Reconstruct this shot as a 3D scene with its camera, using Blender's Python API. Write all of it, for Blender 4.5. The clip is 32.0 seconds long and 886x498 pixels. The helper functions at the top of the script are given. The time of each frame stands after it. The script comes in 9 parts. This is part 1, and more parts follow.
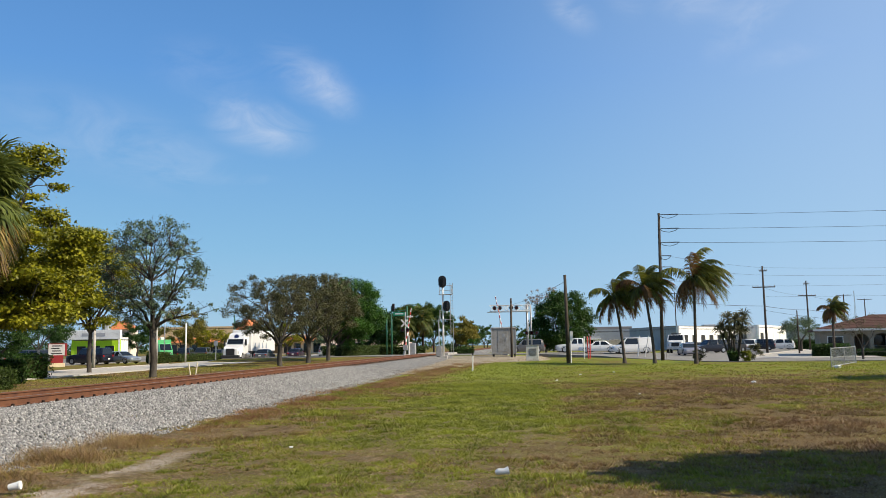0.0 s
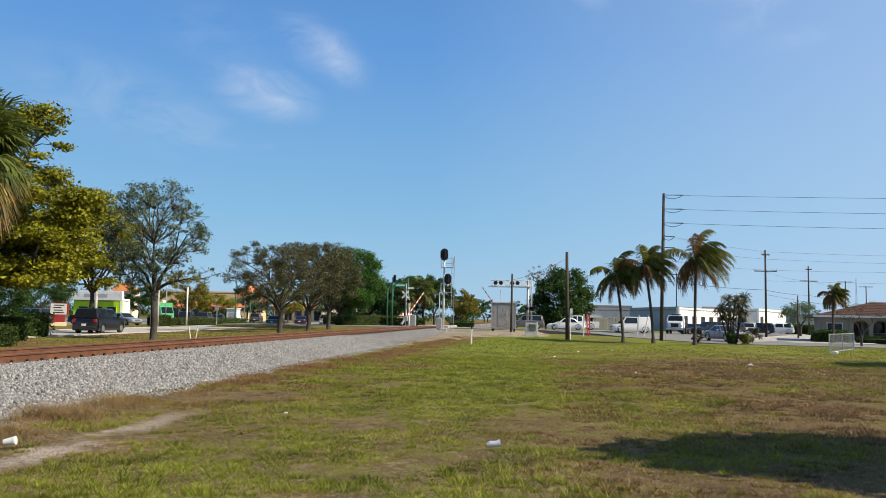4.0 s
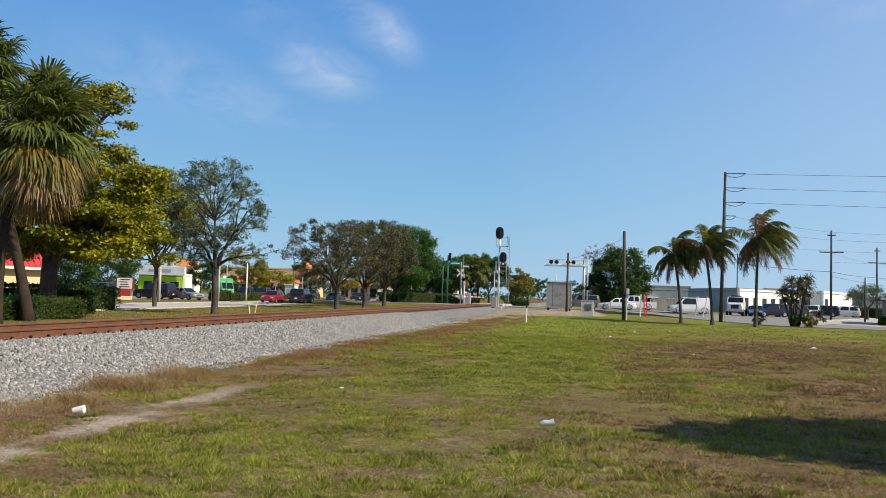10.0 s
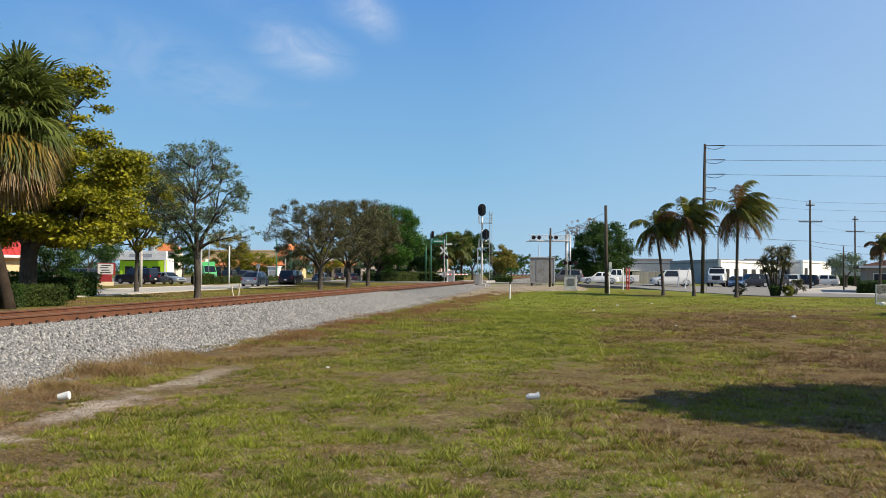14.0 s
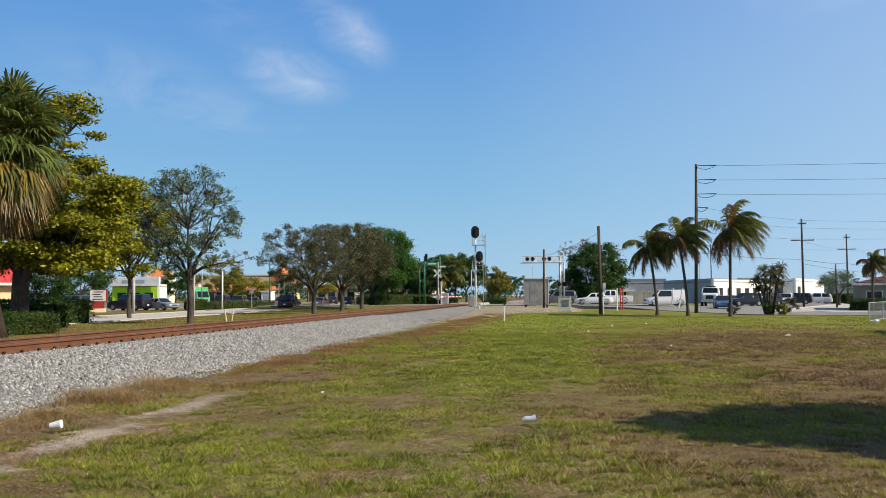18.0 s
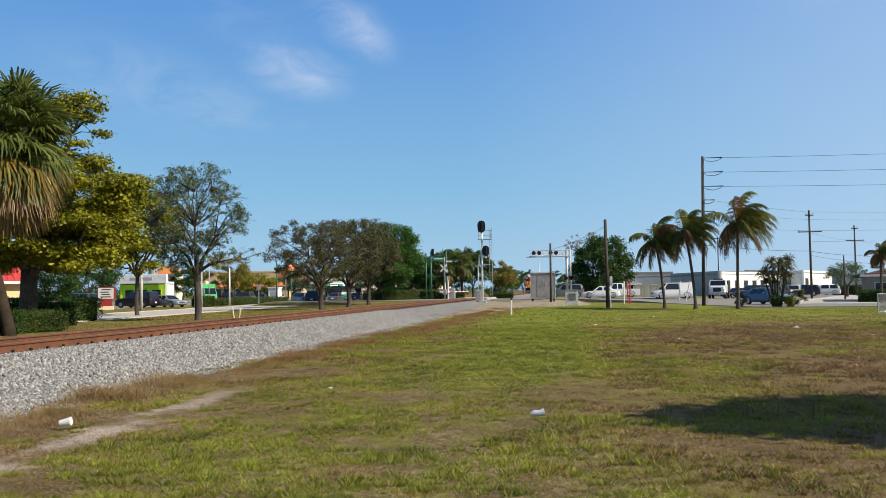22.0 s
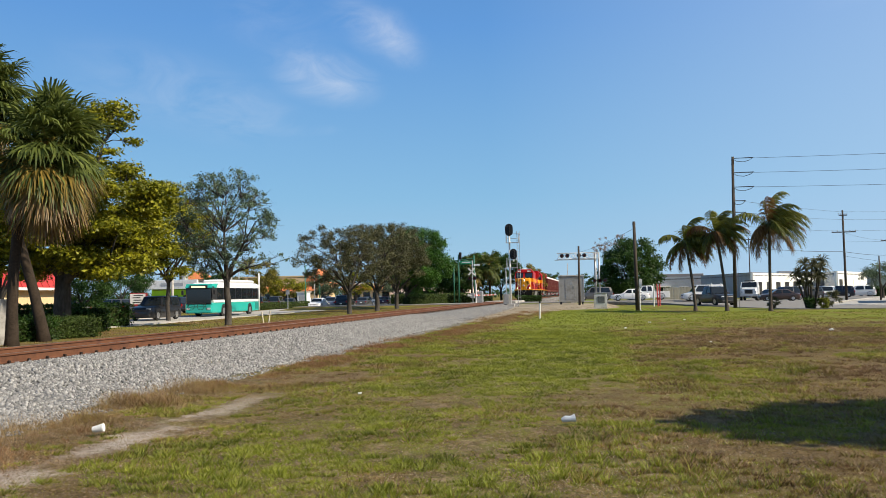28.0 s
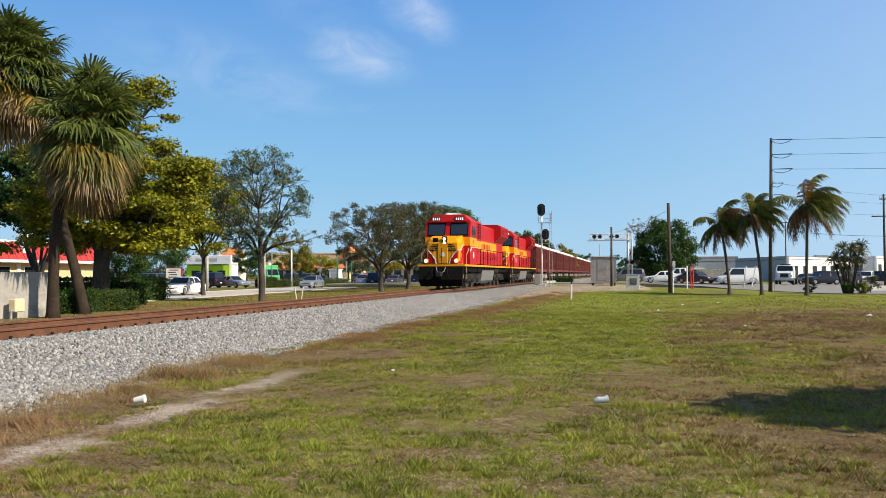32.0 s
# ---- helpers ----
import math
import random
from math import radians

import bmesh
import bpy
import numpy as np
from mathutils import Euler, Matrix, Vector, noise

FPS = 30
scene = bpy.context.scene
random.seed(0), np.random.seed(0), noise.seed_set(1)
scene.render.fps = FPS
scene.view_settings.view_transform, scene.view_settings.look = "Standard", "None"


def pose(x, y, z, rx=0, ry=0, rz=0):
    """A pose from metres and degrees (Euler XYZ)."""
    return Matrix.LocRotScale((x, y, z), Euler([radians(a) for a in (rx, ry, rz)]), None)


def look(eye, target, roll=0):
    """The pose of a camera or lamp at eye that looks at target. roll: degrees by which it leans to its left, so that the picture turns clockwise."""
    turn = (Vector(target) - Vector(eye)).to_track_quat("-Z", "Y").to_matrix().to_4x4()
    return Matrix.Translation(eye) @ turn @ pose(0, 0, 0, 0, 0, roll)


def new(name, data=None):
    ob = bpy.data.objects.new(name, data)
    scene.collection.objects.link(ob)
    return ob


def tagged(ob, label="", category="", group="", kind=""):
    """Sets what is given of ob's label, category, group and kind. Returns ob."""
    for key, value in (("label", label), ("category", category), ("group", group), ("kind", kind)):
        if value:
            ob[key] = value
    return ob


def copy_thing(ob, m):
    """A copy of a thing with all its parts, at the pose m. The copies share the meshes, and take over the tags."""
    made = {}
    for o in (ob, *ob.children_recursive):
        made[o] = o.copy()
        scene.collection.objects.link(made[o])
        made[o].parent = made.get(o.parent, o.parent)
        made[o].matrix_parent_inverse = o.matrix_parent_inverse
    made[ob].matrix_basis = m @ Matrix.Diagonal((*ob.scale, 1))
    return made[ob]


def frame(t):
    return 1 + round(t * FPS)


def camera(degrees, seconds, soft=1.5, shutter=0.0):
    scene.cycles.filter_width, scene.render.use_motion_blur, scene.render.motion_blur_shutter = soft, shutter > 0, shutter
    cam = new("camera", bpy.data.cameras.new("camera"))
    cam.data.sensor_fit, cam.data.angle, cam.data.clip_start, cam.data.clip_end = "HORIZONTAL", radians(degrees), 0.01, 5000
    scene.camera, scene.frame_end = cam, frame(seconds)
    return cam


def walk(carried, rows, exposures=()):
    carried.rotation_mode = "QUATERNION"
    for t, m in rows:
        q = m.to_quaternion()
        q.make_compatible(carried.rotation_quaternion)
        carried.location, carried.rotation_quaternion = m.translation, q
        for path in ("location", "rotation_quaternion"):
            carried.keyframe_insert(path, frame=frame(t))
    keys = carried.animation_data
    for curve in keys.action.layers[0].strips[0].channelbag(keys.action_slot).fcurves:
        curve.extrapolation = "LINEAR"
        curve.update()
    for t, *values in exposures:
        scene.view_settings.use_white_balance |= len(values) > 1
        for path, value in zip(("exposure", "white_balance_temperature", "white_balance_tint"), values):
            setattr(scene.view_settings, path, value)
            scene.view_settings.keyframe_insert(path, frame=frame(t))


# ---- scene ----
cam = camera(57.59, 32.0, soft=0.8)
# seconds, eye x, y, z, heading to the right of the track, tilt up, lean
PATH = [
    (0, -0.040, -0.035, 1.615, -5.84, 6.81, -0.88), (0.5, -0.038, -0.025, 1.608, -5.57, 6.49, -0.86), (1, -0.025, -0.024, 1.615, -5.11, 6.84, -0.60),
    (1.5, -0.026, -0.023, 1.611, -5.50, 6.48, -0.71), (2, -0.036, -0.022, 1.607, -5.23, 5.83, -0.19), (2.5, -0.018, -0.010, 1.612, -5.41, 4.75, -0.01),
    (4.5, 0.019, -0.007, 1.603, -5.86, 4.91, 1.55), (5, 0.036, -0.012, 1.605, -3.32, 3.91, 2.54), (5.5, 0.049, -0.010, 1.591, -5.68, 2.86, 0.55),
    (6, 0.041, -0.026, 1.590, -5.14, 2.20, 1.42), (6.5, 0.043, 0.002, 1.596, -5.39, 3.08, 1.29), (7, 0.053, -0.066, 1.591, -5.22, 2.83, 1.15),
    (7.5, 0.036, -0.020, 1.597, -5.85, 3.35, 1.35), (8, 0.044, -0.051, 1.600, -5.83, 3.63, 1.62), (8.5, 0.028, -0.006, 1.594, -7.19, 3.25, 1.95),
    (9, 0.028, -0.024, 1.600, -7.00, 3.02, 2.19), (9.5, 0.010, -0.007, 1.607, -8.52, 3.71, 1.28), (10, 0.011, 0.011, 1.603, -9.97, 3.25, 1.81),
    (10.5, 0.007, -0.006, 1.595, -11.05, 3.15, 1.75), (11, 0.005, -0.003, 1.597, -11.71, 2.69, 0.66), (11.5, 0.020, 0.018, 1.593, -13.26, 2.46, 0.83),
    (12, 0.018, -0.004, 1.598, -10.26, 3.33, -0.12), (12.5, 0.015, 0.001, 1.585, -9.42, 2.72, -0.37), (13, 0.021, 0.015, 1.586, -9.68, 1.82, -0.04),
    (13.5, 0.015, -0.005, 1.580, -9.10, 2.28, 0.72), (14, 0.017, -0.005, 1.591, -8.72, 1.72, 0.44), (14.5, 0.012, -0.014, 1.588, -7.72, 2.48, 0.28),
    (16.5, 0.015, -0.035, 1.589, -8.40, 2.96, -0.06), (17, 0.015, -0.000, 1.593, -8.22, 3.32, -0.03), (17.5, 0.023, -0.007, 1.596, -8.46, 3.03, -0.30),
    (18, 0.009, 0.001, 1.595, -8.26, 3.32, -0.25), (18.5, 0.005, 0.012, 1.596, -8.21, 3.31, -0.36), (19, 0.007, -0.011, 1.596, -8.54, 3.35, -0.51),
    (19.5, 0.008, 0.005, 1.590, -9.41, 2.57, -0.58), (20, 0.018, -0.026, 1.591, -9.10, 2.84, -0.21), (20.5, -0.001, 0.018, 1.600, -8.69, 3.08, -0.58),
    (21, 0.011, -0.035, 1.591, -8.71, 3.03, -1.00), (21.5, 0.004, 0.007, 1.601, -8.58, 3.13, -0.63), (22, -0.002, 0.020, 1.591, -8.71, 2.96, -0.73),
    (22.5, -0.003, 0.015, 1.598, -8.89, 2.61, -1.11), (23, 0.008, 0.019, 1.605, -9.18, 2.95, -1.35), (23.5, 0.004, 0.027, 1.609, -9.35, 3.38, -0.90),
    (24, -0.004, 0.013, 1.604, -9.37, 3.31, -0.88), (24.5, -0.047, -0.004, 1.615, -8.96, 3.53, -0.73), (26.5, -0.023, 0.036, 1.611, -9.28, 3.50, -0.68),
    (27, -0.023, 0.034, 1.611, -9.64, 3.37, -1.31), (27.5, -0.011, 0.031, 1.609, -9.93, 3.34, -1.12), (28, -0.021, 0.073, 1.610, -10.66, 3.24, -1.09),
    (28.5, -0.036, 0.031, 1.600, -10.42, 2.82, -0.73), (29, -0.020, 0.026, 1.609, -9.59, 0.70, 0.04), (29.5, -0.026, 0.011, 1.596, -11.44, 0.69, -1.30),
    (30, -0.046, 0.007, 1.602, -11.41, 1.73, -0.81), (30.5, -0.047, 0.010, 1.602, -12.23, 1.01, -1.09), (31, -0.060, 0.028, 1.608, -12.67, 1.82, -1.21),
    (31.5, -0.039, 0.031, 1.600, -13.12, 2.30, -0.89), (32, -0.065, 0.020, 1.615, -12.89, 1.77, -0.22),
]


def sight(t, x, y, z, heading, tilt, lean):
    a, b = radians(heading), radians(tilt)
    return t, look((x, y, z), (x + math.sin(a) * math.cos(b), y + math.cos(a) * math.cos(b), z + math.sin(b)), lean)


walk(cam, [sight(*row) for row in PATH], ((0, 0.42), (28.8, 0.42), (30, 0.53), (32, 0.55)))

# ---- light ----
SUN_EL, SUN_X, SUN_Y = 38.0, 0.97, -0.22
world = bpy.data.worlds.new("world")
scene.world = world
world.use_nodes = True
wn, wl = world.node_tree.nodes, world.node_tree.links
sky = wn.new("ShaderNodeTexSky")
sky.sky_type, sky.sun_disc = "NISHITA", False
sky.sun_elevation, sky.sun_rotation = radians(SUN_EL), math.atan2(SUN_X, SUN_Y)
sky.air_density, sky.dust_density, sky.ozone_density = 1.0, 0.6, 2.0


def wmath(op, a, b=0.0, clamp=False):
    m = wn.new("ShaderNodeMath")
    m.operation, m.use_clamp = op, clamp
    for sock, v in zip(m.inputs, (a, b)):
        if isinstance(v, float):
            sock.default_value = v
        else:
            wl.new(v, sock)
    return m.outputs[0]


def wmix(fac, a, b, how="MIX"):
    m = wn.new("ShaderNodeMix")
    m.data_type, m.blend_type = "RGBA", how
    for sock, v in ((m.inputs[0], fac), (m.inputs[6], a), (m.inputs[7], b)):
        if isinstance(v, bpy.types.NodeSocket):
            wl.new(v, sock)
        else:
            sock.default_value = v if isinstance(v, float) else (*v, 1)
    return m.outputs[2]


SKY = 0.1
DIM = 0.72  # the sky against the sun
ray = wn.new("ShaderNodeTexCoord").outputs["Generated"]
axes = wn.new("ShaderNodeSeparateXYZ")
wl.new(ray, axes.inputs[0])
# clear maritime air: bluer towards the horizon than the model, paler towards the sun
fade = wn.new("ShaderNodeValToRGB")
el = fade.color_ramp.elements
el.new(0.5)
el.new(0.5)
el.new(0.5)
for e, (p, c) in zip(el, ((0.0, (0.38, 0.61, 0.82)), (0.12, (0.245, 0.515, 0.79)), (0.32, (0.125, 0.345, 0.75)), (0.45, (0.095, 0.27, 0.62)), (0.75, (0.045, 0.115, 0.27)))):
    e.position, e.color = p, (*c, 1)
wl.new(axes.outputs[2], fade.inputs[0])
air = wmix(1.0, fade.outputs[0], (DIM / SKY, DIM / SKY, DIM / SKY), "MULTIPLY")
tone = wmix(0.9, sky.outputs[0], air)
near_sun = wmath("MINIMUM", wmath("MULTIPLY", wmath("ADD", axes.outputs[0], 0.12, True), 0.85), 0.42)
tone = wmix(near_sun, tone, (0.56 * DIM / SKY, 0.72 * DIM / SKY, 0.95 * DIM / SKY))
# thin torn clouds: bearing, elevation, half width, half height, tilt (degrees), density
warp = wn.new("ShaderNodeMapping")
warp.inputs["Scale"].default_value = (1.0, 1.0, 2.2)
wl.new(ray, warp.inputs[0])
puff = wn.new("ShaderNodeTexNoise")
puff.inputs["Scale"].default_value, puff.inputs["Detail"].default_value, puff.inputs["Roughness"].default_value = 11.0, 8, 0.6
puff.inputs["Distortion"].default_value = 0.9
wl.new(warp.outputs[0], puff.inputs["Vector"])
wisp = wmath("MULTIPLY", wmath("SUBTRACT", puff.outputs[0], 0.34), 2.9, True)


def along_axis(axis, middle, half):
    d = wn.new("ShaderNodeVectorMath")
    d.operation = "DOT_PRODUCT"
    wl.new(ray, d.inputs[0])
    d.inputs[1].default_value = axis
    q = wmath("DIVIDE", wmath("SUBTRACT", d.outputs["Value"], middle.dot(axis)), math.sin(radians(half)))
    return wmath("MULTIPLY", q, q)


cover = None
for az, up_, wide, high, tip_, dense in ((-15.2, 18.6, 3.2, 1.5, -32, 0.46), (-13.4, 17.4, 1.6, 0.9, -45, 0.25), (-19.0, 15.3, 3.2, 1.5, -12, 0.55), (-21.3, 11.6, 2.8, 0.4, 2, 0.2), (-22.3, 18.7, 3.4, 1.8, -10, 0.16), (-28.5, 13.8, 6.5, 2.2, -14, 0.24), (-24.5, 12.6, 3.0, 1.4, -10, 0.12), (3.8, 22.7, 1.8, 0.9, -40, 0.3), (7.8, 23.4, 1.4, 1.0, -60, 0.2), (12.2, 22.9, 2.8, 1.6, -30, 0.3), (16.0, 21.0, 2.8, 1.2, 38, 0.34), (18.5, 18.6, 3.0, 0.8, 10, 0.12)):
    a, b = radians(az), radians(up_)
    mid = Vector((math.sin(a) * math.cos(b), math.cos(a) * math.cos(b), math.sin(b)))
    east, rise = Vector((math.cos(a), -math.sin(a), 0)), Vector((-math.sin(a) * math.sin(b), -math.cos(a) * math.sin(b), math.cos(b)))
    c, q = math.cos(radians(tip_)), math.sin(radians(tip_))
    gap = wmath("ADD", along_axis(east * c + rise * q, mid, wide), along_axis(rise * c - east * q, mid, high))
    near = wmath("SUBTRACT", 1.0, wmath("MULTIPLY", gap, 0.42), True)
    near = wmath("MULTIPLY", wmath("MULTIPLY", near, near), dense * 0.8)
    cover = near if cover is None else wmath("ADD", cover, near, True)
ahead = wmath("MULTIPLY", wmath("ADD", axes.outputs[1], 0.0), 4.0, True)
cover = wmath("MULTIPLY", cover, ahead)
tone = wmix(wmath("MULTIPLY", cover, wisp, True), tone, (0.8 * DIM / SKY, 0.85 * DIM / SKY, 0.95 * DIM / SKY))
wl.new(tone, wn["Background"].inputs[0])
wn["Background"].inputs[1].default_value = SKY
sun = new("sun", bpy.data.lights.new("sun", "SUN"))
sun.data.energy, sun.data.angle, sun.data.color = 5.0, radians(0.6), (1.0, 0.88, 0.7)
k = math.cos(radians(SUN_EL)) / math.hypot(SUN_X, SUN_Y)
sun.matrix_world = look((60, -20, 60), (60 - SUN_X * k, -20 - SUN_Y * k, 60 - math.sin(radians(SUN_EL))))

# ---- materials ----
MATS = {}


def nodes_of(name, rough=0.6, metal=0.0, spec=0.5):
    m = bpy.data.materials.new(name)
    m.use_nodes = True
    n, l = m.node_tree.nodes, m.node_tree.links
    b = n["Principled BSDF"]
    b.inputs["Roughness"].default_value, b.inputs["Metallic"].default_value = rough, metal
    b.inputs["Specular IOR Level"].default_value = spec
    return m, n, l, b


def noise_tex(n, l, vec, scale, detail=4, rough=0.55, stretch=None):
    if stretch:
        mp = n.new("ShaderNodeMapping")
        mp.inputs["Scale"].default_value = stretch
        l.new(vec, mp.inputs[0])
        vec = mp.outputs[0]
    t = n.new("ShaderNodeTexNoise")
    t.inputs["Scale"].default_value, t.inputs["Detail"].default_value, t.inputs["Roughness"].default_value = scale, detail, rough
    l.new(vec, t.inputs["Vector"])
    return t.outputs[0]


def ramp(n, l, fac, stops):
    r = n.new("ShaderNodeValToRGB")
    e = r.color_ramp.elements
    while len(e) < len(stops):
        e.new(0.5)
    for el, (p, c) in zip(e, stops):
        el.position, el.color = p, (*c, 1)
    l.new(fac, r.inputs[0])
    return r.outputs[0]


def mixed(n, l, fac, a, b, how="MIX"):
    m = n.new("ShaderNodeMix")
    m.data_type, m.blend_type = "RGBA", how
    for sock, v in ((m.inputs[0], fac), (m.inputs[6], a), (m.inputs[7], b)):
        if isinstance(v, bpy.types.NodeSocket):
            l.new(v, sock)
        else:
            sock.default_value = v if isinstance(v, float) else (*v, 1)
    return m.outputs[2]


def bumped(n, l, b, height, dist=0.01, strength=0.5):
    u = n.new("ShaderNodeBump")
    u.inputs["Strength"].default_value, u.inputs["Distance"].default_value = strength, dist
    l.new(height, u.inputs["Height"])
    l.new(u.outputs[0], b.inputs["Normal"])


def mat(name, dark, light, scale=6.0, rough=0.6, metal=0.0, spec=0.4, bump=0.004, grime=None, piece=0.0, stretch=None):
    """A surface that varies between two colours at two scales; piece: how far each piece differs from the next."""
    if name in MATS:
        return MATS[name]
    m, n, l, b = nodes_of(name, rough, metal, spec)
    co = n.new("ShaderNodeTexCoord").outputs["Object"]
    fine = noise_tex(n, l, co, scale, 6, 0.65, stretch)
    col = ramp(n, l, fine, [(0.3, dark), (0.7, light)])
    broad = noise_tex(n, l, co, scale * 0.13, 3)
    col = mixed(n, l, 0.35, col, ramp(n, l, broad, [(0.35, dark), (0.65, light)]))
    if grime:
        spots = ramp(n, l, noise_tex(n, l, co, scale * 0.4, 8, 0.7), [(0.5, (0, 0, 0)), (0.72, (1, 1, 1))])
        col = mixed(n, l, spots, col, grime)
    if piece:
        oi = n.new("ShaderNodeObjectInfo")
        hsv = n.new("ShaderNodeHueSaturation")
        mr = n.new("ShaderNodeMapRange")
        mr.inputs["To Min"].default_value, mr.inputs["To Max"].default_value = 1 - piece, 1 + piece
        l.new(oi.outputs["Random"], mr.inputs[0])
        l.new(mr.outputs[0], hsv.inputs["Value"])
        l.new(col, hsv.inputs["Color"])
        col = hsv.outputs[0]
    l.new(col, b.inputs["Base Color"])
    if bump:
        bumped(n, l, b, fine, bump)
    MATS[name] = m
    return m


def leaf_mat(name, dark, light, thin=0.35):
    if name in MATS:
        return MATS[name]
    m, n, l, b = nodes_of(name, 0.5, 0, 0.35)
    geo = n.new("ShaderNodeNewGeometry")
    col = ramp(n, l, geo.outputs["Random Per Island"], [(0.0, dark), (0.55, tuple((a + c) / 2 for a, c in zip(dark, light))), (1.0, light)])
    co = n.new("ShaderNodeTexCoord").outputs["Object"]
    col = mixed(n, l, 0.4, col, ramp(n, l, noise_tex(n, l, co, 0.9, 3), [(0.35, dark), (0.65, light)]))
    l.new(col, b.inputs["Base Color"])
    tr = n.new("ShaderNodeBsdfTranslucent")
    l.new(col, tr.inputs[0])
    ms = n.new("ShaderNodeMixShader")
    ms.inputs[0].default_value = thin
    l.new(b.outputs[0], ms.inputs[1])
    l.new(tr.outputs[0], ms.inputs[2])
    l.new(ms.outputs[0], n["Material Output"].inputs[0])
    MATS[name] = m
    return m


def paint(name, colour, rough=0.3, metal=0.0, dirt=0.1, coat=0.25, spec=0.5):
    """Glossy coach paint with a little dust."""
    if name in MATS:
        return MATS[name]
    m, n, l, b = nodes_of(name, rough, metal, spec)
    co = n.new("ShaderNodeTexCoord").outputs["Object"]
    d = ramp(n, l, noise_tex(n, l, co, 2.5, 6, 0.65), [(0.4, (0, 0, 0)), (0.9, (dirt, dirt, dirt))])
    l.new(mixed(n, l, d, colour, (0.22, 0.19, 0.15)), b.inputs["Base Color"])
    b.inputs["Coat Weight"].default_value = coat
    MATS[name] = m
    return m


def glow(name, colour, strength):
    if name in MATS:
        return MATS[name]
    m, n, l, b = nodes_of(name, 0.3)
    b.inputs["Base Color"].default_value = (*colour, 1)
    b.inputs["Emission Color"].default_value, b.inputs["Emission Strength"].default_value = (*colour, 1), strength
    MATS[name] = m
    return m


def glass(name="dark_glass", colour=(0.012, 0.016, 0.02)):
    if name in MATS:
        return MATS[name]
    m, n, l, b = nodes_of(name, 0.06, 0, 0.6)
    b.inputs["Base Color"].default_value = (*colour, 1)
    MATS[name] = m
    return m


# ---- building kit ----
class Mesh:
    """Collects faces for one mesh."""

    def __init__(self):
        self.v, self.f, self.smooth = [], [], False

    def poly(self, pts):
        k = len(self.v)
        self.v += [tuple(p) for p in pts]
        self.f.append(tuple(range(k, k + len(pts))))
        return self

    def hull(self, rings, caps=True):
        """Skins a row of rings with the same number of points."""
        k, n = len(self.v), len(rings[0])
        for r in rings:
            self.v += [tuple(p) for p in r]
        for i in range(len(rings) - 1):
            for j in range(n):
                a, b = k + i * n + j, k + i * n + (j + 1) % n
                self.f.append((a, b, b + n, a + n))
        if caps:
            self.f.append(tuple(range(k + n - 1, k - 1, -1)))
            self.f.append(tuple(range(k + (len(rings) - 1) * n, k + len(rings) * n)))
        return self

    def box(self, c, s, bevel=0.0, turn=None):
        x, y, z = (a / 2 for a in s)
        e = min(bevel, x * 0.9, y * 0.9, z * 0.9)

        def ring(ix, iy, zz):
            return [(-ix, -iy + e, zz), (-ix + e, -iy, zz), (ix - e, -iy, zz), (ix, -iy + e, zz), (ix, iy - e, zz), (ix - e, iy, zz), (-ix + e, iy, zz), (-ix, iy - e, zz)]

        if e > 0:
            rings = [ring(x - e, y - e, -z), ring(x, y, -z + e), ring(x, y, z - e), ring(x - e, y - e, z)]
        else:
            rings = [[(-x, -y, h), (x, -y, h), (x, y, h), (-x, y, h)] for h in (-z, z)]
        c = Vector(c)
        put = (lambda p: c + turn @ Vector(p)) if turn is not None else (lambda p: c + Vector(p))
        return self.hull([[put(p) for p in r] for r in rings])

    def span(self, lo, hi, bevel=0.0):
        return self.box([(a + b) / 2 for a, b in zip(lo, hi)], [abs(b - a) for a, b in zip(lo, hi)], bevel)

    def tube(self, pts, radii, seg=8, caps=True):
        pts = [Vector(p) for p in pts]
        radii = radii if isinstance(radii, (list, tuple)) else [radii] * len(pts)
        rings, side = [], None
        for i, p in enumerate(pts):
            d = (pts[min(i + 1, len(pts) - 1)] - pts[max(i - 1, 0)]).normalized()
            if side is None:
                side = d.orthogonal().normalized()
            side = (side - d * side.dot(d)).normalized()
            up = d.cross(side)
            rings.append([p + (side * math.cos(a) + up * math.sin(a)) * radii[i] for a in (2 * math.pi * j / seg for j in range(seg))])
        return self.hull(rings, caps)

    def disc(self, c, axis, r, depth, seg=20, r2=None):
        c, a = Vector(c), Vector(axis).normalized()
        return self.tube([c - a * depth / 2, c + a * depth / 2], [r, r if r2 is None else r2], seg)

    def ball(self, c, r, squash=(1, 1, 1), seg=10, rough=0.0, rnd=None):
        rings = []
        for i in range(1, seg // 2 + 1):
            th = math.pi * i / (seg // 2 + 1)
            ring = []
            for j in range(seg):
                w = 1 + (rnd.uniform(-rough, rough) if rnd else 0)
                a = 2 * math.pi * j / seg
                ring.append((c[0] + r * w * squash[0] * math.sin(th) * math.cos(a), c[1] + r * w * squash[1] * math.sin(th) * math.sin(a), c[2] + r * w * squash[2] * math.cos(th)))
            rings.append(ring)
        return self.hull(rings)

    def data(self, name, material, smooth=None, crease=0):
        me = bpy.data.meshes.new(name)
        me.from_pydata(self.v, [], self.f)
        me.materials.append(material)
        if self.smooth if smooth is None else smooth:
            me.polygons.foreach_set("use_smooth", [True] * len(me.polygons))
            if crease:
                me.set_sharp_from_angle(angle=radians(crease))
        me.update()
        return me


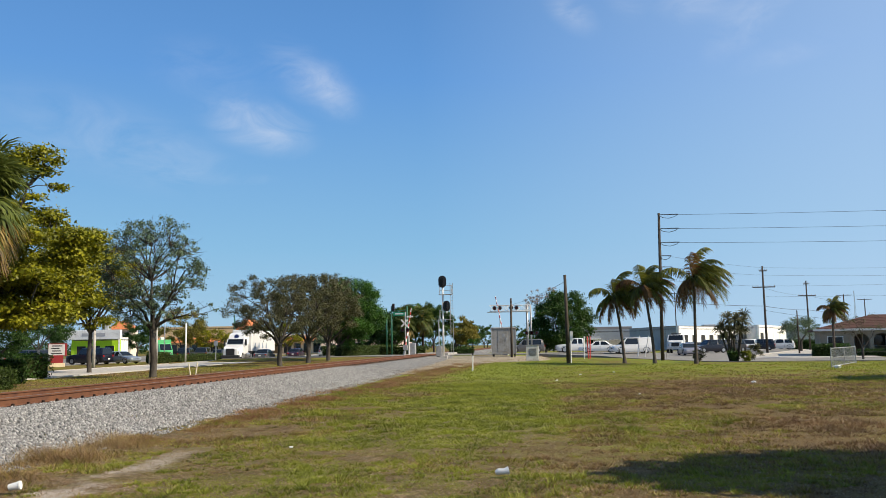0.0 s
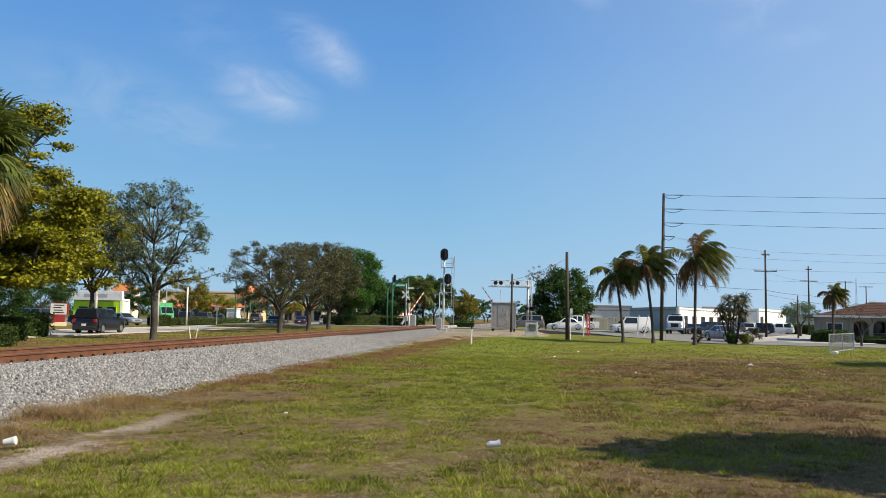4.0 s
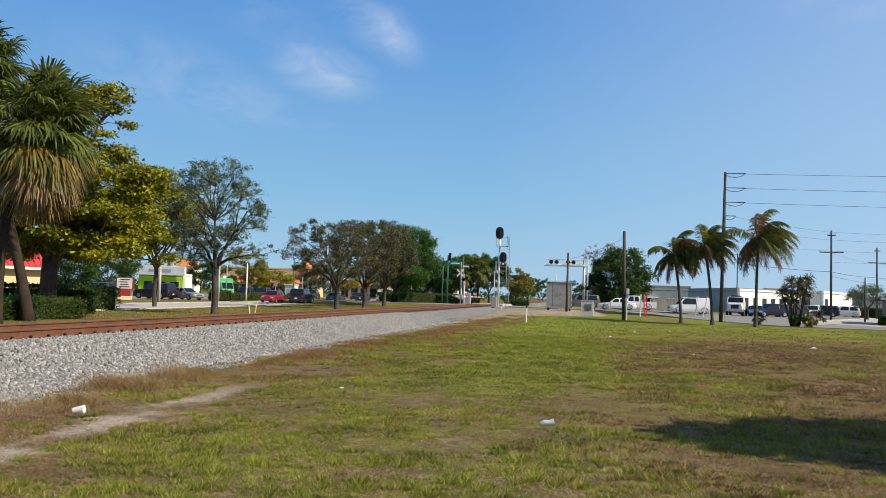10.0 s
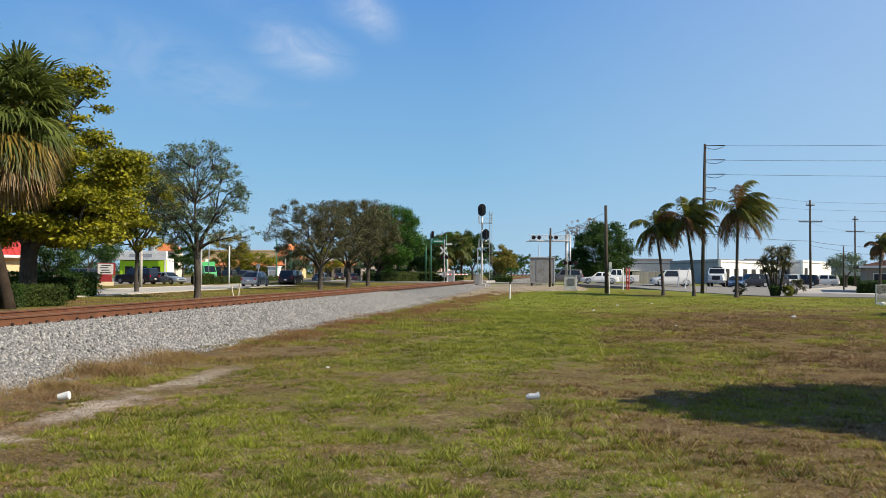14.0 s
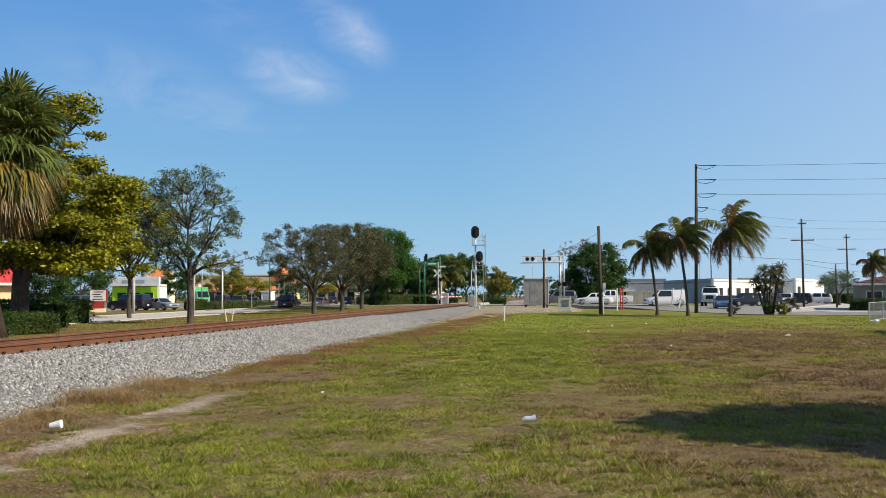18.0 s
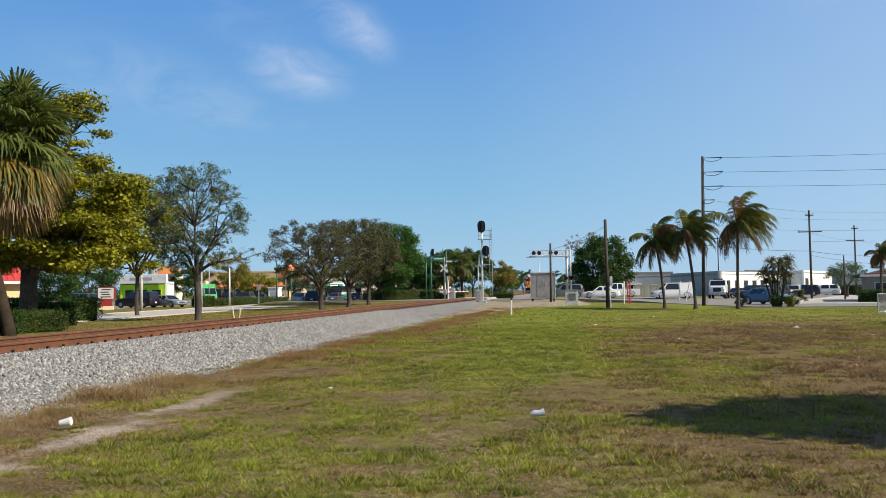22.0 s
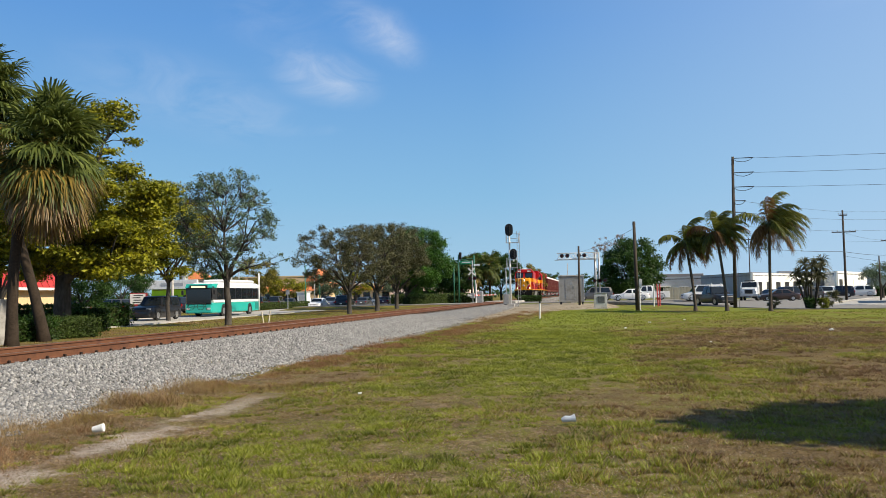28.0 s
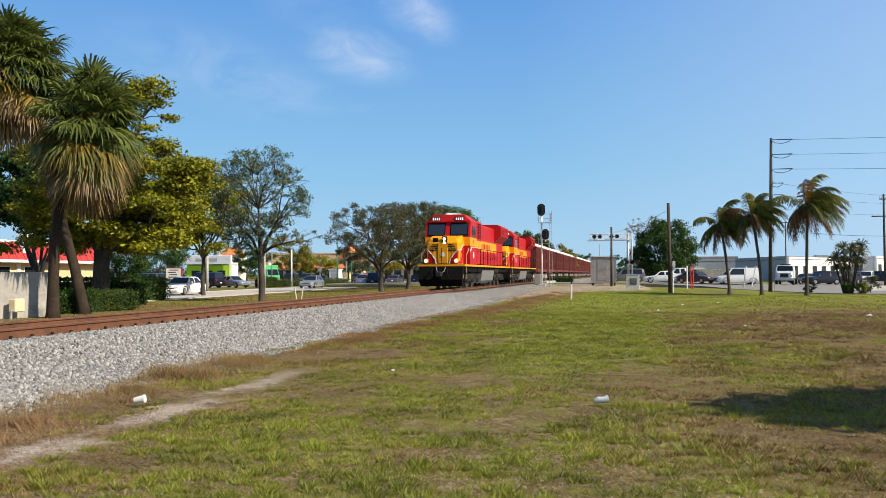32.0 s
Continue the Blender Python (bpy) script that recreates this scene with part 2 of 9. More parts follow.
def part(name, mesh, material, parent, label="", at=None, smooth=None):
    """One mesh object under a thing or a part."""
    ob = new(name, mesh.data(name, material, smooth) if isinstance(mesh, Mesh) else mesh)
    ob.parent = parent
    if at is not None:
        ob.matrix_basis = at
    if label:
        ob["label"] = label
    return ob


def thing(name, at, label, category, group="", kind=""):
    """The empty at a thing's base."""
    ob = new(name)
    ob.matrix_basis = at if isinstance(at, Matrix) else Matrix.Translation(at)
    return tagged(ob, label, category, group, kind)


def solid(name, mesh, material, label, category="", kind="", group="", at=None, smooth=None):
    """A thing that is one mesh."""
    ob = new(name, mesh.data(name, material, smooth))
    if at is not None:
        ob.matrix_basis = at if isinstance(at, Matrix) else Matrix.Translation(at)
    return tagged(ob, label, category, group, kind)


def raw(name, verts, faces, material):
    """A mesh from arrays of points and of triangles or quads."""
    me = bpy.data.meshes.new(name)
    nf, k = faces.shape
    me.vertices.add(len(verts))
    me.vertices.foreach_set("co", verts.astype(np.float32).ravel())
    me.loops.add(nf * k)
    me.loops.foreach_set("vertex_index", faces.astype(np.int32).ravel())
    me.polygons.add(nf)
    me.polygons.foreach_set("loop_start", np.arange(0, nf * k, k, dtype=np.int32))
    me.materials.append(material)
    me.update(calc_edges=True)
    return me


# ---- ground, track, roads ----
AXIS, RAIL = -11.55, 0.67  # the track's middle line and its rail height


def lawn(name, fresh=1.0):
    """Patchy dry lawn: straw, green and bare sand, laid out over the field."""
    m, n, l, b = nodes_of(name, 0.95, 0, 0.12)
    co = n.new("ShaderNodeTexCoord").outputs["Object"]
    xyz = n.new("ShaderNodeSeparateXYZ")
    l.new(co, xyz.inputs[0])

    def level(sock, lo, hi):
        mr = n.new("ShaderNodeMapRange")
        mr.inputs["From Min"].default_value, mr.inputs["From Max"].default_value = lo, hi
        l.new(sock, mr.inputs[0])
        return mr.outputs[0]

    def calc(op, a, b):
        q = n.new("ShaderNodeMath")
        q.operation, q.use_clamp = op, True
        for sock, v in zip(q.inputs, (a, b)):
            if isinstance(v, float):
                sock.default_value = v
            else:
                l.new(v, sock)
        return q.outputs[0]

    fine = noise_tex(n, l, co, 14.0, 8, 0.75)
    mid = noise_tex(n, l, co, 1.6, 6, 0.65)
    big = noise_tex(n, l, co, 0.22, 5, 0.6)
    f = fresh
    green = ramp(n, l, fine, [(0.2, (0.07 * f, 0.09 * f, 0.01 * f)), (0.8, (0.26 * f, 0.29 * f, 0.035 * f))])
    olive = ramp(n, l, fine, [(0.28, (0.045 * f, 0.033 * f, 0.009 * f)), (0.72, (0.25 * f, 0.185 * f, 0.048 * f))])
    straw = ramp(n, l, fine, [(0.3, (0.035 * f, 0.022 * f, 0.011 * f)), (0.7, (0.21 * f, 0.142 * f, 0.07 * f))])
    mott = calc("ADD", calc("MULTIPLY", noise_tex(n, l, co, 3.2, 9, 0.8), 0.6), calc("MULTIPLY", noise_tex(n, l, co, 18.0, 6, 0.7), 0.4))
    sand = ramp(n, l, mott, [(0.34, (0.035, 0.022, 0.014)), (0.43, (0.15, 0.1, 0.06)), (0.5, (0.08, 0.054, 0.026)), (0.57, (0.31, 0.215, 0.138)), (0.64, (0.1, 0.067, 0.034)), (0.72, (0.26, 0.178, 0.108))])
    # a greener swale down the middle, browner on the right, green again towards the street
    swale = calc("SUBTRACT", 1.0, calc("MULTIPLY", n_abs(n, l, xyz.outputs[0], 1.5), 0.36))
    far = level(xyz.outputs[1], 30.0, 48.0)
    west = level(xyz.outputs[0], -14.0, -17.0)
    brown = calc("MULTIPLY", calc("MULTIPLY", level(xyz.outputs[0], 1.0, 5.0), calc("SUBTRACT", 1.0, far)), 0.1)
    wet = calc("ADD", calc("MULTIPLY", swale, 0.26), calc("SUBTRACT", big, brown))
    wet = calc("ADD", wet, calc("MULTIPLY", calc("SUBTRACT", far, west), 0.12))
    col = mixed(n, l, level(calc("ADD", wet, calc("MULTIPLY", mid, 0.5)), 0.5, 0.8), straw, olive)
    clump = noise_tex(n, l, co, 2.7, 5, 0.6)
    col = mixed(n, l, level(calc("ADD", wet, calc("MULTIPLY", clump, 0.6)), 0.76, 0.98), col, green)
    bare = level(noise_tex(n, l, co, 1.9, 8, 0.72), 0.3, 0.52)
    near = calc("SUBTRACT", 1.0, level(xyz.outputs[1], 14.0, 44.0))
    east = calc("SUBTRACT", 1.0, calc("MULTIPLY", level(xyz.outputs[0], -0.5, 2.0), 0.72))
    col = mixed(n, l, calc("MULTIPLY", calc("MULTIPLY", calc("MULTIPLY", bare, near), 0.9), east), col, sand)
    # a sandy footpath along the weeds
    track_x = calc_free(n, l, xyz.outputs[0], xyz.outputs[1])
    path = calc("SUBTRACT", 1.0, calc("MULTIPLY", track_x, 1.25))
    path = calc("MULTIPLY", level(calc("ADD", calc("MULTIPLY", path, 0.5), noise_tex(n, l, co, 2.2, 8, 0.75)), 0.74, 0.92), calc("MULTIPLY", level(noise_tex(n, l, co, 0.75, 4), 0.4, 0.52), calc("SUBTRACT", 1.0, level(xyz.outputs[1], 10.0, 14.5))))
    col = mixed(n, l, path, col, ramp(n, l, noise_tex(n, l, co, 22, 6, 0.7), [(0.3, (0.26, 0.21, 0.16)), (0.7, (0.56, 0.51, 0.45))]))
    l.new(col, b.inputs["Base Color"])
    bumped(n, l, b, calc("ADD", calc("MULTIPLY", noise_tex(n, l, co, 30, 6, 0.7), 0.6), calc("MULTIPLY", noise_tex(n, l, co, 4, 4), 0.4)), 0.03, 0.8)
    MATS[name] = m
    return m


def n_abs(n, l, sock, middle):
    q = n.new("ShaderNodeMath")
    q.operation, q.inputs[1].default_value = "ADD", middle
    l.new(sock, q.inputs[0])
    r = n.new("ShaderNodeMath")
    r.operation = "ABSOLUTE"
    l.new(q.outputs[0], r.inputs[0])
    return r.outputs[0]


def calc_free(n, l, x, y):
    """Distance from the footpath's line, which bends away from the track."""
    q = n.new("ShaderNodeMath")
    q.operation, q.inputs[1].default_value, q.inputs[2].default_value = "MULTIPLY_ADD", 0.01, 5.27
    l.new(y, q.inputs[0])
    r = n.new("ShaderNodeMath")
    r.operation = "ADD"
    l.new(x, r.inputs[0])
    l.new(q.outputs[0], r.inputs[1])
    return n_abs(n, l, r.outputs[0], 0.0)


g = Mesh()
steps = [-2500, -900, -300, -120, -60, -30, 0, 30, 60, 120, 300, 900, 2500]
for i in range(12):
    for j in range(12):
        g.poly([(steps[i], steps[j], 0), (steps[i + 1], steps[j], 0), (steps[i + 1], steps[j + 1], 0), (steps[i], steps[j + 1], 0)])
solid("ground", g, lawn("dry_lawn"), "flat dry lawn of green and straw-coloured grass", kind="structure")


def ballast_mat():
    m, n, l, b = nodes_of("ballast_stone", 0.9, 0, 0.25)
    co = n.new("ShaderNodeTexCoord").outputs["Object"]
    v = n.new("ShaderNodeTexVoronoi")
    v.inputs["Scale"].default_value = 16.0
    l.new(co, v.inputs["Vector"])
    sep = n.new("ShaderNodeSeparateColor")
    l.new(v.outputs["Color"], sep.inputs[0])
    col = ramp(n, l, sep.outputs[0], [(0.0, (0.1, 0.1, 0.1)), (0.5, (0.25, 0.245, 0.235)), (1.0, (0.48, 0.465, 0.43))])
    col = mixed(n, l, ramp(n, l, v.outputs["Distance"], [(0.3, (0, 0, 0)), (0.75, (1, 1, 1))]), col, (0.12, 0.12, 0.12))
    dust = ramp(n, l, noise_tex(n, l, co, 0.5, 4), [(0.45, (0, 0, 0)), (0.75, (0.4, 0.4, 0.4))])
    l.new(mixed(n, l, dust, col, (0.33, 0.29, 0.235)), b.inputs["Base Color"])
    inv = n.new("ShaderNodeMath")
    inv.operation, inv.inputs[0].default_value = "SUBTRACT", 1.0
    l.new(v.outputs["Distance"], inv.inputs[1])
    bumped(n, l, b, inv.outputs[0], 0.05, 1.0)
    return m


def stone_mat():
    m, n, l, b = nodes_of("loose_stone", 0.9, 0, 0.25)
    geo = n.new("ShaderNodeNewGeometry")
    col = ramp(n, l, geo.outputs["Random Per Island"], [(0.0, (0.08, 0.08, 0.08)), (0.3, (0.17, 0.168, 0.165)), (0.7, (0.28, 0.275, 0.265)), (1.0, (0.47, 0.46, 0.435))])
    co = n.new("ShaderNodeTexCoord").outputs["Object"]
    l.new(mixed(n, l, 0.3, col, ramp(n, l, noise_tex(n, l, co, 40, 4), [(0.3, (0.11, 0.11, 0.108)), (0.7, (0.34, 0.335, 0.32))])), b.inputs["Base Color"])
    return m


# the ballast bed: toe, shoulder, crown, shoulder, toe
BED = [(-7.45, 0.0), (-7.75, 0.05), (-9.75, 0.44), (-10.0, 0.47), (-13.1, 0.47), (-13.35, 0.44), (-15.2, 0.06), (-15.6, 0.0)]
rnd = random.Random(3)
bed = Mesh()
ys = [-60 + 0.5 * i for i in range(360)] + [120 + 12 * i for i in range(70)]
k = len(BED)
for y in ys:
    near = y < 120
    for i, (x, z) in enumerate(BED):
        edge = i in (0, k - 1)
        bed.v.append((x + (rnd.uniform(-0.22, 0.22) if near and i < 2 else 0), y, z - 0.02 if edge else z + (rnd.uniform(-0.02, 0.02) if near else 0)))
for a in range(len(ys) - 1):
    for i in range(k - 1):
        bed.f.append((a * k + i, a * k + i + 1, (a + 1) * k + i + 1, (a + 1) * k + i))
ballast = solid("ballast_bed", bed, ballast_mat(), "pale grey crushed stone ballast bank under the track", kind="structure")


def bed_height(x):
    return np.interp(x, [p[0] for p in BED[::-1]], [p[1] for p in BED[::-1]])


def stones(name, count, x0, x1, y0, y1, size, seed, label):
    """Loose angular stones on the bank."""
    r = np.random.default_rng(seed)
    y = y0 + (y1 - y0) * r.random(count) ** 1.35
    x = r.uniform(min(x0, x1), max(x0, x1), count)
    c = np.stack([x, y, bed_height(x) + size * 0.15], 1)
    octa = np.array([(1, 0, 0), (0, 1, 0), (-1, 0, 0), (0, -1, 0), (0, 0, 1), (0, 0, -1)], float)
    tri = np.array([(0, 1, 4), (1, 2, 4), (2, 3, 4), (3, 0, 4), (1, 0, 5), (2, 1, 5), (3, 2, 5), (0, 3, 5)])
    s = size * r.uniform(0.5, 1.25, (count, 1, 1)) * r.uniform(0.65, 1.2, (count, 6, 3)) * 0.62
    a = r.uniform(0, 6.28, count)
    v = octa[None] * s
    tilt = r.uniform(-0.7, 0.7, count)
    vz = v[..., 2] * np.cos(tilt)[:, None] + v[..., 0] * np.sin(tilt)[:, None]
    vx = v[..., 0] * np.cos(tilt)[:, None] - v[..., 2] * np.sin(tilt)[:, None]
    vy = v[..., 1]
    v = np.stack([vx * np.cos(a)[:, None] - vy * np.sin(a)[:, None], vx * np.sin(a)[:, None] + vy * np.cos(a)[:, None], vz], -1) + c[:, None]
    f = (tri[None] + 6 * np.arange(count)[:, None, None]).reshape(-1, 3)
    ob = new(name, raw(name, v.reshape(-1, 3), f, STONE))
    return tagged(ob, label, kind="stuff", category="gravel")


STONE = stone_mat()
stones("ballast_stones", 44000, -7.5, -10.6, 8, 46, 0.066, 5, "loose grey and white ballast stones on the bank")
stones("ballast_gravel", 9000, -7.0, -8.2, 7, 60, 0.04, 6, "fine pale gravel along the foot of the bank")



def field_noise(x, y, scale, seed):
    """Smooth random values over the plan."""
    r = np.random.default_rng(seed)
    tab = r.random((64, 64))
    u, v = x * scale + 1000.0, y * scale + 1000.0
    i, j = np.floor(u).astype(int), np.floor(v).astype(int)
    a, b = u - i, v - j
    a, b = a * a * (3 - 2 * a), b * b * (3 - 2 * b)
    t = lambda p, q: tab[p % 64, q % 64]
    return (t(i, j) * (1 - a) + t(i + 1, j) * a) * (1 - b) + (t(i, j + 1) * (1 - a) + t(i + 1, j + 1) * a) * b


def blades(name, x, y, z, height, width, lean, material, seed, label, spread=0.02, tip=None):
    """One blade of grass at each point; tip: which way each one leans."""
    r = np.random.default_rng(seed)
    n = len(x)
    a, w = r.uniform(0, 6.28, n), width * r.uniform(0.6, 1.4, n)
    h = height * r.uniform(0.5, 1.3, n)
    dx, dy = np.cos(a), np.sin(a)
    b = r.uniform(0, 6.28, n) if tip is None else tip + r.normal(0, 0.5, n)
    lx, ly = np.cos(b) * h * lean, np.sin(b) * h * lean
    x, y = x + r.normal(0, spread, n), y + r.normal(0, spread, n)
    p = np.stack([np.stack([x - dx * w, y - dy * w, z], 1), np.stack([x + dx * w, y + dy * w, z], 1), np.stack([x + lx, y + ly, z + h], 1)], 1)
    ob = new(name, raw(name, p.reshape(-1, 3), np.arange(3 * n).reshape(-1, 3), material))
    return tagged(ob, label, "grass", kind="stuff")


r = np.random.default_rng(8)
GRASS = [
    (leaf_mat("grass_green", (0.055, 0.075, 0.009), (0.4, 0.43, 0.045), 0.4), "short fresh green grass in tufts"),
    (leaf_mat("grass_olive", (0.075, 0.056, 0.013), (0.44, 0.33, 0.085), 0.35), "short olive grass in tufts"),
    (leaf_mat("grass_straw", (0.07, 0.045, 0.02), (0.42, 0.285, 0.135), 0.25), "dry straw-coloured grass in tufts"),
    (leaf_mat("grass_rust", (0.05, 0.025, 0.012), (0.28, 0.145, 0.062), 0.25), "dry reddish-brown grass in tufts"),
]


def freshness(x, y):
    """How green the lawn grows: a swale down the middle, dry on the east side, green by the street."""
    swale = 2.1 * np.exp(-((x + 1.0 + 0.01 * y) / 1.7) ** 2) * np.interp(y, [5, 11, 17], [0.15, 0.5, 1.0])
    west = np.exp(-((x + 3.4) / 1.4) ** 2) * np.interp(y, [5, 9, 13, 18, 30, 45], [0.9, 0.8, 0.5, 0.2, 0.2, 0.1])
    dry = np.clip((x - 0.6) / 3.5, 0, 1) * np.interp(y, [5, 12, 28, 42], [0.3, 0.9, 0.8, 0.0])
    street = np.interp(y, [36, 50], [0, 0.5])
    patch = field_noise(x, y, 0.33, 21) - 0.5 + 0.7 * (field_noise(x, y, 1.0, 22) - 0.5)
    return np.interp(y, [5, 9, 16, 24], [0.25, 0.27, 0.3, 0.38]) + 0.42 * np.maximum(swale, west) + street - 0.27 * dry + 0.8 * patch


def scatter(n, y0, y1, power=1.0):
    y = y0 * (y1 / y0) ** (r.random(n) ** power)
    return y * r.uniform(-0.93, 0.57, n), y


def by_colour(name, x, y, green, height, width, lean, seed, spread, tip=None):
    pick = green + r.normal(0, 0.13, len(x))
    kind = np.where(pick > 0.5, 0, np.where(pick > 0.27, 1, np.where(r.random(len(x)) < 0.62, 2, 3)))
    for k, (m, lab) in enumerate(GRASS):
        q = kind == k
        blades(name, x[q], y[q], np.zeros(q.sum()), height[q], width[q], lean, m, seed + k, lab, spread, None if tip is None else tip[q])


# thatch: low dry tufts, each a ring of blades that lean outwards
cx, cy = scatter(76000, 5.0, 40.0)
thick = field_noise(cx, cy, 1.6, 31) * 0.2 + field_noise(cx, cy, 3.0, 32) * 0.35 + field_noise(cx, cy, 6.0, 37) * 0.45
on_path = (np.abs(cx + 5.27 + 0.01 * cy) < 0.36 * field_noise(cx, cy, 1.3, 33)) & (cy < 13)
green = freshness(cx, cy)
near = np.interp(cy, [5, 11, 17], [1.0, 0.8, 0.0])
keep = (cx > -6.9) & ~on_path & (thick + 0.25 * np.maximum(green - 0.3, -0.1) > 0.525 + 0.1 * r.random(len(cx)) - 0.016 * np.clip(cy - 6, 0, 14))
cx, cy, thick, green, near = cx[keep], cy[keep], thick[keep], green[keep], near[keep]
per = 8
rad = np.repeat(np.clip(0.015 + 0.13 * (thick - 0.3), 0.015, 0.08) * r.uniform(0.6, 1.5, len(cx)) * (1 + cy / 40), per)
ang, out = r.uniform(0, 6.28, len(cx) * per), r.random(len(cx) * per) ** 0.7
tx, ty = np.repeat(cx, per) + rad * out * np.cos(ang), np.repeat(cy, per) + rad * out * np.sin(ang)
tall = np.repeat((0.006 + 0.013 * np.clip(thick - 0.4, 0, 0.35) / 0.35) * r.uniform(0.6, 1.35, len(cx)), per) * (1.2 - 0.5 * out) * (1 + ty / 70)
by_colour("thatch", tx, ty, np.repeat(green - 0.12 - 0.34 * near + 0.7 * (thick - 0.5) + r.normal(0, 0.14, len(cx)), per), tall, 0.0018 * (1 + ty / 9), 1.6, 40, 0.006, ang)


def clumps(name, gap, y0, y1, seed):
    """Standing clumps of grass a step apart, each a ragged dome of blades with bare soil round it."""
    gx, gy = np.meshgrid(np.arange(-6.8, 0.58 * y1, gap), np.arange(y0, y1, gap))
    x = gx.ravel() + r.uniform(-0.45, 0.45, gx.size) * gap
    y = gy.ravel() + r.uniform(-0.45, 0.45, gx.size) * gap
    fresh = freshness(x, y)
    stand = field_noise(x, y, 0.8, 41) * 0.5 + field_noise(x, y, 2.1, 42) * 0.5
    path = (np.abs(x + 5.27 + 0.01 * y) < 0.3) & (y < 13)
    ok = (x > -0.93 * y) & (x < 0.58 * y) & ~path & (r.random(len(x)) < np.clip(0.45 + 7.0 * (stand - 0.515 + 0.25 * (fresh - 0.3) + 0.006 * np.clip(y - 9, 0, 12) + 0.06 * np.clip(x, 0, 1)), 0.05, 0.95))
    x, y, fresh, stand = x[ok], y[ok], fresh[ok], stand[ok]
    n = len(x)
    size = gap * r.uniform(0.25, 0.7, n)
    blade = np.clip(9000 * size * size * (9 / y) ** 1.0, 12, 200).astype(int)
    which = np.repeat(np.arange(n), blade)
    a, o = r.uniform(0, 6.28, len(which)), np.sqrt(r.random(len(which)))
    stretch = r.uniform(0.65, 1.6, n)[which]
    bx = x[which] + size[which] * o * np.cos(a) * stretch * (1 + 0.4 * np.sin(3 * a + which))
    by = y[which] + size[which] * o * np.sin(a) / stretch * (1 + 0.4 * np.cos(2 * a + which))
    h = (0.022 + 0.26 * size[which] + 0.1 * np.clip(stand[which] - 0.5, 0, 0.3)) * r.uniform(0.65, 1.3, n)[which] * (1.25 - 0.8 * o)
    hue = (fresh + 0.17 - 0.1 * np.clip(x, 0, 1) + r.normal(0, 0.15, n))[which] + r.normal(0, 0.08, len(which)) - 0.2 * (r.random(len(which)) < 0.2)
    by_colour(name, bx, by, hue, h, 0.0031 * (1 + by / 12), 0.75, seed, 0.008, a)


clumps("grass", 0.155, 5.0, 15.0, 44)
clumps("grass", 0.26, 15.0, 34.0, 48)
# sparse short blades in between, and the far lawn
sx, sy = scatter(330000, 5.0, 36.0)
keep = (sx > -6.9) & (field_noise(sx, sy, 2.0, 34) + 0.25 * np.clip(sx, 0, 1.2) > 0.4)
sx, sy = sx[keep], sy[keep]
by_colour("thin_grass", sx, sy, freshness(sx, sy) - 0.22, np.full(len(sx), 0.013), 0.0018 * (1 + sy / 9), 1.5, 52, 0.02)
sx, sy = scatter(190000, 24.0, 92.0)
keep = (sx > -6.6) & (field_noise(sx, sy, 1.4, 35) * 0.6 + field_noise(sx, sy, 0.5, 36) * 0.4 > 0.45 - 0.1 * freshness(sx, sy)) & ~((sy > 62) & (sx > 5)) & ~((sy > 74) & (sx > -7))
sx, sy = sx[keep], sy[keep]
by_colour("far_grass", sx, sy, freshness(sx, sy), np.full(len(sx), 0.05), 0.004 * (1 + sy / 9), 0.8, 60, 0.02)
vy = np.sqrt(r.uniform(24.0 ** 2, 98.0 ** 2, 70000))
vx = r.uniform(-33.0, -15.4, 70000)
keep = (vx > -25.4 - 0.066 * vy) & (field_noise(vx, vy, 0.9, 45) * 0.6 + field_noise(vx, vy, 0.3, 46) * 0.4 > 0.36)
vx, vy = vx[keep], vy[keep]
by_colour("verge_grass", vx, vy, 0.3 + 0.5 * (field_noise(vx, vy, 0.25, 47) - 0.4), np.full(len(vx), 0.05), 0.004 * (1 + vy / 12), 0.8, 66, 0.02)
# dead leaves and stems lying on the soil
lx, ly = scatter(90000, 5.0, 22.0)
keep = lx > -6.9
blades("ground_litter", lx[keep], ly[keep], np.full(keep.sum(), 0.004), 0.008, 0.0035 * (1 + ly[keep] / 12), 3.6, leaf_mat("dead_litter", (0.03, 0.018, 0.01), (0.55, 0.42, 0.29), 0.1), 70, "dead leaves and dry stems lying on the soil")
# dry weeds along the foot of the bank
weed = leaf_mat("dry_weed", (0.16, 0.1, 0.045), (0.42, 0.3, 0.15), 0.3)
red_weed = leaf_mat("red_weed", (0.15, 0.065, 0.028), (0.36, 0.19, 0.085), 0.3)
n = 130000
wy = 5.5 * (75 / 5.5) ** r.random(n)
edge = np.interp(wy, [6, 12, 22, 30, 40, 75], [-6.65, -7.0, -6.6, -6.2, -5.8, -5.5])
wide = np.interp(wy, [6, 14, 22, 45, 75], [0.8, 0.55, 0.8, 1.4, 1.5])
wx = edge + r.normal(0, 0.5, n) * wide
thick = field_noise(wx, wy, 1.2, 12) * 0.6 + field_noise(wx, wy, 4.0, 17) * 0.4
keep = thick > 0.37 + 0.12 * r.random(n)
wx, wy, thick = wx[keep], wy[keep], thick[keep]
hue = r.random(len(wx)) + 0.8 * (field_noise(wx, wy, 0.6, 13) - 0.5)
red_top = np.interp(wy, [10, 16, 24, 45], [0.25, 0.6, 0.75, 0.6])
tall = 0.018 + 0.42 * np.maximum(thick - 0.42, 0) * np.interp(wy, [6, 14, 20, 40], [1.2, 1.0, 0.75, 0.8])
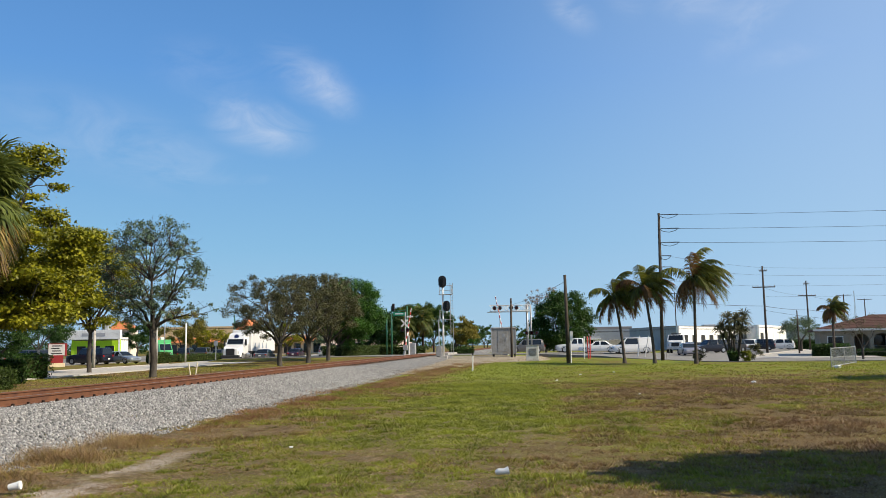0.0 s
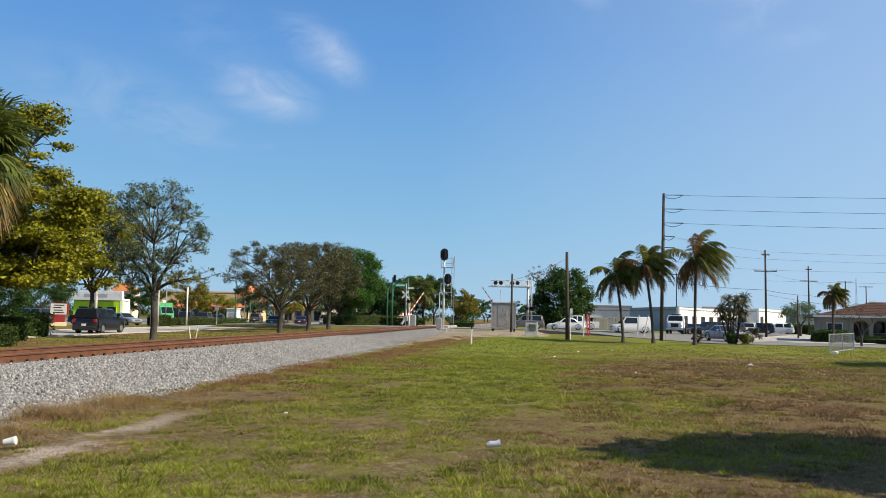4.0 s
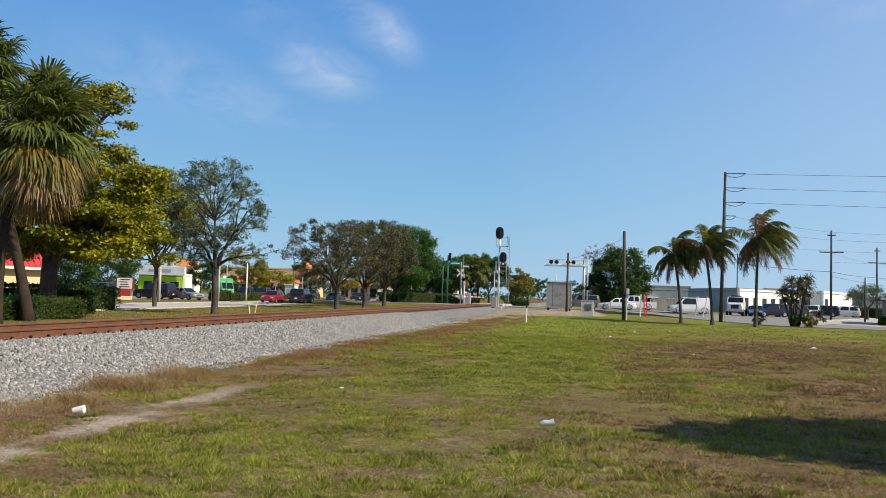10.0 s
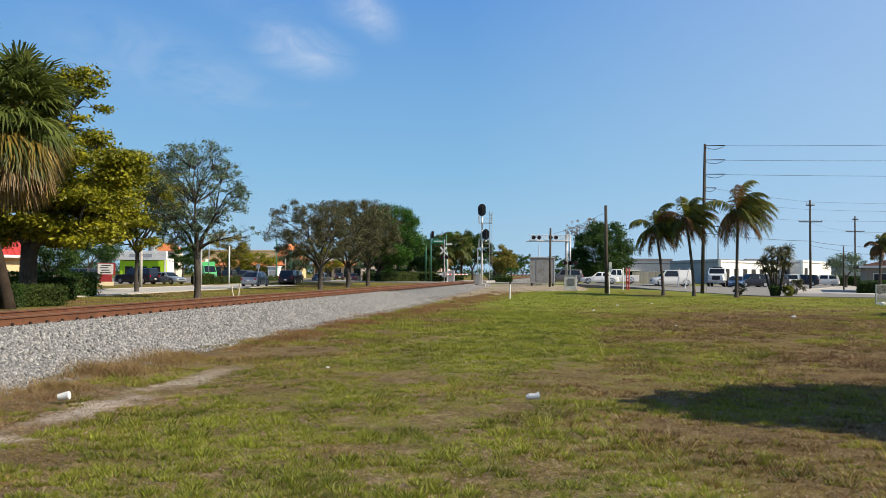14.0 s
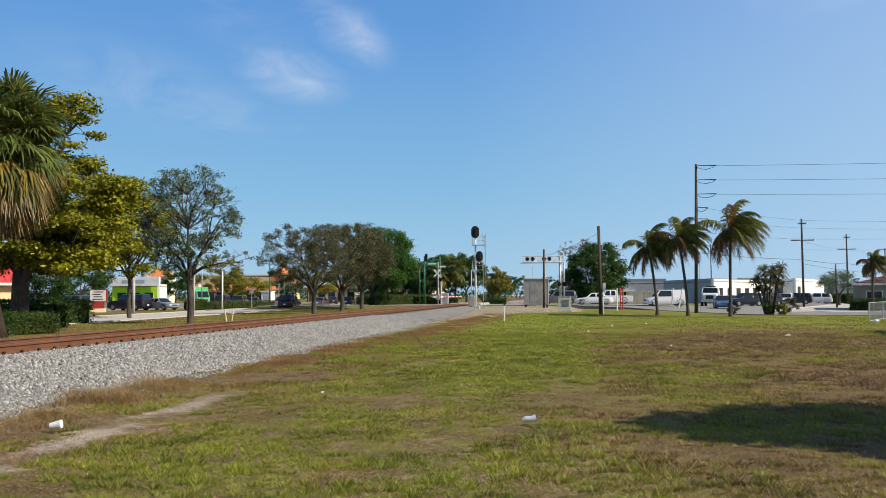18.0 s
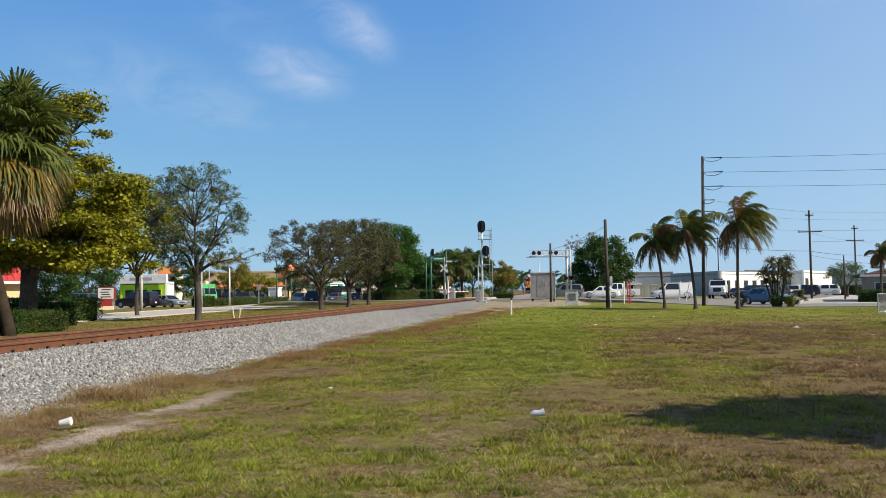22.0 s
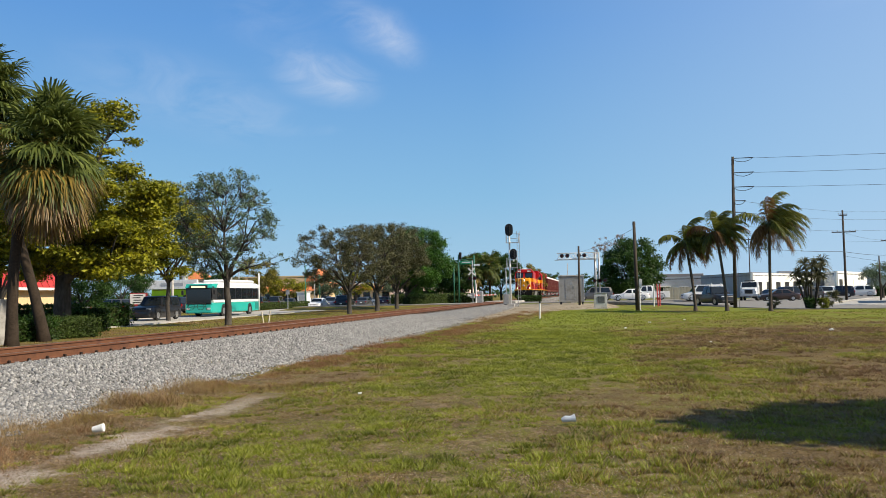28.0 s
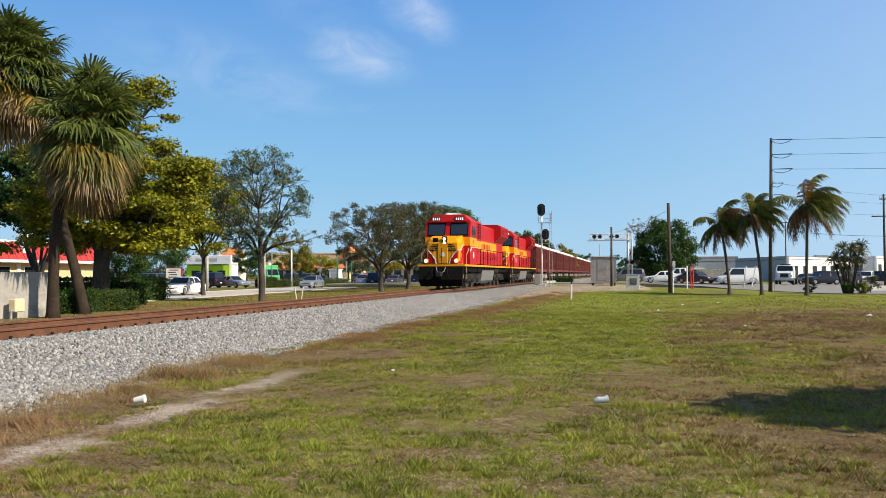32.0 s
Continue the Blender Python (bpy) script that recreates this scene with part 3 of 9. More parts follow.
for tag, pick, mt, lab in (("red_weeds", hue < red_top, red_weed, "low reddish-brown dry weeds along the ballast"), ("weeds", (hue >= red_top) & (hue < 0.8), weed, "straw-brown dry weeds along the ballast"), ("green_weeds", hue >= 0.8, GRASS[1][0], "olive green weeds along the ballast")):
    blades(tag, wx[pick], wy[pick], np.maximum(bed_height(wx[pick]), 0), tall[pick], 0.0017 * (1 + wy[pick] / 10), 0.9, mt, 14, lab, 0.05)
n = 5200
sy = r.uniform(7, 15, n)
sx = -7.0 + r.normal(0, 0.3, n)
keep = field_noise(sx, sy, 1.3, 15) > 0.6
blades("weed_stalks", sx[keep], sy[keep], np.maximum(bed_height(sx[keep]), 0), 0.25, 0.0016, 0.35, weed, 16, "tall thin dry weed stalks")
n = 900
sy = 9 + 40 * r.random(n) ** 1.6
sx = r.uniform(-9.6, -7.6, n)
keep = field_noise(sx, sy, 0.9, 18) > 0.74
blades("ballast_weeds", sx[keep], sy[keep], bed_height(sx[keep]), 0.09, 0.004, 0.9, GRASS[1][0], 20, "small green weeds in the ballast", 0.05)

rust = mat("rail_rust", (0.1, 0.042, 0.022), (0.2, 0.088, 0.045), 5, 0.8, 0.2, 0.3, 0.003, grime=(0.09, 0.04, 0.03))
worn = mat("worn_steel", (0.22, 0.16, 0.13), (0.36, 0.3, 0.26), 9, 0.4, 0.7, 0.4, 0.001)
RAIL_SHAPE = [(-0.07, -0.175), (0.07, -0.175), (0.07, -0.162), (0.012, -0.145), (0.012, -0.045), (0.037, -0.035), (0.037, -0.006), (0.03, 0.0), (-0.03, 0.0), (-0.037, -0.006), (-0.037, -0.035), (-0.012, -0.045), (-0.012, -0.145), (-0.07, -0.162)]
track = thing("railway_track", (AXIS, 0, 0), "single railway track with rusty rails on timber sleepers", "railway track", kind="structure")
for side in (-0.755, 0.755):
    rail = Mesh().hull([[(side + x, y, RAIL + z) for x, z in RAIL_SHAPE] for y in (-60, 20, 60, 120, 250, 960)])
    ob = part("rail", rail, rust, track, "rust-brown steel rail")
    top = Mesh().box((side, 450, RAIL + 0.002), (0.05, 1020, 0.004))
    part("running_band", top, worn, ob)
wood = mat("sleeper_wood", (0.05, 0.035, 0.025), (0.13, 0.1, 0.075), 7, 0.9, 0, 0.2, 0.006, piece=0.3, stretch=(1, 8, 8))
tie = Mesh().box((0, 0, 0), (2.6, 0.23, 0.18), 0.012).data("sleeper", wood)
plate = Mesh().box((0, 0, 0), (0.34, 0.19, 0.02), 0.004).data("tie_plate", rust)
spike = Mesh().box((0, 0, 0.02), (0.05, 0.05, 0.05), 0.01).box((0.01, 0, 0.05), (0.07, 0.05, 0.02), 0.006).data("rail_spike", mat("old_iron", (0.02, 0.015, 0.012), (0.06, 0.035, 0.025), 20, 0.8, 0.5))
for i in range(150):
    y = 9 + 0.53 * i
    ob = part("sleeper", tie, None, track, at=pose(rnd.uniform(-0.03, 0.03), y, RAIL - 0.265, 0, 0, rnd.uniform(-0.6, 0.6)))
rest, irons = Mesh(), Mesh()
for i in range(500):
    y = 9 + 0.53 * (i if i < 0 else i + 150)
    rest.box((0, y, RAIL - 0.265), (2.6, 0.23, 0.18))
for i in range(40):
    rest.box((0, 9 - 0.53 * (i + 1), RAIL - 0.265), (2.6, 0.23, 0.18))
for i in range(200):
    for s in (-0.755, 0.755):
        irons.box((s, 9 + 0.53 * i, RAIL - 0.176), (0.34, 0.19, 0.015))
        for q in (-0.1, 0.1):
            irons.box((s + q, 9 + 0.53 * i + 0.05 * (1 if q > 0 else -1), RAIL - 0.15), (0.06, 0.05, 0.06), 0.01)
tagged(part("far_sleepers", rest, wood, track), kind="stuff")
tagged(part("rail_spikes", irons, MATS["old_iron"], track), kind="stuff")

asphalt = mat("asphalt", (0.17, 0.163, 0.15), (0.25, 0.24, 0.222), 14, 0.92, 0, 0.2, 0.004, grime=(0.3, 0.285, 0.26))
avenue_mat = mat("worn_asphalt", (0.36, 0.34, 0.305), (0.48, 0.455, 0.41), 12, 0.92, 0, 0.2, 0.004, grime=(0.29, 0.27, 0.245))
concrete = mat("concrete", (0.34, 0.32, 0.29), (0.5, 0.475, 0.43), 7, 0.9, 0, 0.2, 0.004, grime=(0.22, 0.2, 0.18))


def slab(name, outline, z, material, label, thick=0.3, kind="structure"):
    n = len(outline)
    m = Mesh()
    m.hull([[(x, y, z - thick) for x, y in outline], [(x, y, z) for x, y in outline]])
    return solid(name, m, material, label, kind=kind)


def avenue_x(y, off):
    return -26.3 - 0.066 * y - off


slab("road", [(avenue_x(-40, 7.6), -40), (avenue_x(-40, -0.7), -40), (avenue_x(220, -0.7), 220), (avenue_x(220, 10), 220), (avenue_x(104, 10), 104), (avenue_x(88, 7.6), 88)], 0.03, avenue_mat, "wide pale worn asphalt avenue beside the railway")
cross = Mesh().hull([[(x, 98, -0.2), (x, 111, -0.2), (x, 111, z), (x, 98, z)] for x, z in ((-38, 0.42), (9, 0.42), (20, 0.06), (90, 0.06))])
solid("road_crossing", cross, asphalt, "grey asphalt cross street over the railway", kind="structure")
ramp_mesh = Mesh()
edge_l = [(-3.0, 98.5, 0.42), (1.6, 97.5, 0.4), (7.7, 91.5, 0.2), (10.0, 84, 0.05), (12.6, 72, 0.05), (14.6, 64.6, 0.05)]
edge_r = [(30, 98.5, 0.07), (27, 97.5, 0.07), (24.5, 91.5, 0.06), (23.5, 84, 0.05), (24.5, 74, 0.05), (30, 72.5, 0.05)]
ramp_mesh.hull([[(*p[:2], -0.2), (*q[:2], -0.2), q, p] for p, q in zip(edge_l, edge_r)])
solid("road_side", ramp_mesh, asphalt, "grey asphalt side street sloping up to the crossing", kind="structure")
slab("road_lane", [(14.6, 64.6), (22, 63.4), (29, 62), (90, 60), (90, 71), (30, 72.5)], 0.055, asphalt, "grey asphalt lane in front of the house")
slope = Mesh().hull([[(-9.5, 99, 0), (-9.5, 99, 0.40), (-9.5, 92, 0)], [(0.5, 99, 0), (0.5, 99, 0.40), (0.5, 92, 0)]])
solid("verge_bank", slope, MATS["dry_lawn"], "grassy bank up to the cross street", kind="structure")
bank2 = Mesh().hull([[(-38, 99, 0), (-38, 99, 0.40), (-38, 92, 0)], [(-15.3, 99, 0), (-15.3, 99, 0.40), (-15.3, 92, 0)]])
solid("verge_bank_west", bank2, MATS["dry_lawn"], "grassy bank up to the cross street", kind="structure")
deck = Mesh().span((AXIS - 1.9, 98.3, 0.3), (AXIS + 1.9, 110.7, 0.655), 0.02)
solid("crossing_deck", deck, concrete, "concrete crossing panels between the rails", kind="structure")
m = Mesh()
for d in (-0.6, 7.5):
    m.hull([[(avenue_x(y, d) - 0.08, y, 0.03), (avenue_x(y, d) + 0.08, y, 0.03), (avenue_x(y, d) + 0.08, y, 0.09), (avenue_x(y, d) - 0.08, y, 0.09)] for y in (-40, 86)])
solid("kerb", m, concrete, "pale concrete kerb along the avenue", kind="structure")
m = Mesh()
for d in (2.65,):
    for i in range(30):
        y = 10 + 6 * i
        m.poly([(avenue_x(y, d) - 0.06, y, 0.034), (avenue_x(y, d) + 0.06, y, 0.034), (avenue_x(y + 3, d) + 0.06, y + 3, 0.034), (avenue_x(y + 3, d) - 0.06, y + 3, 0.034)])
solid("lane_marks", m, mat("road_paint", (0.5, 0.5, 0.48), (0.7, 0.7, 0.66), 8, 0.8), "worn white lane dashes on the avenue", kind="structure")
# ---- plants ----
bark = mat("grey_bark", (0.03, 0.026, 0.022), (0.095, 0.083, 0.07), 9, 0.95, 0, 0.2, 0.012, stretch=(1, 1, 0.35))
palm_bark = mat("palm_bark", (0.045, 0.036, 0.03), (0.12, 0.1, 0.08), 10, 0.95, 0, 0.2, 0.012, stretch=(0.6, 0.6, 3))
boot_bark = mat("sabal_bark", (0.018, 0.013, 0.009), (0.055, 0.04, 0.028), 12, 0.95, 0, 0.2, 0.015)


def leaf_cloud(name, lobes, count, size, material, seed, flat=0.0, droop=0.0, squash=0.72):
    """Leaves on the shells of many lobes: (x, y, z, radius)."""
    r = np.random.default_rng(seed)
    lobes = np.array(lobes)
    w = lobes[:, 3] ** 2
    pick = r.choice(len(lobes), count, p=w / w.sum())
    d = r.normal(size=(count, 3))
    d /= np.linalg.norm(d, axis=1, keepdims=True)
    rad = lobes[pick, 3] * (r.random(count) ** 0.6) * (1 + 0.18 * r.normal(size=count))
    c = lobes[pick, :3] + d * rad[:, None] * [1, 1, squash]
    nrm = r.normal(size=(count, 3)) + d * 0.6 + [0, 0, flat]
    nrm /= np.linalg.norm(nrm, axis=1, keepdims=True)
    u = np.cross(nrm, r.normal(size=(count, 3)))
    u /= np.linalg.norm(u, axis=1, keepdims=True)
    v = np.cross(nrm, u)
    L = size * r.uniform(0.6, 1.4, count)[:, None]
    bend = nrm * L * 0.18
    pts = np.stack([c - u * L * 0.5, c + v * L * 0.28 - bend, c + u * L * 0.5, c - v * L * 0.28 - bend], 1)
    pts[..., 2] -= droop * r.random((count, 1))
    return raw(name, pts.reshape(-1, 3), np.arange(count * 4).reshape(-1, 4), material)


def lobes_in(rnd, centre, rx, ry, rz, count, size, hollow=0.25):
    """Lobes spread through an uneven ellipsoid."""
    out = []
    while len(out) < count:
        x, y, z = (rnd.uniform(-1, 1) for _ in range(3))
        d = x * x + y * y + z * z
        if hollow < d < 1:
            out.append((centre[0] + x * rx, centre[1] + y * ry, centre[2] + z * rz, size * rnd.uniform(0.6, 1.35)))
    return out


def limbs(m, base, fork, tips, r0, rnd, seg=8, lean=(0, 0)):
    """A tapered trunk that forks towards the tips."""
    bx, by, bz = base
    top = Vector((bx + lean[0], by + lean[1], bz + fork))
    wob = [Vector(base), Vector(base).lerp(top, 0.06), Vector(base).lerp(top, 0.4) + Vector((rnd.uniform(-0.08, 0.08), rnd.uniform(-0.08, 0.08), 0)), Vector(base).lerp(top, 0.75), top]
    m.tube(wob, [r0 * 1.5, r0 * 1.08, r0, r0 * 0.92, r0 * 0.85], 10)
    ends = [Vector(t[:3]) for t in tips]

    def spread(pool, count):
        """The points of a pool that lie farthest from one another."""
        got, gap = [pool[0]], [(p - pool[0]).length for p in pool]
        while len(got) < min(count, len(pool)):
            i = max(range(len(pool)), key=lambda j: gap[j])
            got.append(pool[i])
            gap = [min(g, (p - pool[i]).length) for g, p in zip(gap, pool)]
        return got

    def bough(a, b, ra, rb, seg, bow):
        mid = a.lerp(b, 0.5) + Vector((rnd.uniform(-bow, bow), rnd.uniform(-bow, bow), rnd.uniform(0, bow)))
        m.tube([a, mid, b], [ra, (ra + rb) / 2, rb], seg, False)

    mains = []
    for t in spread(ends, max(4, min(9, len(ends) // 12))):
        root = Vector(base).lerp(top, rnd.uniform(0.82, 1.0))
        q = top.lerp(t, 0.45) + Vector((0, 0, rnd.uniform(-0.1, 0.4)))
        bough(root, q, r0 * 0.55, r0 * 0.3, 7, 0.25)
        mains.append(q)
    twigs = []
    for t in spread(ends, max(6, len(ends) // 6)):
        a = min(mains, key=lambda p: (p - t).length)
        q = a.lerp(t, 0.6) + Vector((rnd.uniform(-0.15, 0.15), rnd.uniform(-0.15, 0.15), rnd.uniform(0, 0.2)))
        bough(a, q, r0 * 0.24, r0 * 0.12, 6, 0.25)
        twigs.append(q)
    for t in ends:
        a = min(twigs, key=lambda p: (p - t).length)
        bough(a, t, r0 * 0.1, r0 * 0.03, 4, 0.2)
        for _ in range(2):
            e = t + Vector((rnd.uniform(-0.6, 0.6), rnd.uniform(-0.6, 0.6), rnd.uniform(-0.25, 0.45)))
            m.tube([a.lerp(t, 0.7), e], [r0 * 0.06, r0 * 0.02], 4, False)


def tree(name, x, y, fork, centre, radii, nlobes, lobe, leaves, size, leafy, trunk_r, seed, label, lean=(0, 0), category="tree", group="", flat=0.2, extra=(), trunk_mat=None, squash=0.72):
    rnd = random.Random(seed)
    t = thing(name, (x, y, 0), label, category, group)
    lobes = lobes_in(rnd, centre, *radii, nlobes, lobe) + list(extra)
    m = Mesh()
    limbs(m, (0, 0, -0.1), fork, lobes, trunk_r, rnd, lean=lean)
    part("trunk", m, trunk_mat or bark, t, "grey bark trunk and limbs", smooth=True)
    part("crown", leaf_cloud("crown", lobes, leaves, size, leafy, seed, flat, 0.0, squash), leafy, t)
    return t


oak_leaf = leaf_mat("oak_leaf", (0.045, 0.078, 0.045), (0.17, 0.235, 0.13), 0.3)
dry_leaf = leaf_mat("dry_oak_leaf", (0.04, 0.044, 0.017), (0.14, 0.135, 0.055), 0.28)
yellow_leaf = leaf_mat("yellow_green_leaf", (0.025, 0.045, 0.004), (0.4, 0.38, 0.016), 0.3)
green_leaf = leaf_mat("green_leaf", (0.014, 0.05, 0.005), (0.075, 0.19, 0.016), 0.25)
deep_leaf = leaf_mat("deep_leaf", (0.015, 0.04, 0.007), (0.065, 0.135, 0.02))
tree("oak_tree", -22.0, 45.9, 3.0, (-0.25, 0, 6.2), (3.3, 2.9, 3.4), 330, 0.32, 17000, 0.12, oak_leaf, 0.2, 11, "thin-leaved young oak with a pale grey trunk beside the track", lean=(-0.1, 0), extra=[(2.4 + 0.25 * i, 0.4 * (i % 3) - 0.4, 4.2 - 0.28 * (i % 4), 0.28) for i in range(6)] + [(-2.2 - 0.22 * i, 0.3 * (i % 3), 4.3 - 0.2 * (i % 3), 0.28) for i in range(5)])
tree("oak_tree", -22.0, 70.5, 2.1, (-0.8, 0, 5.3), (4.6, 3.6, 2.9), 170, 0.5, 17000, 0.14, dry_leaf, 0.22, 12, "olive-brown oak with sparse dry leaves beside the track")
tree("oak_tree", -22.6, 82.0, 2.2, (0, 0, 5.9), (4.2, 3.8, 3.3), 170, 0.55, 22000, 0.15, dry_leaf, 0.24, 13, "olive-brown oak with sparse dry leaves beside the track")
tree("oak_tree", -23.2, 93.0, 2.2, (0, 0, 6.5), (4.2, 3.6, 3.8), 150, 0.6, 22000, 0.16, dry_leaf, 0.24, 14, "olive-brown oak with dense small leaves in the row")
tree("fig_tree", -24.6, 104.0, 2.0, (1.4, 0, 6.3), (4.9, 4.2, 4.2), 200, 0.95, 44000, 0.22, green_leaf, 0.3, 15, "dense bright green fig tree at the end of the row")
tree("almond_tree", -26.5, 36.6, 3.0, (0.4, 0.4, 6.4), (5.0, 4.6, 3.2), 150, 1.1, 78000, 0.2, yellow_leaf, 0.42, 16, "large tree with layered yellow-green leaves", flat=1.4, squash=0.33, extra=[(-4.5 + 0.42 * i, (i * 7 % 5 - 2) * 0.9, 3.0 + 0.35 * (i * 5 % 4), 1.05) for i in range(22)] + [(-1.8, 0.5, 3.6, 1.0), (-3.0, 0.0, 4.3, 1.0), (-2.4, 1.5, 3.3, 0.9), (0.2, 2.0, 3.0, 0.9), (-0.5, -1.5, 3.9, 0.9), (1.0, 1.5, 3.5, 1.0), (2.2, -1.0, 3.3, 1.0), (3.4, 1.2, 3.4, 1.0), (4.4, -0.6, 3.7, 0.9), (5.3, 0.8, 4.0, 0.8), (1.6, -2.5, 4.0, 1.0), (3.0, 2.6, 4.0, 1.0), (2.7, 0.3, 11.5, 1.1), (1.7, 0.2, 11.3, 1.2), (3.3, 0.4, 11.0, 0.7), (0.9, 0.3, 11.0, 1.2), (2.3, 0.1, 10.7, 1.3), (0.1, 0.2, 10.3, 1.3), (2.3, 1.0, 10.6, 0.8), (1.5, 0.8, 10.9, 0.9), (3.0, 1.4, 9.9, 0.7), (0.6, 0.5, 10.6, 0.9), (2.1, 0.6, 9.3, 0.8), (0.1, 0.2, 9.6, 1.0), (1.3, 0.4, 10.0, 0.8)])
tree("almond_tree", -32.0, 56.6, 3.4, (-0.3, 0, 6.9), (4.2, 3.2, 3.6), 110, 1.0, 46000, 0.18, yellow_leaf, 0.16, 17, "slender tree with a yellow-green crown on the verge", flat=1.4, squash=0.4)
tree("ficus_tree", 4.9, 122.0, 1.2, (0.2, 0, 4.9), (4.7, 4.4, 4.3), 170, 1.0, 40000, 0.24, deep_leaf, 0.35, 18, "dense dark green tree behind the crossing")


class Strips:
    """Collects narrow leaf strips as quads."""

    def __init__(self):
        self.v, self.f = [], []

    def add(self, pts, widths, side):
        k = len(self.v)
        for p, w in zip(pts, widths):
            self.v += [tuple(p - side * w), tuple(p + side * w)]
        for i in range(len(pts) - 1):
            a = k + 2 * i
            self.f.append((a, a + 1, a + 3, a + 2))

    def data(self, name, material):
        return raw(name, np.array(self.v), np.array(self.f), material)


coco_leaf = leaf_mat("coconut_leaf", (0.04, 0.052, 0.01), (0.22, 0.225, 0.036))
coco_dry = leaf_mat("dry_frond", (0.09, 0.045, 0.015), (0.26, 0.14, 0.045), 0.3)


def coconut(x, y, height, lean, seed, label, crown=1.0):
    rnd = random.Random(seed)
    t = thing("coconut_palm", (x, y, 0), label, "palm tree", "palms by the side street")
    pts = [Vector((lean * (q ** 1.5) * height, 0, height * q - 0.1)) for q in (0, 0.03, 0.1, 0.3, 0.5, 0.7, 0.9, 1.0)]
    part("trunk", Mesh().tube(pts, [0.24, 0.18, 0.12, 0.11, 0.105, 0.1, 0.1, 0.14], 10), palm_bark, t, "slim ringed grey trunk", smooth=True)
    top = pts[-1]
    wind = Vector((1, 0.15, 0))
    green, dry = Strips(), Strips()
    for i in range(36):
        q = i / 35
        az = 2 * math.pi * (i * 0.382) + rnd.uniform(-0.25, 0.25)
        lift = 1.5 - 2.1 * q
        blow = 0.55 * (1 - q) + 0.12
        d = Vector((math.cos(az), math.sin(az), 0)) * (0.45 + 0.75 * q) + Vector((0, 0, lift)) + wind * (0.3 + 0.1 * (1 - q))
        d.normalize()
        L = crown * rnd.uniform(2.3, 3.0) * (0.9 if q > 0.7 else 1.0)
        old = i > 28
        out = dry if old or rnd.random() < 0.16 else green
        spine, p, v = [], top.copy(), d.copy()
        n = 13
        for j in range(n):
            spine.append(p.copy())
            p = p + v * (L / n)
            v = (v + Vector((0, 0, -0.13 - 0.1 * j / n)) + wind * 0.11 * blow).normalized()
        out.add(spine, [0.04 * (1 - j / n) + 0.01 for j in range(n)], Vector((0, 0, 1)).cross(d).normalized())
        for j in range(1, n):
            along = (spine[j] - spine[j - 1]).normalized()
            for h in range(6):
                q2 = spine[j - 1].lerp(spine[j], h / 6)
                for s in (-1, 1):
                    out_dir = (along.cross(Vector((0, 0, 1))) * s * 0.45 + along * 0.4 + Vector((0, 0, -0.38)) + wind * blow * 0.6 + Vector((rnd.uniform(-0.2, 0.2), rnd.uniform(-0.2, 0.2), rnd.uniform(-0.15, 0.15)))).normalized()
                    ll = crown * (0.74 - 0.5 * abs(j / n - 0.4)) * rnd.uniform(0.75, 1.15)
                    out.add([q2, q2 + out_dir * ll * 0.55, q2 + out_dir * ll + Vector((0, 0, -0.22 * ll)) + wind * 0.1 * blow], [0.014, 0.03, 0.004], along)
    part("fronds", green.data("fronds", coco_leaf), None, t, "wind-blown green fronds")
    part("dead_fronds", dry.data("dead_fronds", coco_dry), None, t, "hanging brown dead fronds")
    return t


coconut(7.55, 65.3, 5.4, -0.11, 21, "wind-blown coconut palm with a leaning slim trunk", 1.0)
coconut(9.55, 63.1, 5.9, -0.1, 22, "wind-blown coconut palm with a curved slim trunk", 1.0)
coconut(12.2, 61.0, 6.3, 0.02, 23, "tall wind-blown coconut palm with a straight trunk", 1.15)

sabal_leaf = leaf_mat("sabal_leaf", (0.026, 0.045, 0.011), (0.2, 0.24, 0.05), 0.33)
sabal_dry = leaf_mat("sabal_dry", (0.07, 0.042, 0.017), (0.34, 0.22, 0.09), 0.2)
sabal_gold = leaf_mat("sabal_gold", (0.075, 0.062, 0.014), (0.4, 0.26, 0.05), 0.3)


def fan(out, centre, d, size, rnd, folds=22, droop=0.25):
    """One fan leaf: narrow segments that spread from a point and hang at their tips."""
    up = Vector((0, 0, 1))
    side = d.cross(up)
    side = side.normalized() if side.length > 0.05 else Vector((1, 0, 0))
    nrm = side.cross(d).normalized()
    for i in range(folds):
        a = (i / (folds - 1) - 0.5) * 3.7
        e = (d * math.cos(a) + side * math.sin(a) + nrm * rnd.uniform(-0.16, 0.16)).normalized()
        L = size * (0.72 + 0.28 * math.cos(a * 0.7)) * rnd.uniform(0.75, 1.1)
        p1 = centre + e * L * 0.5 + nrm * 0.05 * L
        p2 = centre + e * L * 0.8 - up * droop * L * 0.35
        p3 = centre + e * L * 0.97 - up * droop * L
        w = (e.cross(nrm) + nrm * rnd.uniform(-0.5, 0.5)).normalized()
        out.add([centre, p1, p2, p3], [0.008, 0.034 * size, 0.02 * size, 0.003], w)


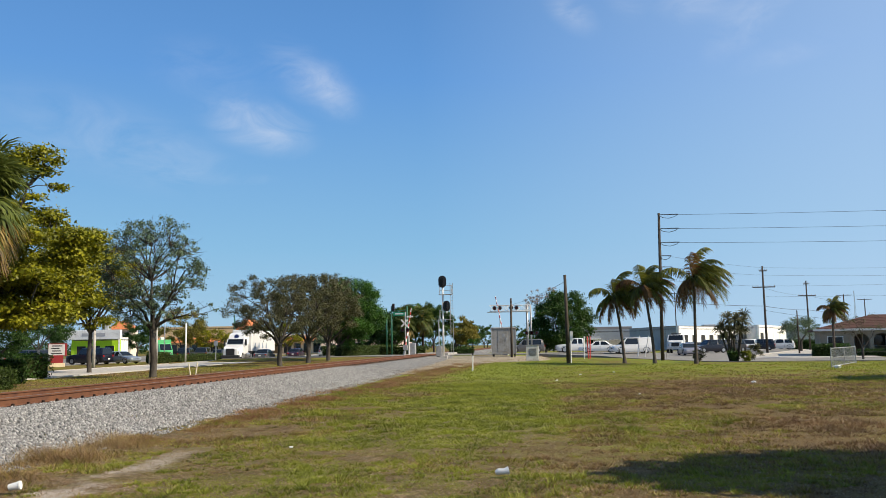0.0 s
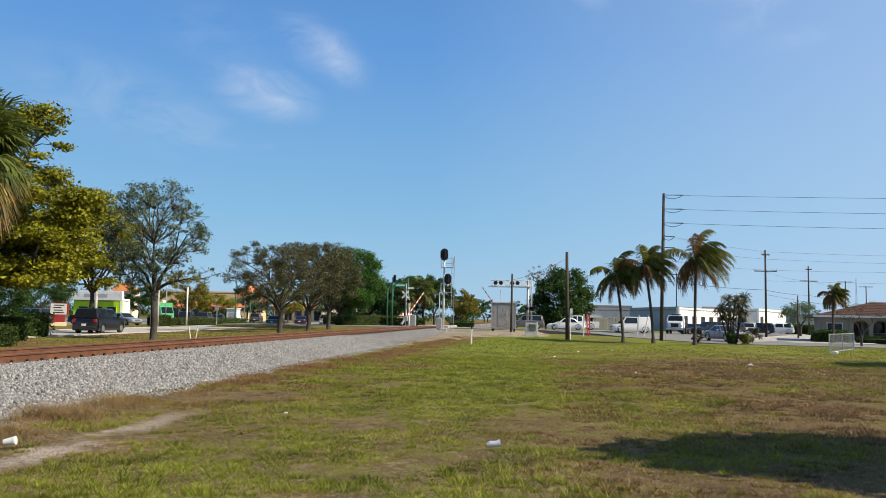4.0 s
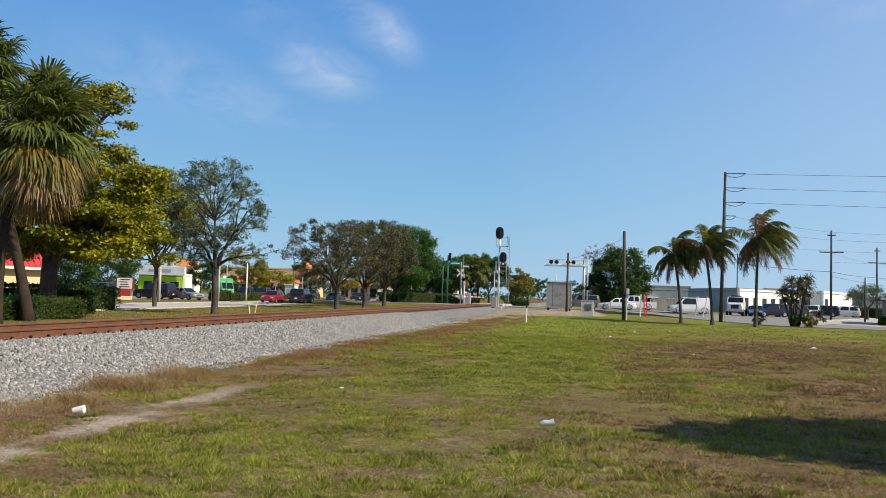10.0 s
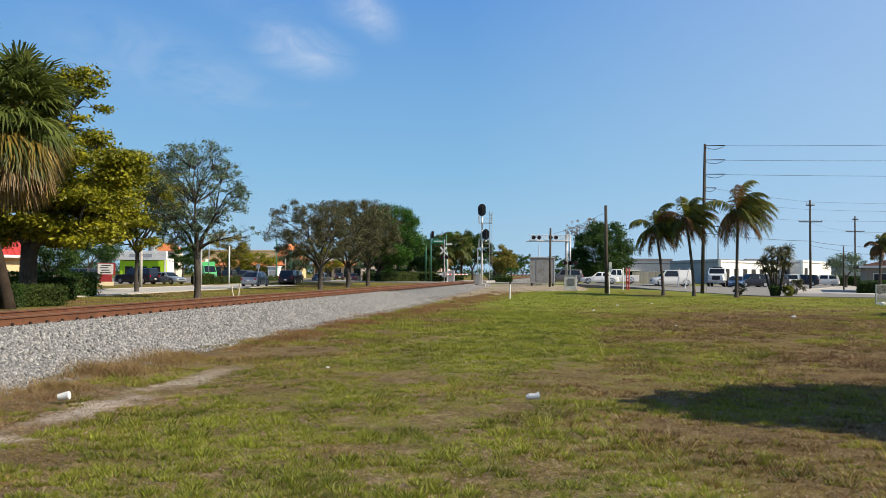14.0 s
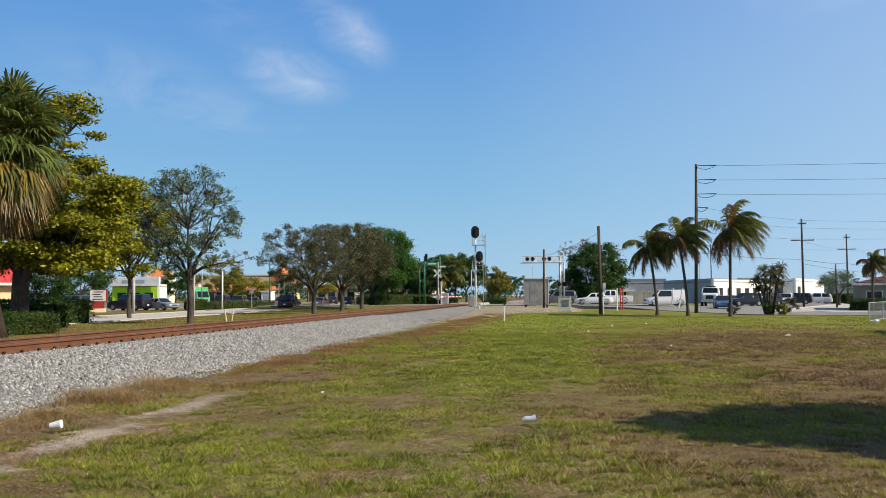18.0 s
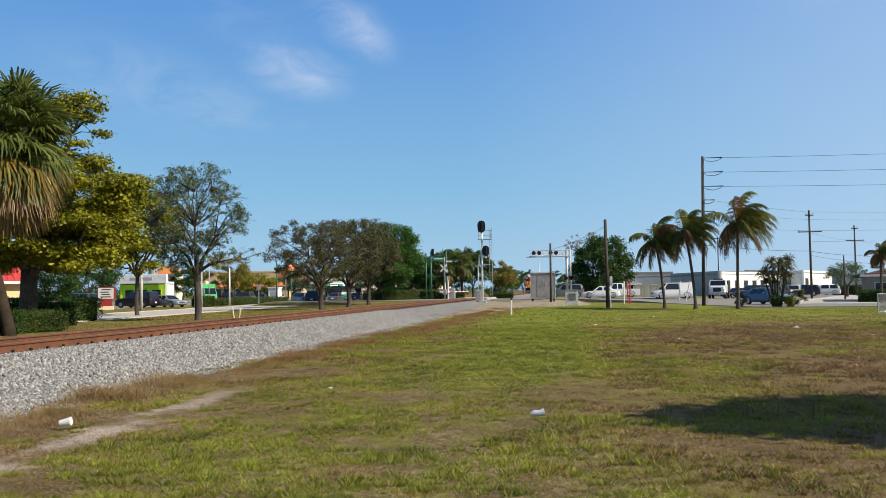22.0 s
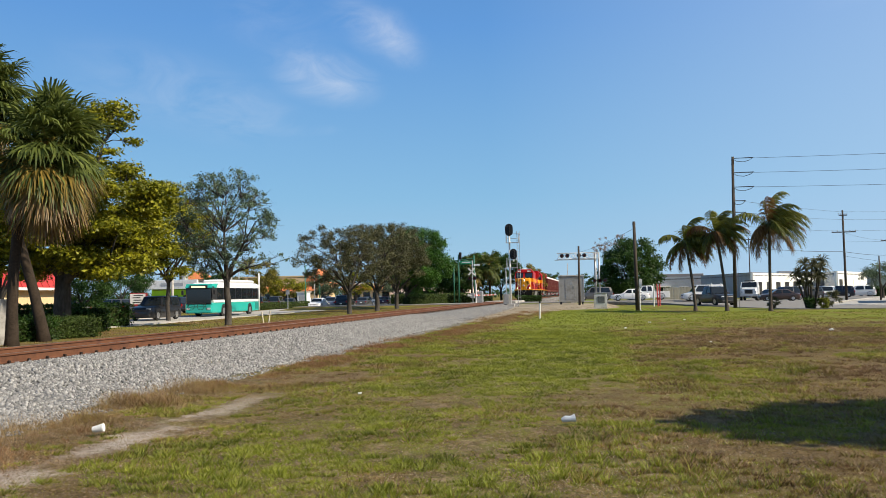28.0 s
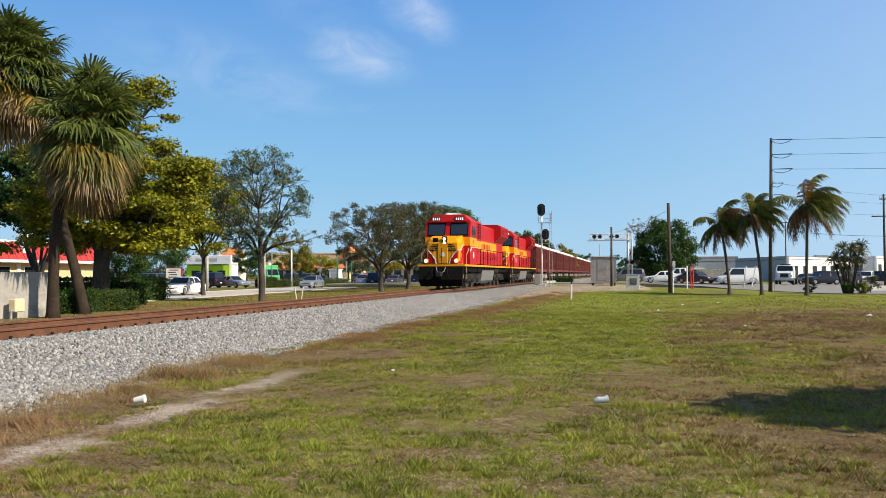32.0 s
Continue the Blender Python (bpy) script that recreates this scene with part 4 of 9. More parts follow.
def sabal(base, top, seed, label, crown=1.0, bow=1.0, leaves=150):
    rnd = random.Random(seed)
    t = thing("sabal_palm", base, label, "palm tree", "palms by the wall" if base[1] < 40 else "palms beyond the crossing")
    b, e = Vector((0, 0, -0.1)), Vector(top) - Vector(base)
    pts = [Vector((e.x * q ** bow, e.y * q, b.z + (e.z - b.z) * q)) for q in (0, 0.05, 0.2, 0.4, 0.6, 0.8, 1.0)]
    part("trunk", Mesh().tube(pts, [0.3, 0.24, 0.2, 0.19, 0.19, 0.2, 0.24], 12), boot_bark, t, "rough dark brown trunk", smooth=True)
    green, gold, dry, stem = Strips(), Strips(), Strips(), Strips()
    wind = Vector((0.16, 0.03, 0))
    down = Vector((0, 0, -1))
    for i in range(leaves):
        # young leaves stand up in the middle, old ones hang below
        q = i / (leaves - 1)
        az = i * 2.399 + rnd.uniform(-0.3, 0.3)
        el = 1.45 - 2.3 * q ** 0.8 + rnd.uniform(-0.45, 0.45)
        d = (Vector((math.cos(az) * math.cos(el), math.sin(az) * math.cos(el), math.sin(el))) + wind).normalized()
        reach = crown * rnd.uniform(0.5, 1.1) * (1 - 0.4 * q)
        start = e + Vector((0, 0, 0.45 - 0.9 * q))
        tip = start + d * reach + down * (0.1 + 0.25 * q) * reach
        pick = q * (1.0 if base[1] < 40 else 0.62) + rnd.uniform(-0.28, 0.22)
        out = green if pick < 0.6 else gold if pick < 0.76 else dry
        stem.add([start, start.lerp(tip, 0.5) + Vector((0, 0, 0.1)), tip], [0.025, 0.018, 0.012], d.orthogonal().normalized())
        sag = 0.8 * q + rnd.uniform(-0.25, 0.4)
        fan(out, tip, (d + wind * 0.5 + down * sag).normalized(), crown * rnd.uniform(0.55, 0.85) * (1 - 0.15 * q), rnd, 30, rnd.uniform(0.12, 0.3) + 0.25 * q)
    for _ in range(leaves // 4):
        a, q = rnd.uniform(0, 6.28), rnd.random()
        start = e + Vector((0, 0, -0.5))
        tip = start + Vector((0.75 * math.cos(a), 0.75 * math.sin(a), 0)) * crown * 0.6 * rnd.uniform(0.5, 1.0) * (1 - 0.5 * q) + down * (0.3 + 1.1 * q)
        stem.add([start, start.lerp(tip, 0.5), tip], [0.025, 0.018, 0.012], Vector((1, 0, 0)))
        fan((dry if rnd.random() < 0.7 else gold) if base[1] < 40 or rnd.random() < 0.3 else green, tip, Vector((0.3 * math.cos(a), 0.3 * math.sin(a), -1)).normalized(), crown * rnd.uniform(0.34, 0.52), rnd, 18, 0.2)
    part("fan_crown", green.data("fans", sabal_leaf), None, t, "dark green fan leaves")
    part("yellow_fan_ring", gold.data("gold_fans", sabal_gold), None, t, "yellowing lower fan leaves")
    part("dead_skirt", dry.data("dead_fans", sabal_dry), None, t, "straw-brown dead fan leaves")
    part("stem_whorl", stem.data("leaf_stems", sabal_gold), None, t)
    return t


sabal((-21.35, 26.6, 0), (-19.95, 26.6, 6.8), 31, "sabal palm with green and brown fan leaves by the wall", 1.85, 4.0)
sabal((-22.25, 29.6, 0), (-25.8, 29.6, 10.1), 32, "leaning sabal palm with dead brown fans by the hedge", 1.9, 1.25)
sabal((-20.3, 133.0, 0), (-20.2, 133.0, 5.6), 33, "sabal palm beyond the crossing", 1.9, 1.0, 50)
sabal((-17.4, 134.0, 0), (-17.3, 134.0, 6.2), 34, "sabal palm beyond the crossing", 1.9, 1.0, 50)
# added dark foliage, stands in for the black shade left of the large tree
tree("shade_tree", -35.5, 43.0, 1.6, (0.3, 0, 7.0), (4.4, 3.0, 2.7), 110, 0.9, 26000, 0.26, deep_leaf, 0.2, 43, "dark leafy tree added as shade behind the palms")

tree("shade_tree", 12.4, 8.5, 2.4, (0, 0, 5.6), (2.9, 1.5, 1.7), 80, 0.85, 32000, 0.36, deep_leaf, 0.25, 41, "broad green tree that shades the lawn")
tree("shade_tree", 24.5, 32.0, 2.4, (0, 0, 5.6), (4.2, 4.6, 2.2), 70, 1.0, 20000, 0.3, deep_leaf, 0.28, 42, "broad green tree that shades the far lawn")
# ---- train ----
loco_red = paint("loco_red", (0.4, 0.008, 0.01), 0.5, 0, 0.03, 0.0, 0.2)
loco_yellow = paint("loco_yellow", (0.72, 0.29, 0.004), 0.5, 0, 0.05, 0.0, 0.2)
loco_black = mat("loco_black", (0.003, 0.003, 0.003), (0.008, 0.0075, 0.007), 6, 0.85, 0, 0.1, 0.002)
soot_grey = mat("bogie_grey", (0.008, 0.008, 0.008), (0.03, 0.028, 0.026), 6, 0.85, 0, 0.2, 0.003, grime=(0.05, 0.04, 0.03))
tank_grey = mat("tank_silver", (0.14, 0.14, 0.14), (0.24, 0.24, 0.235), 3, 0.5, 0.2, 0.5, 0.002, grime=(0.2, 0.18, 0.16))
rail_cream = paint("rail_cream", (0.7, 0.5, 0.2), 0.4)
white_line = paint("white_line", (0.75, 0.74, 0.7), 0.4)
lamp_on = glow("lamp_on", (1.0, 0.84, 0.55), 2.2)
chrome = mat("bright_metal", (0.5, 0.5, 0.5), (0.7, 0.7, 0.7), 8, 0.25, 0.9)
wheel_steel = mat("wheel_steel", (0.1, 0.085, 0.075), (0.22, 0.19, 0.17), 8, 0.55, 0.7)


def bogie(parent, y0, axles, pitch, wheel_r, frame_mat, gauge=0.76, wide=1.12):
    n = axles
    b = Mesh()
    length = pitch * (n - 1)
    for s in (-1, 1):
        b.hull([[(s * wide - 0.06, y, z0), (s * wide + 0.06, y, z0), (s * wide + 0.06, y, z1), (s * wide - 0.06, y, z1)] for y, z0, z1 in ((y0 - length / 2 - 0.55, 0.62, 0.85), (y0 - length / 2 - 0.25, 0.42, 0.9), (y0, 0.5, 0.98), (y0 + length / 2 + 0.25, 0.42, 0.9), (y0 + length / 2 + 0.55, 0.62, 0.85))])
    b.box((0, y0, 0.8), (2.0, 0.5, 0.3), 0.03)
    fr = part("bogie_frame", b, frame_mat, parent)
    for i in range(n):
        y = y0 + (i - (n - 1) / 2) * pitch
        w = Mesh()
        for s in (-1, 1):
            w.disc((s * gauge, y, wheel_r), (1, 0, 0), wheel_r, 0.13, 22)
            w.disc((s * (gauge - 0.08), y, wheel_r), (1, 0, 0), wheel_r + 0.03, 0.03, 22)
        w.disc((0, y, wheel_r), (1, 0, 0), 0.1, gauge * 2, 10)
        part("wheelset", w, wheel_steel, fr)
        for s in (-1, 1):
            part("axle_box", Mesh().box((s * (wide + 0.07), y, wheel_r), (0.16, 0.3, 0.3), 0.04).disc((s * (wide + 0.16), y, wheel_r), (1, 0, 0), 0.11, 0.05, 12), frame_mat, fr)
    for s in (-1, 1):
        for i in range(n - 1):
            y = y0 + (i - (n - 2) / 2) * pitch
            sp = Mesh()
            for q in (-0.16, 0.16):
                sp.tube([(s * (wide + 0.05), y + q, 0.45), (s * (wide + 0.05), y + q, 0.85)], 0.09, 10)
            part("spring_nest", sp, frame_mat, fr)


def locomotive(label):
    t = thing("locomotive", (0, 0, 0), label, "locomotive", "locomotives of the freight train")
    W = 1.5
    # frame and walkway
    part("underframe", Mesh().span((-1.35, 0.5, 1.0), (1.35, 19.6, 1.38), 0.03), loco_black, t, "black underframe")
    part("walkway", Mesh().span((-W, 0.45, 1.38), (W, 19.7, 1.46), 0.01), loco_black, t)
    for s in (-1, 1):
        part("sill_stripe", Mesh().span((s * W - 0.012, 0.5, 1.34), (s * W + 0.012, 19.65, 1.45)), loco_yellow, t, "yellow stripe along the walkway edge")
    part("front_stripe", Mesh().span((-W, 0.425, 1.34), (W, 0.45, 1.45)), loco_yellow, t)
    # pilot, plough and coupler
    pl = Mesh().hull([[(-1.35, 0.5, 0.15), (1.35, 0.5, 0.15), (1.35, 0.75, 0.15), (-1.35, 0.75, 0.15)], [(-1.4, 0.2, 0.55), (1.4, 0.2, 0.55), (1.4, 0.7, 0.55), (-1.4, 0.7, 0.55)], [(-1.42, 0.42, 1.34), (1.42, 0.42, 1.34), (1.42, 0.72, 1.34), (-1.42, 0.72, 1.34)]])
    part("snow_plough", pl, loco_black, t, "black pilot plate and plough")
    cp = Mesh().box((0, 0.1, 0.86), (0.28, 0.7, 0.26), 0.04).box((0, -0.28, 0.86), (0.36, 0.22, 0.34), 0.06)
    part("coupler", cp, soot_grey, t, "knuckle coupler")
    for s in (-0.55, 0.45):
        part("air_hose", Mesh().tube([(s, 0.35, 1.15), (s, 0.1, 1.0), (s + 0.12, 0.02, 0.65), (s + 0.3, 0.06, 0.55)], 0.035, 7), loco_black, t)
    part("cable_loop", Mesh().tube([(-0.3, 0.36, 1.3), (-0.2, 0.22, 1.0), (0.05, 0.18, 0.92), (0.25, 0.24, 1.05), (0.3, 0.36, 1.28)], 0.03, 7), tank_grey, t)
    # nose: yellow, tapering, sloping top
    nose = Mesh().hull([
        [(-0.95, 0.95, 1.46), (0.95, 0.95, 1.46), (1.1, 1.15, 1.46), (1.1, 2.6, 1.46), (-1.1, 2.6, 1.46), (-1.1, 1.15, 1.46)],
        [(-0.95, 0.95, 2.75), (0.95, 0.95, 2.75), (1.1, 1.2, 2.75), (1.1, 2.6, 2.75), (-1.1, 2.6, 2.75), (-1.1, 1.2, 2.75)],
        [(-0.8, 1.2, 3.02), (0.8, 1.2, 3.02), (0.95, 1.4, 3.05), (1.0, 2.6, 3.28), (-1.0, 2.6, 3.28), (-0.95, 1.4, 3.05)]])
    part("nose", nose, loco_yellow, t, "yellow short hood with a sloping top")
    for s in (-1, 1):
        wing = Mesh().poly([(s * 1.108, 1.16, 1.5), (s * 1.108, 2.6, 1.5), (s * 1.108, 2.6, 2.62), (s * 1.108, 1.9, 2.6), (s * 1.108, 1.25, 2.3)])
        wing.poly([(s * 0.42, 0.944, 1.5), (s * 0.957, 0.944, 1.5), (s * 0.957, 0.944, 2.3), (s * 0.72, 0.944, 2.05), (s * 0.5, 0.944, 1.75)])
        wing.poly([(s * 0.957, 0.944, 1.5), (s * 1.108, 1.15, 1.5), (s * 1.108, 1.25, 2.3), (s * 0.957, 0.944, 2.3)])
        part("nose_wing", wing, loco_red, t, "red wing panel edged in white")
        part("white_edge", Mesh().tube([(s * 0.43, 0.938, 1.5), (s * 0.5, 0.938, 1.76), (s * 0.72, 0.938, 2.06), (s * 0.96, 0.935, 2.31), (s * 1.115, 1.24, 2.31), (s * 1.115, 1.9, 2.62), (s * 1.115, 2.6, 2.66)], 0.024, 5), white_line, t)
    part("nose_door", Mesh().box((0.0, 0.93, 2.1), (0.62, 0.04, 1.2), 0.02), loco_yellow, t, "yellow door in the nose")
    part("door_gasket", Mesh().span((-0.34, 0.935, 1.47), (-0.31, 0.948, 2.72)).span((0.31, 0.935, 1.47), (0.34, 0.948, 2.72)), loco_black, t)
    for i in range(4):
        part("nose_stripe", Mesh().span((-1.0 + 0.1 * i, 0.925, 2.28 + 0.11 * i), (-0.36, 0.945, 2.33 + 0.11 * i)), loco_black, t, "black pinstripe")
        part("nose_stripe", Mesh().span((0.36, 0.925, 2.28 + 0.11 * i), (1.0 - 0.1 * i, 0.945, 2.33 + 0.11 * i)), loco_black, t, "black pinstripe")
    part("nose_emblem", Mesh().disc((0, 0.9, 2.05), (0, 1, 0), 0.14, 0.02, 18), white_line, t, "small round pale emblem")
    part("nose_plate", Mesh().box((-0.5, 1.02, 2.9), (0.36, 0.1, 0.3), 0.05), loco_black, t)
    hl = part("headlight_housing", Mesh().box((0.1, 1.04, 2.86), (0.34, 0.2, 0.58), 0.05), loco_black, t)
    for z in (2.74, 2.98):
        part("headlight", Mesh().disc((0.1, 0.93, z), (0, 1, 0), 0.09, 0.03, 16), lamp_on, hl, "lit white headlight")
    for s in (-1, 1):
        d = part("ditch_light_housing", Mesh().box((s * 0.98, 0.52, 1.66), (0.26, 0.2, 0.28), 0.05), loco_yellow, t)
        part("ditch_light", Mesh().disc((s * 0.98, 0.41, 1.66), (0, 1, 0), 0.1, 0.03, 16), lamp_on, d, "lit ditch light")
    # cab
    F, B = 2.35, 4.75
    cab = Mesh().hull([
        [(-W, F, 1.46), (W, F, 1.46), (W, B, 1.46), (-W, B, 1.46)],
        [(-W, F, 3.2), (W, F, 3.2), (W, B, 3.2), (-W, B, 3.2)],
        [(-W, F + 0.3, 4.1), (W, F + 0.3, 4.1), (W, B, 4.1), (-W, B, 4.1)],
        [(-1.05, F + 0.4, 4.55), (1.05, F + 0.4, 4.55), (1.05, B, 4.55), (-1.05, B, 4.55)]])
    part("cab", cab, loco_red, t, "red wide cab")
    part("cab_front_panel", Mesh().hull([[(-W - 0.006, F - 0.012, 2.62), (W + 0.006, F - 0.012, 2.62), (W + 0.006, F + 0.01, 2.62), (-W - 0.006, F + 0.01, 2.62)], [(-W - 0.006, F - 0.012, 3.15), (W + 0.006, F - 0.012, 3.15), (W + 0.006, F + 0.01, 3.15), (-W - 0.006, F + 0.01, 3.15)]]), loco_yellow, t, "yellow panel under the windscreens")
    part("brow", Mesh().hull([[(-1.3, F + 0.14, 4.12), (1.3, F + 0.14, 4.12), (1.3, F + 0.5, 4.12), (-1.3, F + 0.5, 4.12)], [(-1.0, F + 0.3, 4.55), (1.0, F + 0.3, 4.55), (1.0, F + 0.6, 4.58), (-1.0, F + 0.6, 4.58)]]), loco_red, t)
    for s in (-1, 1):
        x0, x1 = s * 0.16, s * 1.36
        wf = part("windscreen_frame", Mesh().hull([[(min(x0, x1), F + 0.03 + 0.333 * (z - 3.2), z), (max(x0, x1), F + 0.03 + 0.333 * (z - 3.2), z), (max(x0, x1), F - 0.02 + 0.333 * (z - 3.2), z), (min(x0, x1), F - 0.02 + 0.333 * (z - 3.2), z)] for z in (3.22, 4.04)]), loco_black, t)
        ws = Mesh().poly([(x0 + s * 0.06, F - 0.03 + 0.02, 3.3), (x1 - s * 0.06, F - 0.03 + 0.02, 3.3), (x1 - s * 0.06, F + 0.22, 3.97), (x0 + s * 0.06, F + 0.22, 3.97)])
        part("windscreen", ws, glass("loco_glass", (0.02, 0.03, 0.045)), wf, "dark windscreen")
        nb = part("number_board", Mesh().box((s * 0.78, F + 0.2, 4.28), (0.62, 0.1, 0.24), 0.02), loco_black, t)
        for i in range(4):
            part("number_bar", Mesh().box((s * 0.78 - 0.21 + 0.14 * i, F + 0.14, 4.28), (0.08, 0.012, 0.16)), glow("number_lit", (0.85, 0.82, 0.75), 0.35), nb)
        part("side_window", Mesh().span((s * W - 0.01, F + 0.75, 3.2), (s * W + 0.012, F + 1.25, 3.85), 0.01), glass("loco_glass"), t)
        part("side_window", Mesh().span((s * W - 0.01, F + 1.35, 3.2), (s * W + 0.012, F + 1.95, 3.85), 0.01), glass("loco_glass"), t)
        part("yellow_band", Mesh().span((s * W - 0.008, F + 0.02, 2.6), (s * W + 0.008, B - 0.02, 3.12)), loco_yellow, t, "yellow band along the side")
        part("white_edge", Mesh().tube([(s * (W + 0.012), F, 2.25), (s * (W + 0.012), F + 0.5, 2.52), (s * (W + 0.012), B, 2.58)], 0.02, 5), white_line, t)
        part("emblem", Mesh().disc((s * (W + 0.008), F + 1.2, 2.05), (1, 0, 0), 0.2, 0.012, 18), white_line, t, "pale oval emblem")
        for i in range(2):
            part("unit_number_bar", Mesh().box((s * (W + 0.008), F + 1.0 + 0.26 * i, 2.86), (0.01, 0.16, 0.26)), loco_red, t)
    # equipment cabinets behind the cab, with slats
    H = 0.95
    part("equipment_cabinet", Mesh().span((-1.25, B, 1.46), (1.25, B + 3.2, 4.35), 0.06), loco_red, t, "red equipment cabinet")
    for s in (-1, 1):
        for i in range(4):
            g = part("grille", Mesh().span((s * 1.25 - 0.012, B + 0.3 + 0.72 * i, 3.2), (s * 1.25 + 0.012, B + 0.78 + 0.72 * i, 4.2)), loco_black, t, "dark louvred grille")
            for j in range(5):
                part("slat", Mesh().box((s * 1.268, B + 0.54 + 0.72 * i, 3.32 + 0.19 * j), (0.02, 0.46, 0.05), 0.004), loco_red, g)
        part("yellow_band", Mesh().span((s * 1.25 - 0.008, B, 2.55), (s * 1.25 + 0.008, B + 3.2, 3.05)), loco_yellow, t, "yellow band along the side")
    # long hood
    y0, y1 = B + 3.2, 19.3
    part("long_hood", Mesh().span((-H, y0, 1.46), (H, y1, 4.3), 0.08), loco_red, t, "red long hood")
    for s in (-1, 1):
        part("yellow_band", Mesh().span((s * H - 0.008, y0, 2.45), (s * H + 0.008, y1 - 3.4, 3.15)), loco_yellow, t, "yellow band along the side")
        for i in range(8):
            d = part("hood_door", Mesh().box((s * (H + 0.012), y0 + 0.7 + 1.0 * i, 1.98), (0.02, 0.84, 0.9), 0.008), loco_red, t)
            part("door_latch", Mesh().box((s * (H + 0.03), y0 + 1.02 + 1.0 * i, 1.98), (0.02, 0.05, 0.12)), loco_black, d)
        for i in range(7):
            part("letter_bar", Mesh().box((s * (H + 0.014), y0 + 0.9 + 0.62 * i, 2.8), (0.012, 0.4, 0.34)), loco_red, t)
    # radiators overhang the rear
    rad = Mesh().hull([[(-x, y1 - 4.4, z), (x, y1 - 4.4, z), (x, y1 - 0.2, z), (-x, y1 - 0.2, z)] for x, z in ((1.0, 3.3), (1.5, 3.75), (1.5, 4.45), (1.2, 4.62))])
    part("radiator", rad, loco_red, t, "red overhanging radiator wing")
    for s in (-1, 1):
        g = part("radiator_grille", Mesh().span((s * 1.5 - 0.01, y1 - 4.2, 3.82), (s * 1.5 + 0.012, y1 - 0.4, 4.38)), loco_red, t)
        for i in range(9):
            part("slat", Mesh().box((s * 1.516, y1 - 4.0 + 0.43 * i, 4.1), (0.02, 0.05, 0.52)), loco_black, g)
    part("dynamic_brake_hatch", Mesh().span((-0.8, y0 + 0.4, 4.3), (0.8, y0 + 2.4, 4.5), 0.05), loco_red, t)
    part("exhaust_stack", Mesh().span((-0.3, y0 + 3.6, 4.3), (0.3, y0 + 4.4, 4.55), 0.04), loco_black, t)
    part("horn", Mesh().tube([(0.5, F + 1.3, 4.55), (0.5, F + 1.3, 4.68)], 0.03, 6).tube([(0.5, F + 1.0, 4.72), (0.5, F + 1.5, 4.72)], [0.08, 0.03], 8), chrome, t)
    part("antenna_dome", Mesh().ball((-0.2, F + 1.4, 4.6), 0.22, (1, 1, 0.5), 10), white_line, t, "white antenna dome")
    part("cab_air_unit", Mesh().box((0.0, F + 1.9, 4.63), (1.0, 0.7, 0.2), 0.05), white_line, t)
    # handrails
    for s in (-1, 1):
        rails = Mesh()
        rails.tube([(s * 1.44, B + 0.1, 2.5), (s * 1.44, y1 - 0.2, 2.5)], 0.022, 6)
        part("handrail", rails, loco_black, t)
        for i in range(11):
            y = B + 0.3 + i * (y1 - B - 0.6) / 10
            part("stanchion", Mesh().tube([(s * 1.44, y, 1.46), (s * 1.44, y, 2.5)], 0.022, 6), loco_black, t)
        part("front_handrail", Mesh().tube([(s * 0.4, 0.5, 1.46), (s * 0.42, 0.5, 2.4), (s * 0.9, 0.5, 2.42), (s * 1.3, 0.52, 2.1), (s * 1.42, 0.62, 0.6)], 0.012, 6), rail_cream, t, "white corner handrail")
        part("front_handrail", Mesh().tube([(s * 1.46, 1.35, 0.6), (s * 1.46, 1.35, 2.0), (s * 1.46, 2.2, 2.45)], 0.015, 6), rail_cream, t, "white corner handrail")
        for j, z in enumerate((0.42, 0.74, 1.06)):
            part("step", Mesh().span((s * 1.1, 0.7, z), (s * 1.48, 1.3, z + 0.04), 0.008), loco_black, t)
            part("step", Mesh().span((s * 1.1, 18.9, z), (s * 1.48, 19.5, z + 0.04), 0.008), loco_black, t)
        part("step_panel", Mesh().span((s * 1.12 - 0.02, 0.62, 0.4), (s * 1.12 + 0.02, 1.36, 1.38)), loco_black, t)
    for i in range(3):
        part("nose_grab", Mesh().tube([(-0.62 + 0.62 * i, 0.62, 1.46), (-0.62 + 0.62 * i, 0.6, 2.45)], 0.022, 6), loco_black, t)
    # fuel tank, air tanks
    part("fuel_tank", Mesh().hull([[(-1.25, y, 0.42), (-1.05, y, 0.28), (1.05, y, 0.28), (1.25, y, 0.42), (1.38, y, 1.12), (-1.38, y, 1.12)] for y in (7.6, 12.4)]), tank_grey, t, "dusty silver-grey fuel tank")
    for s in (-1, 1):
        part("air_tank", Mesh().tube([(s * 1.2, 12.7, 1.1), (s * 1.2, 14.2, 1.1)], 0.2, 12), soot_grey, t)
        part("battery_box", Mesh().span((s * 1.2, 5.6, 1.0), (s * 1.4, 7.4, 1.36), 0.02), loco_black, t)
    # the long hood reaches further back, and all stands a little taller over the frame
    for ob in t.children_recursive:
        for v in ob.data.vertices:
            v.co.y += 0.6 * min(1.0, max(0.0, (v.co.y - 8.0) / 7.0))
            v.co.z *= 1.065
    bogie(t, 4.6, 3, 1.85, 0.53, soot_grey)
    bogie(t, 16.2, 3, 1.85, 0.53, soot_grey)
    return t


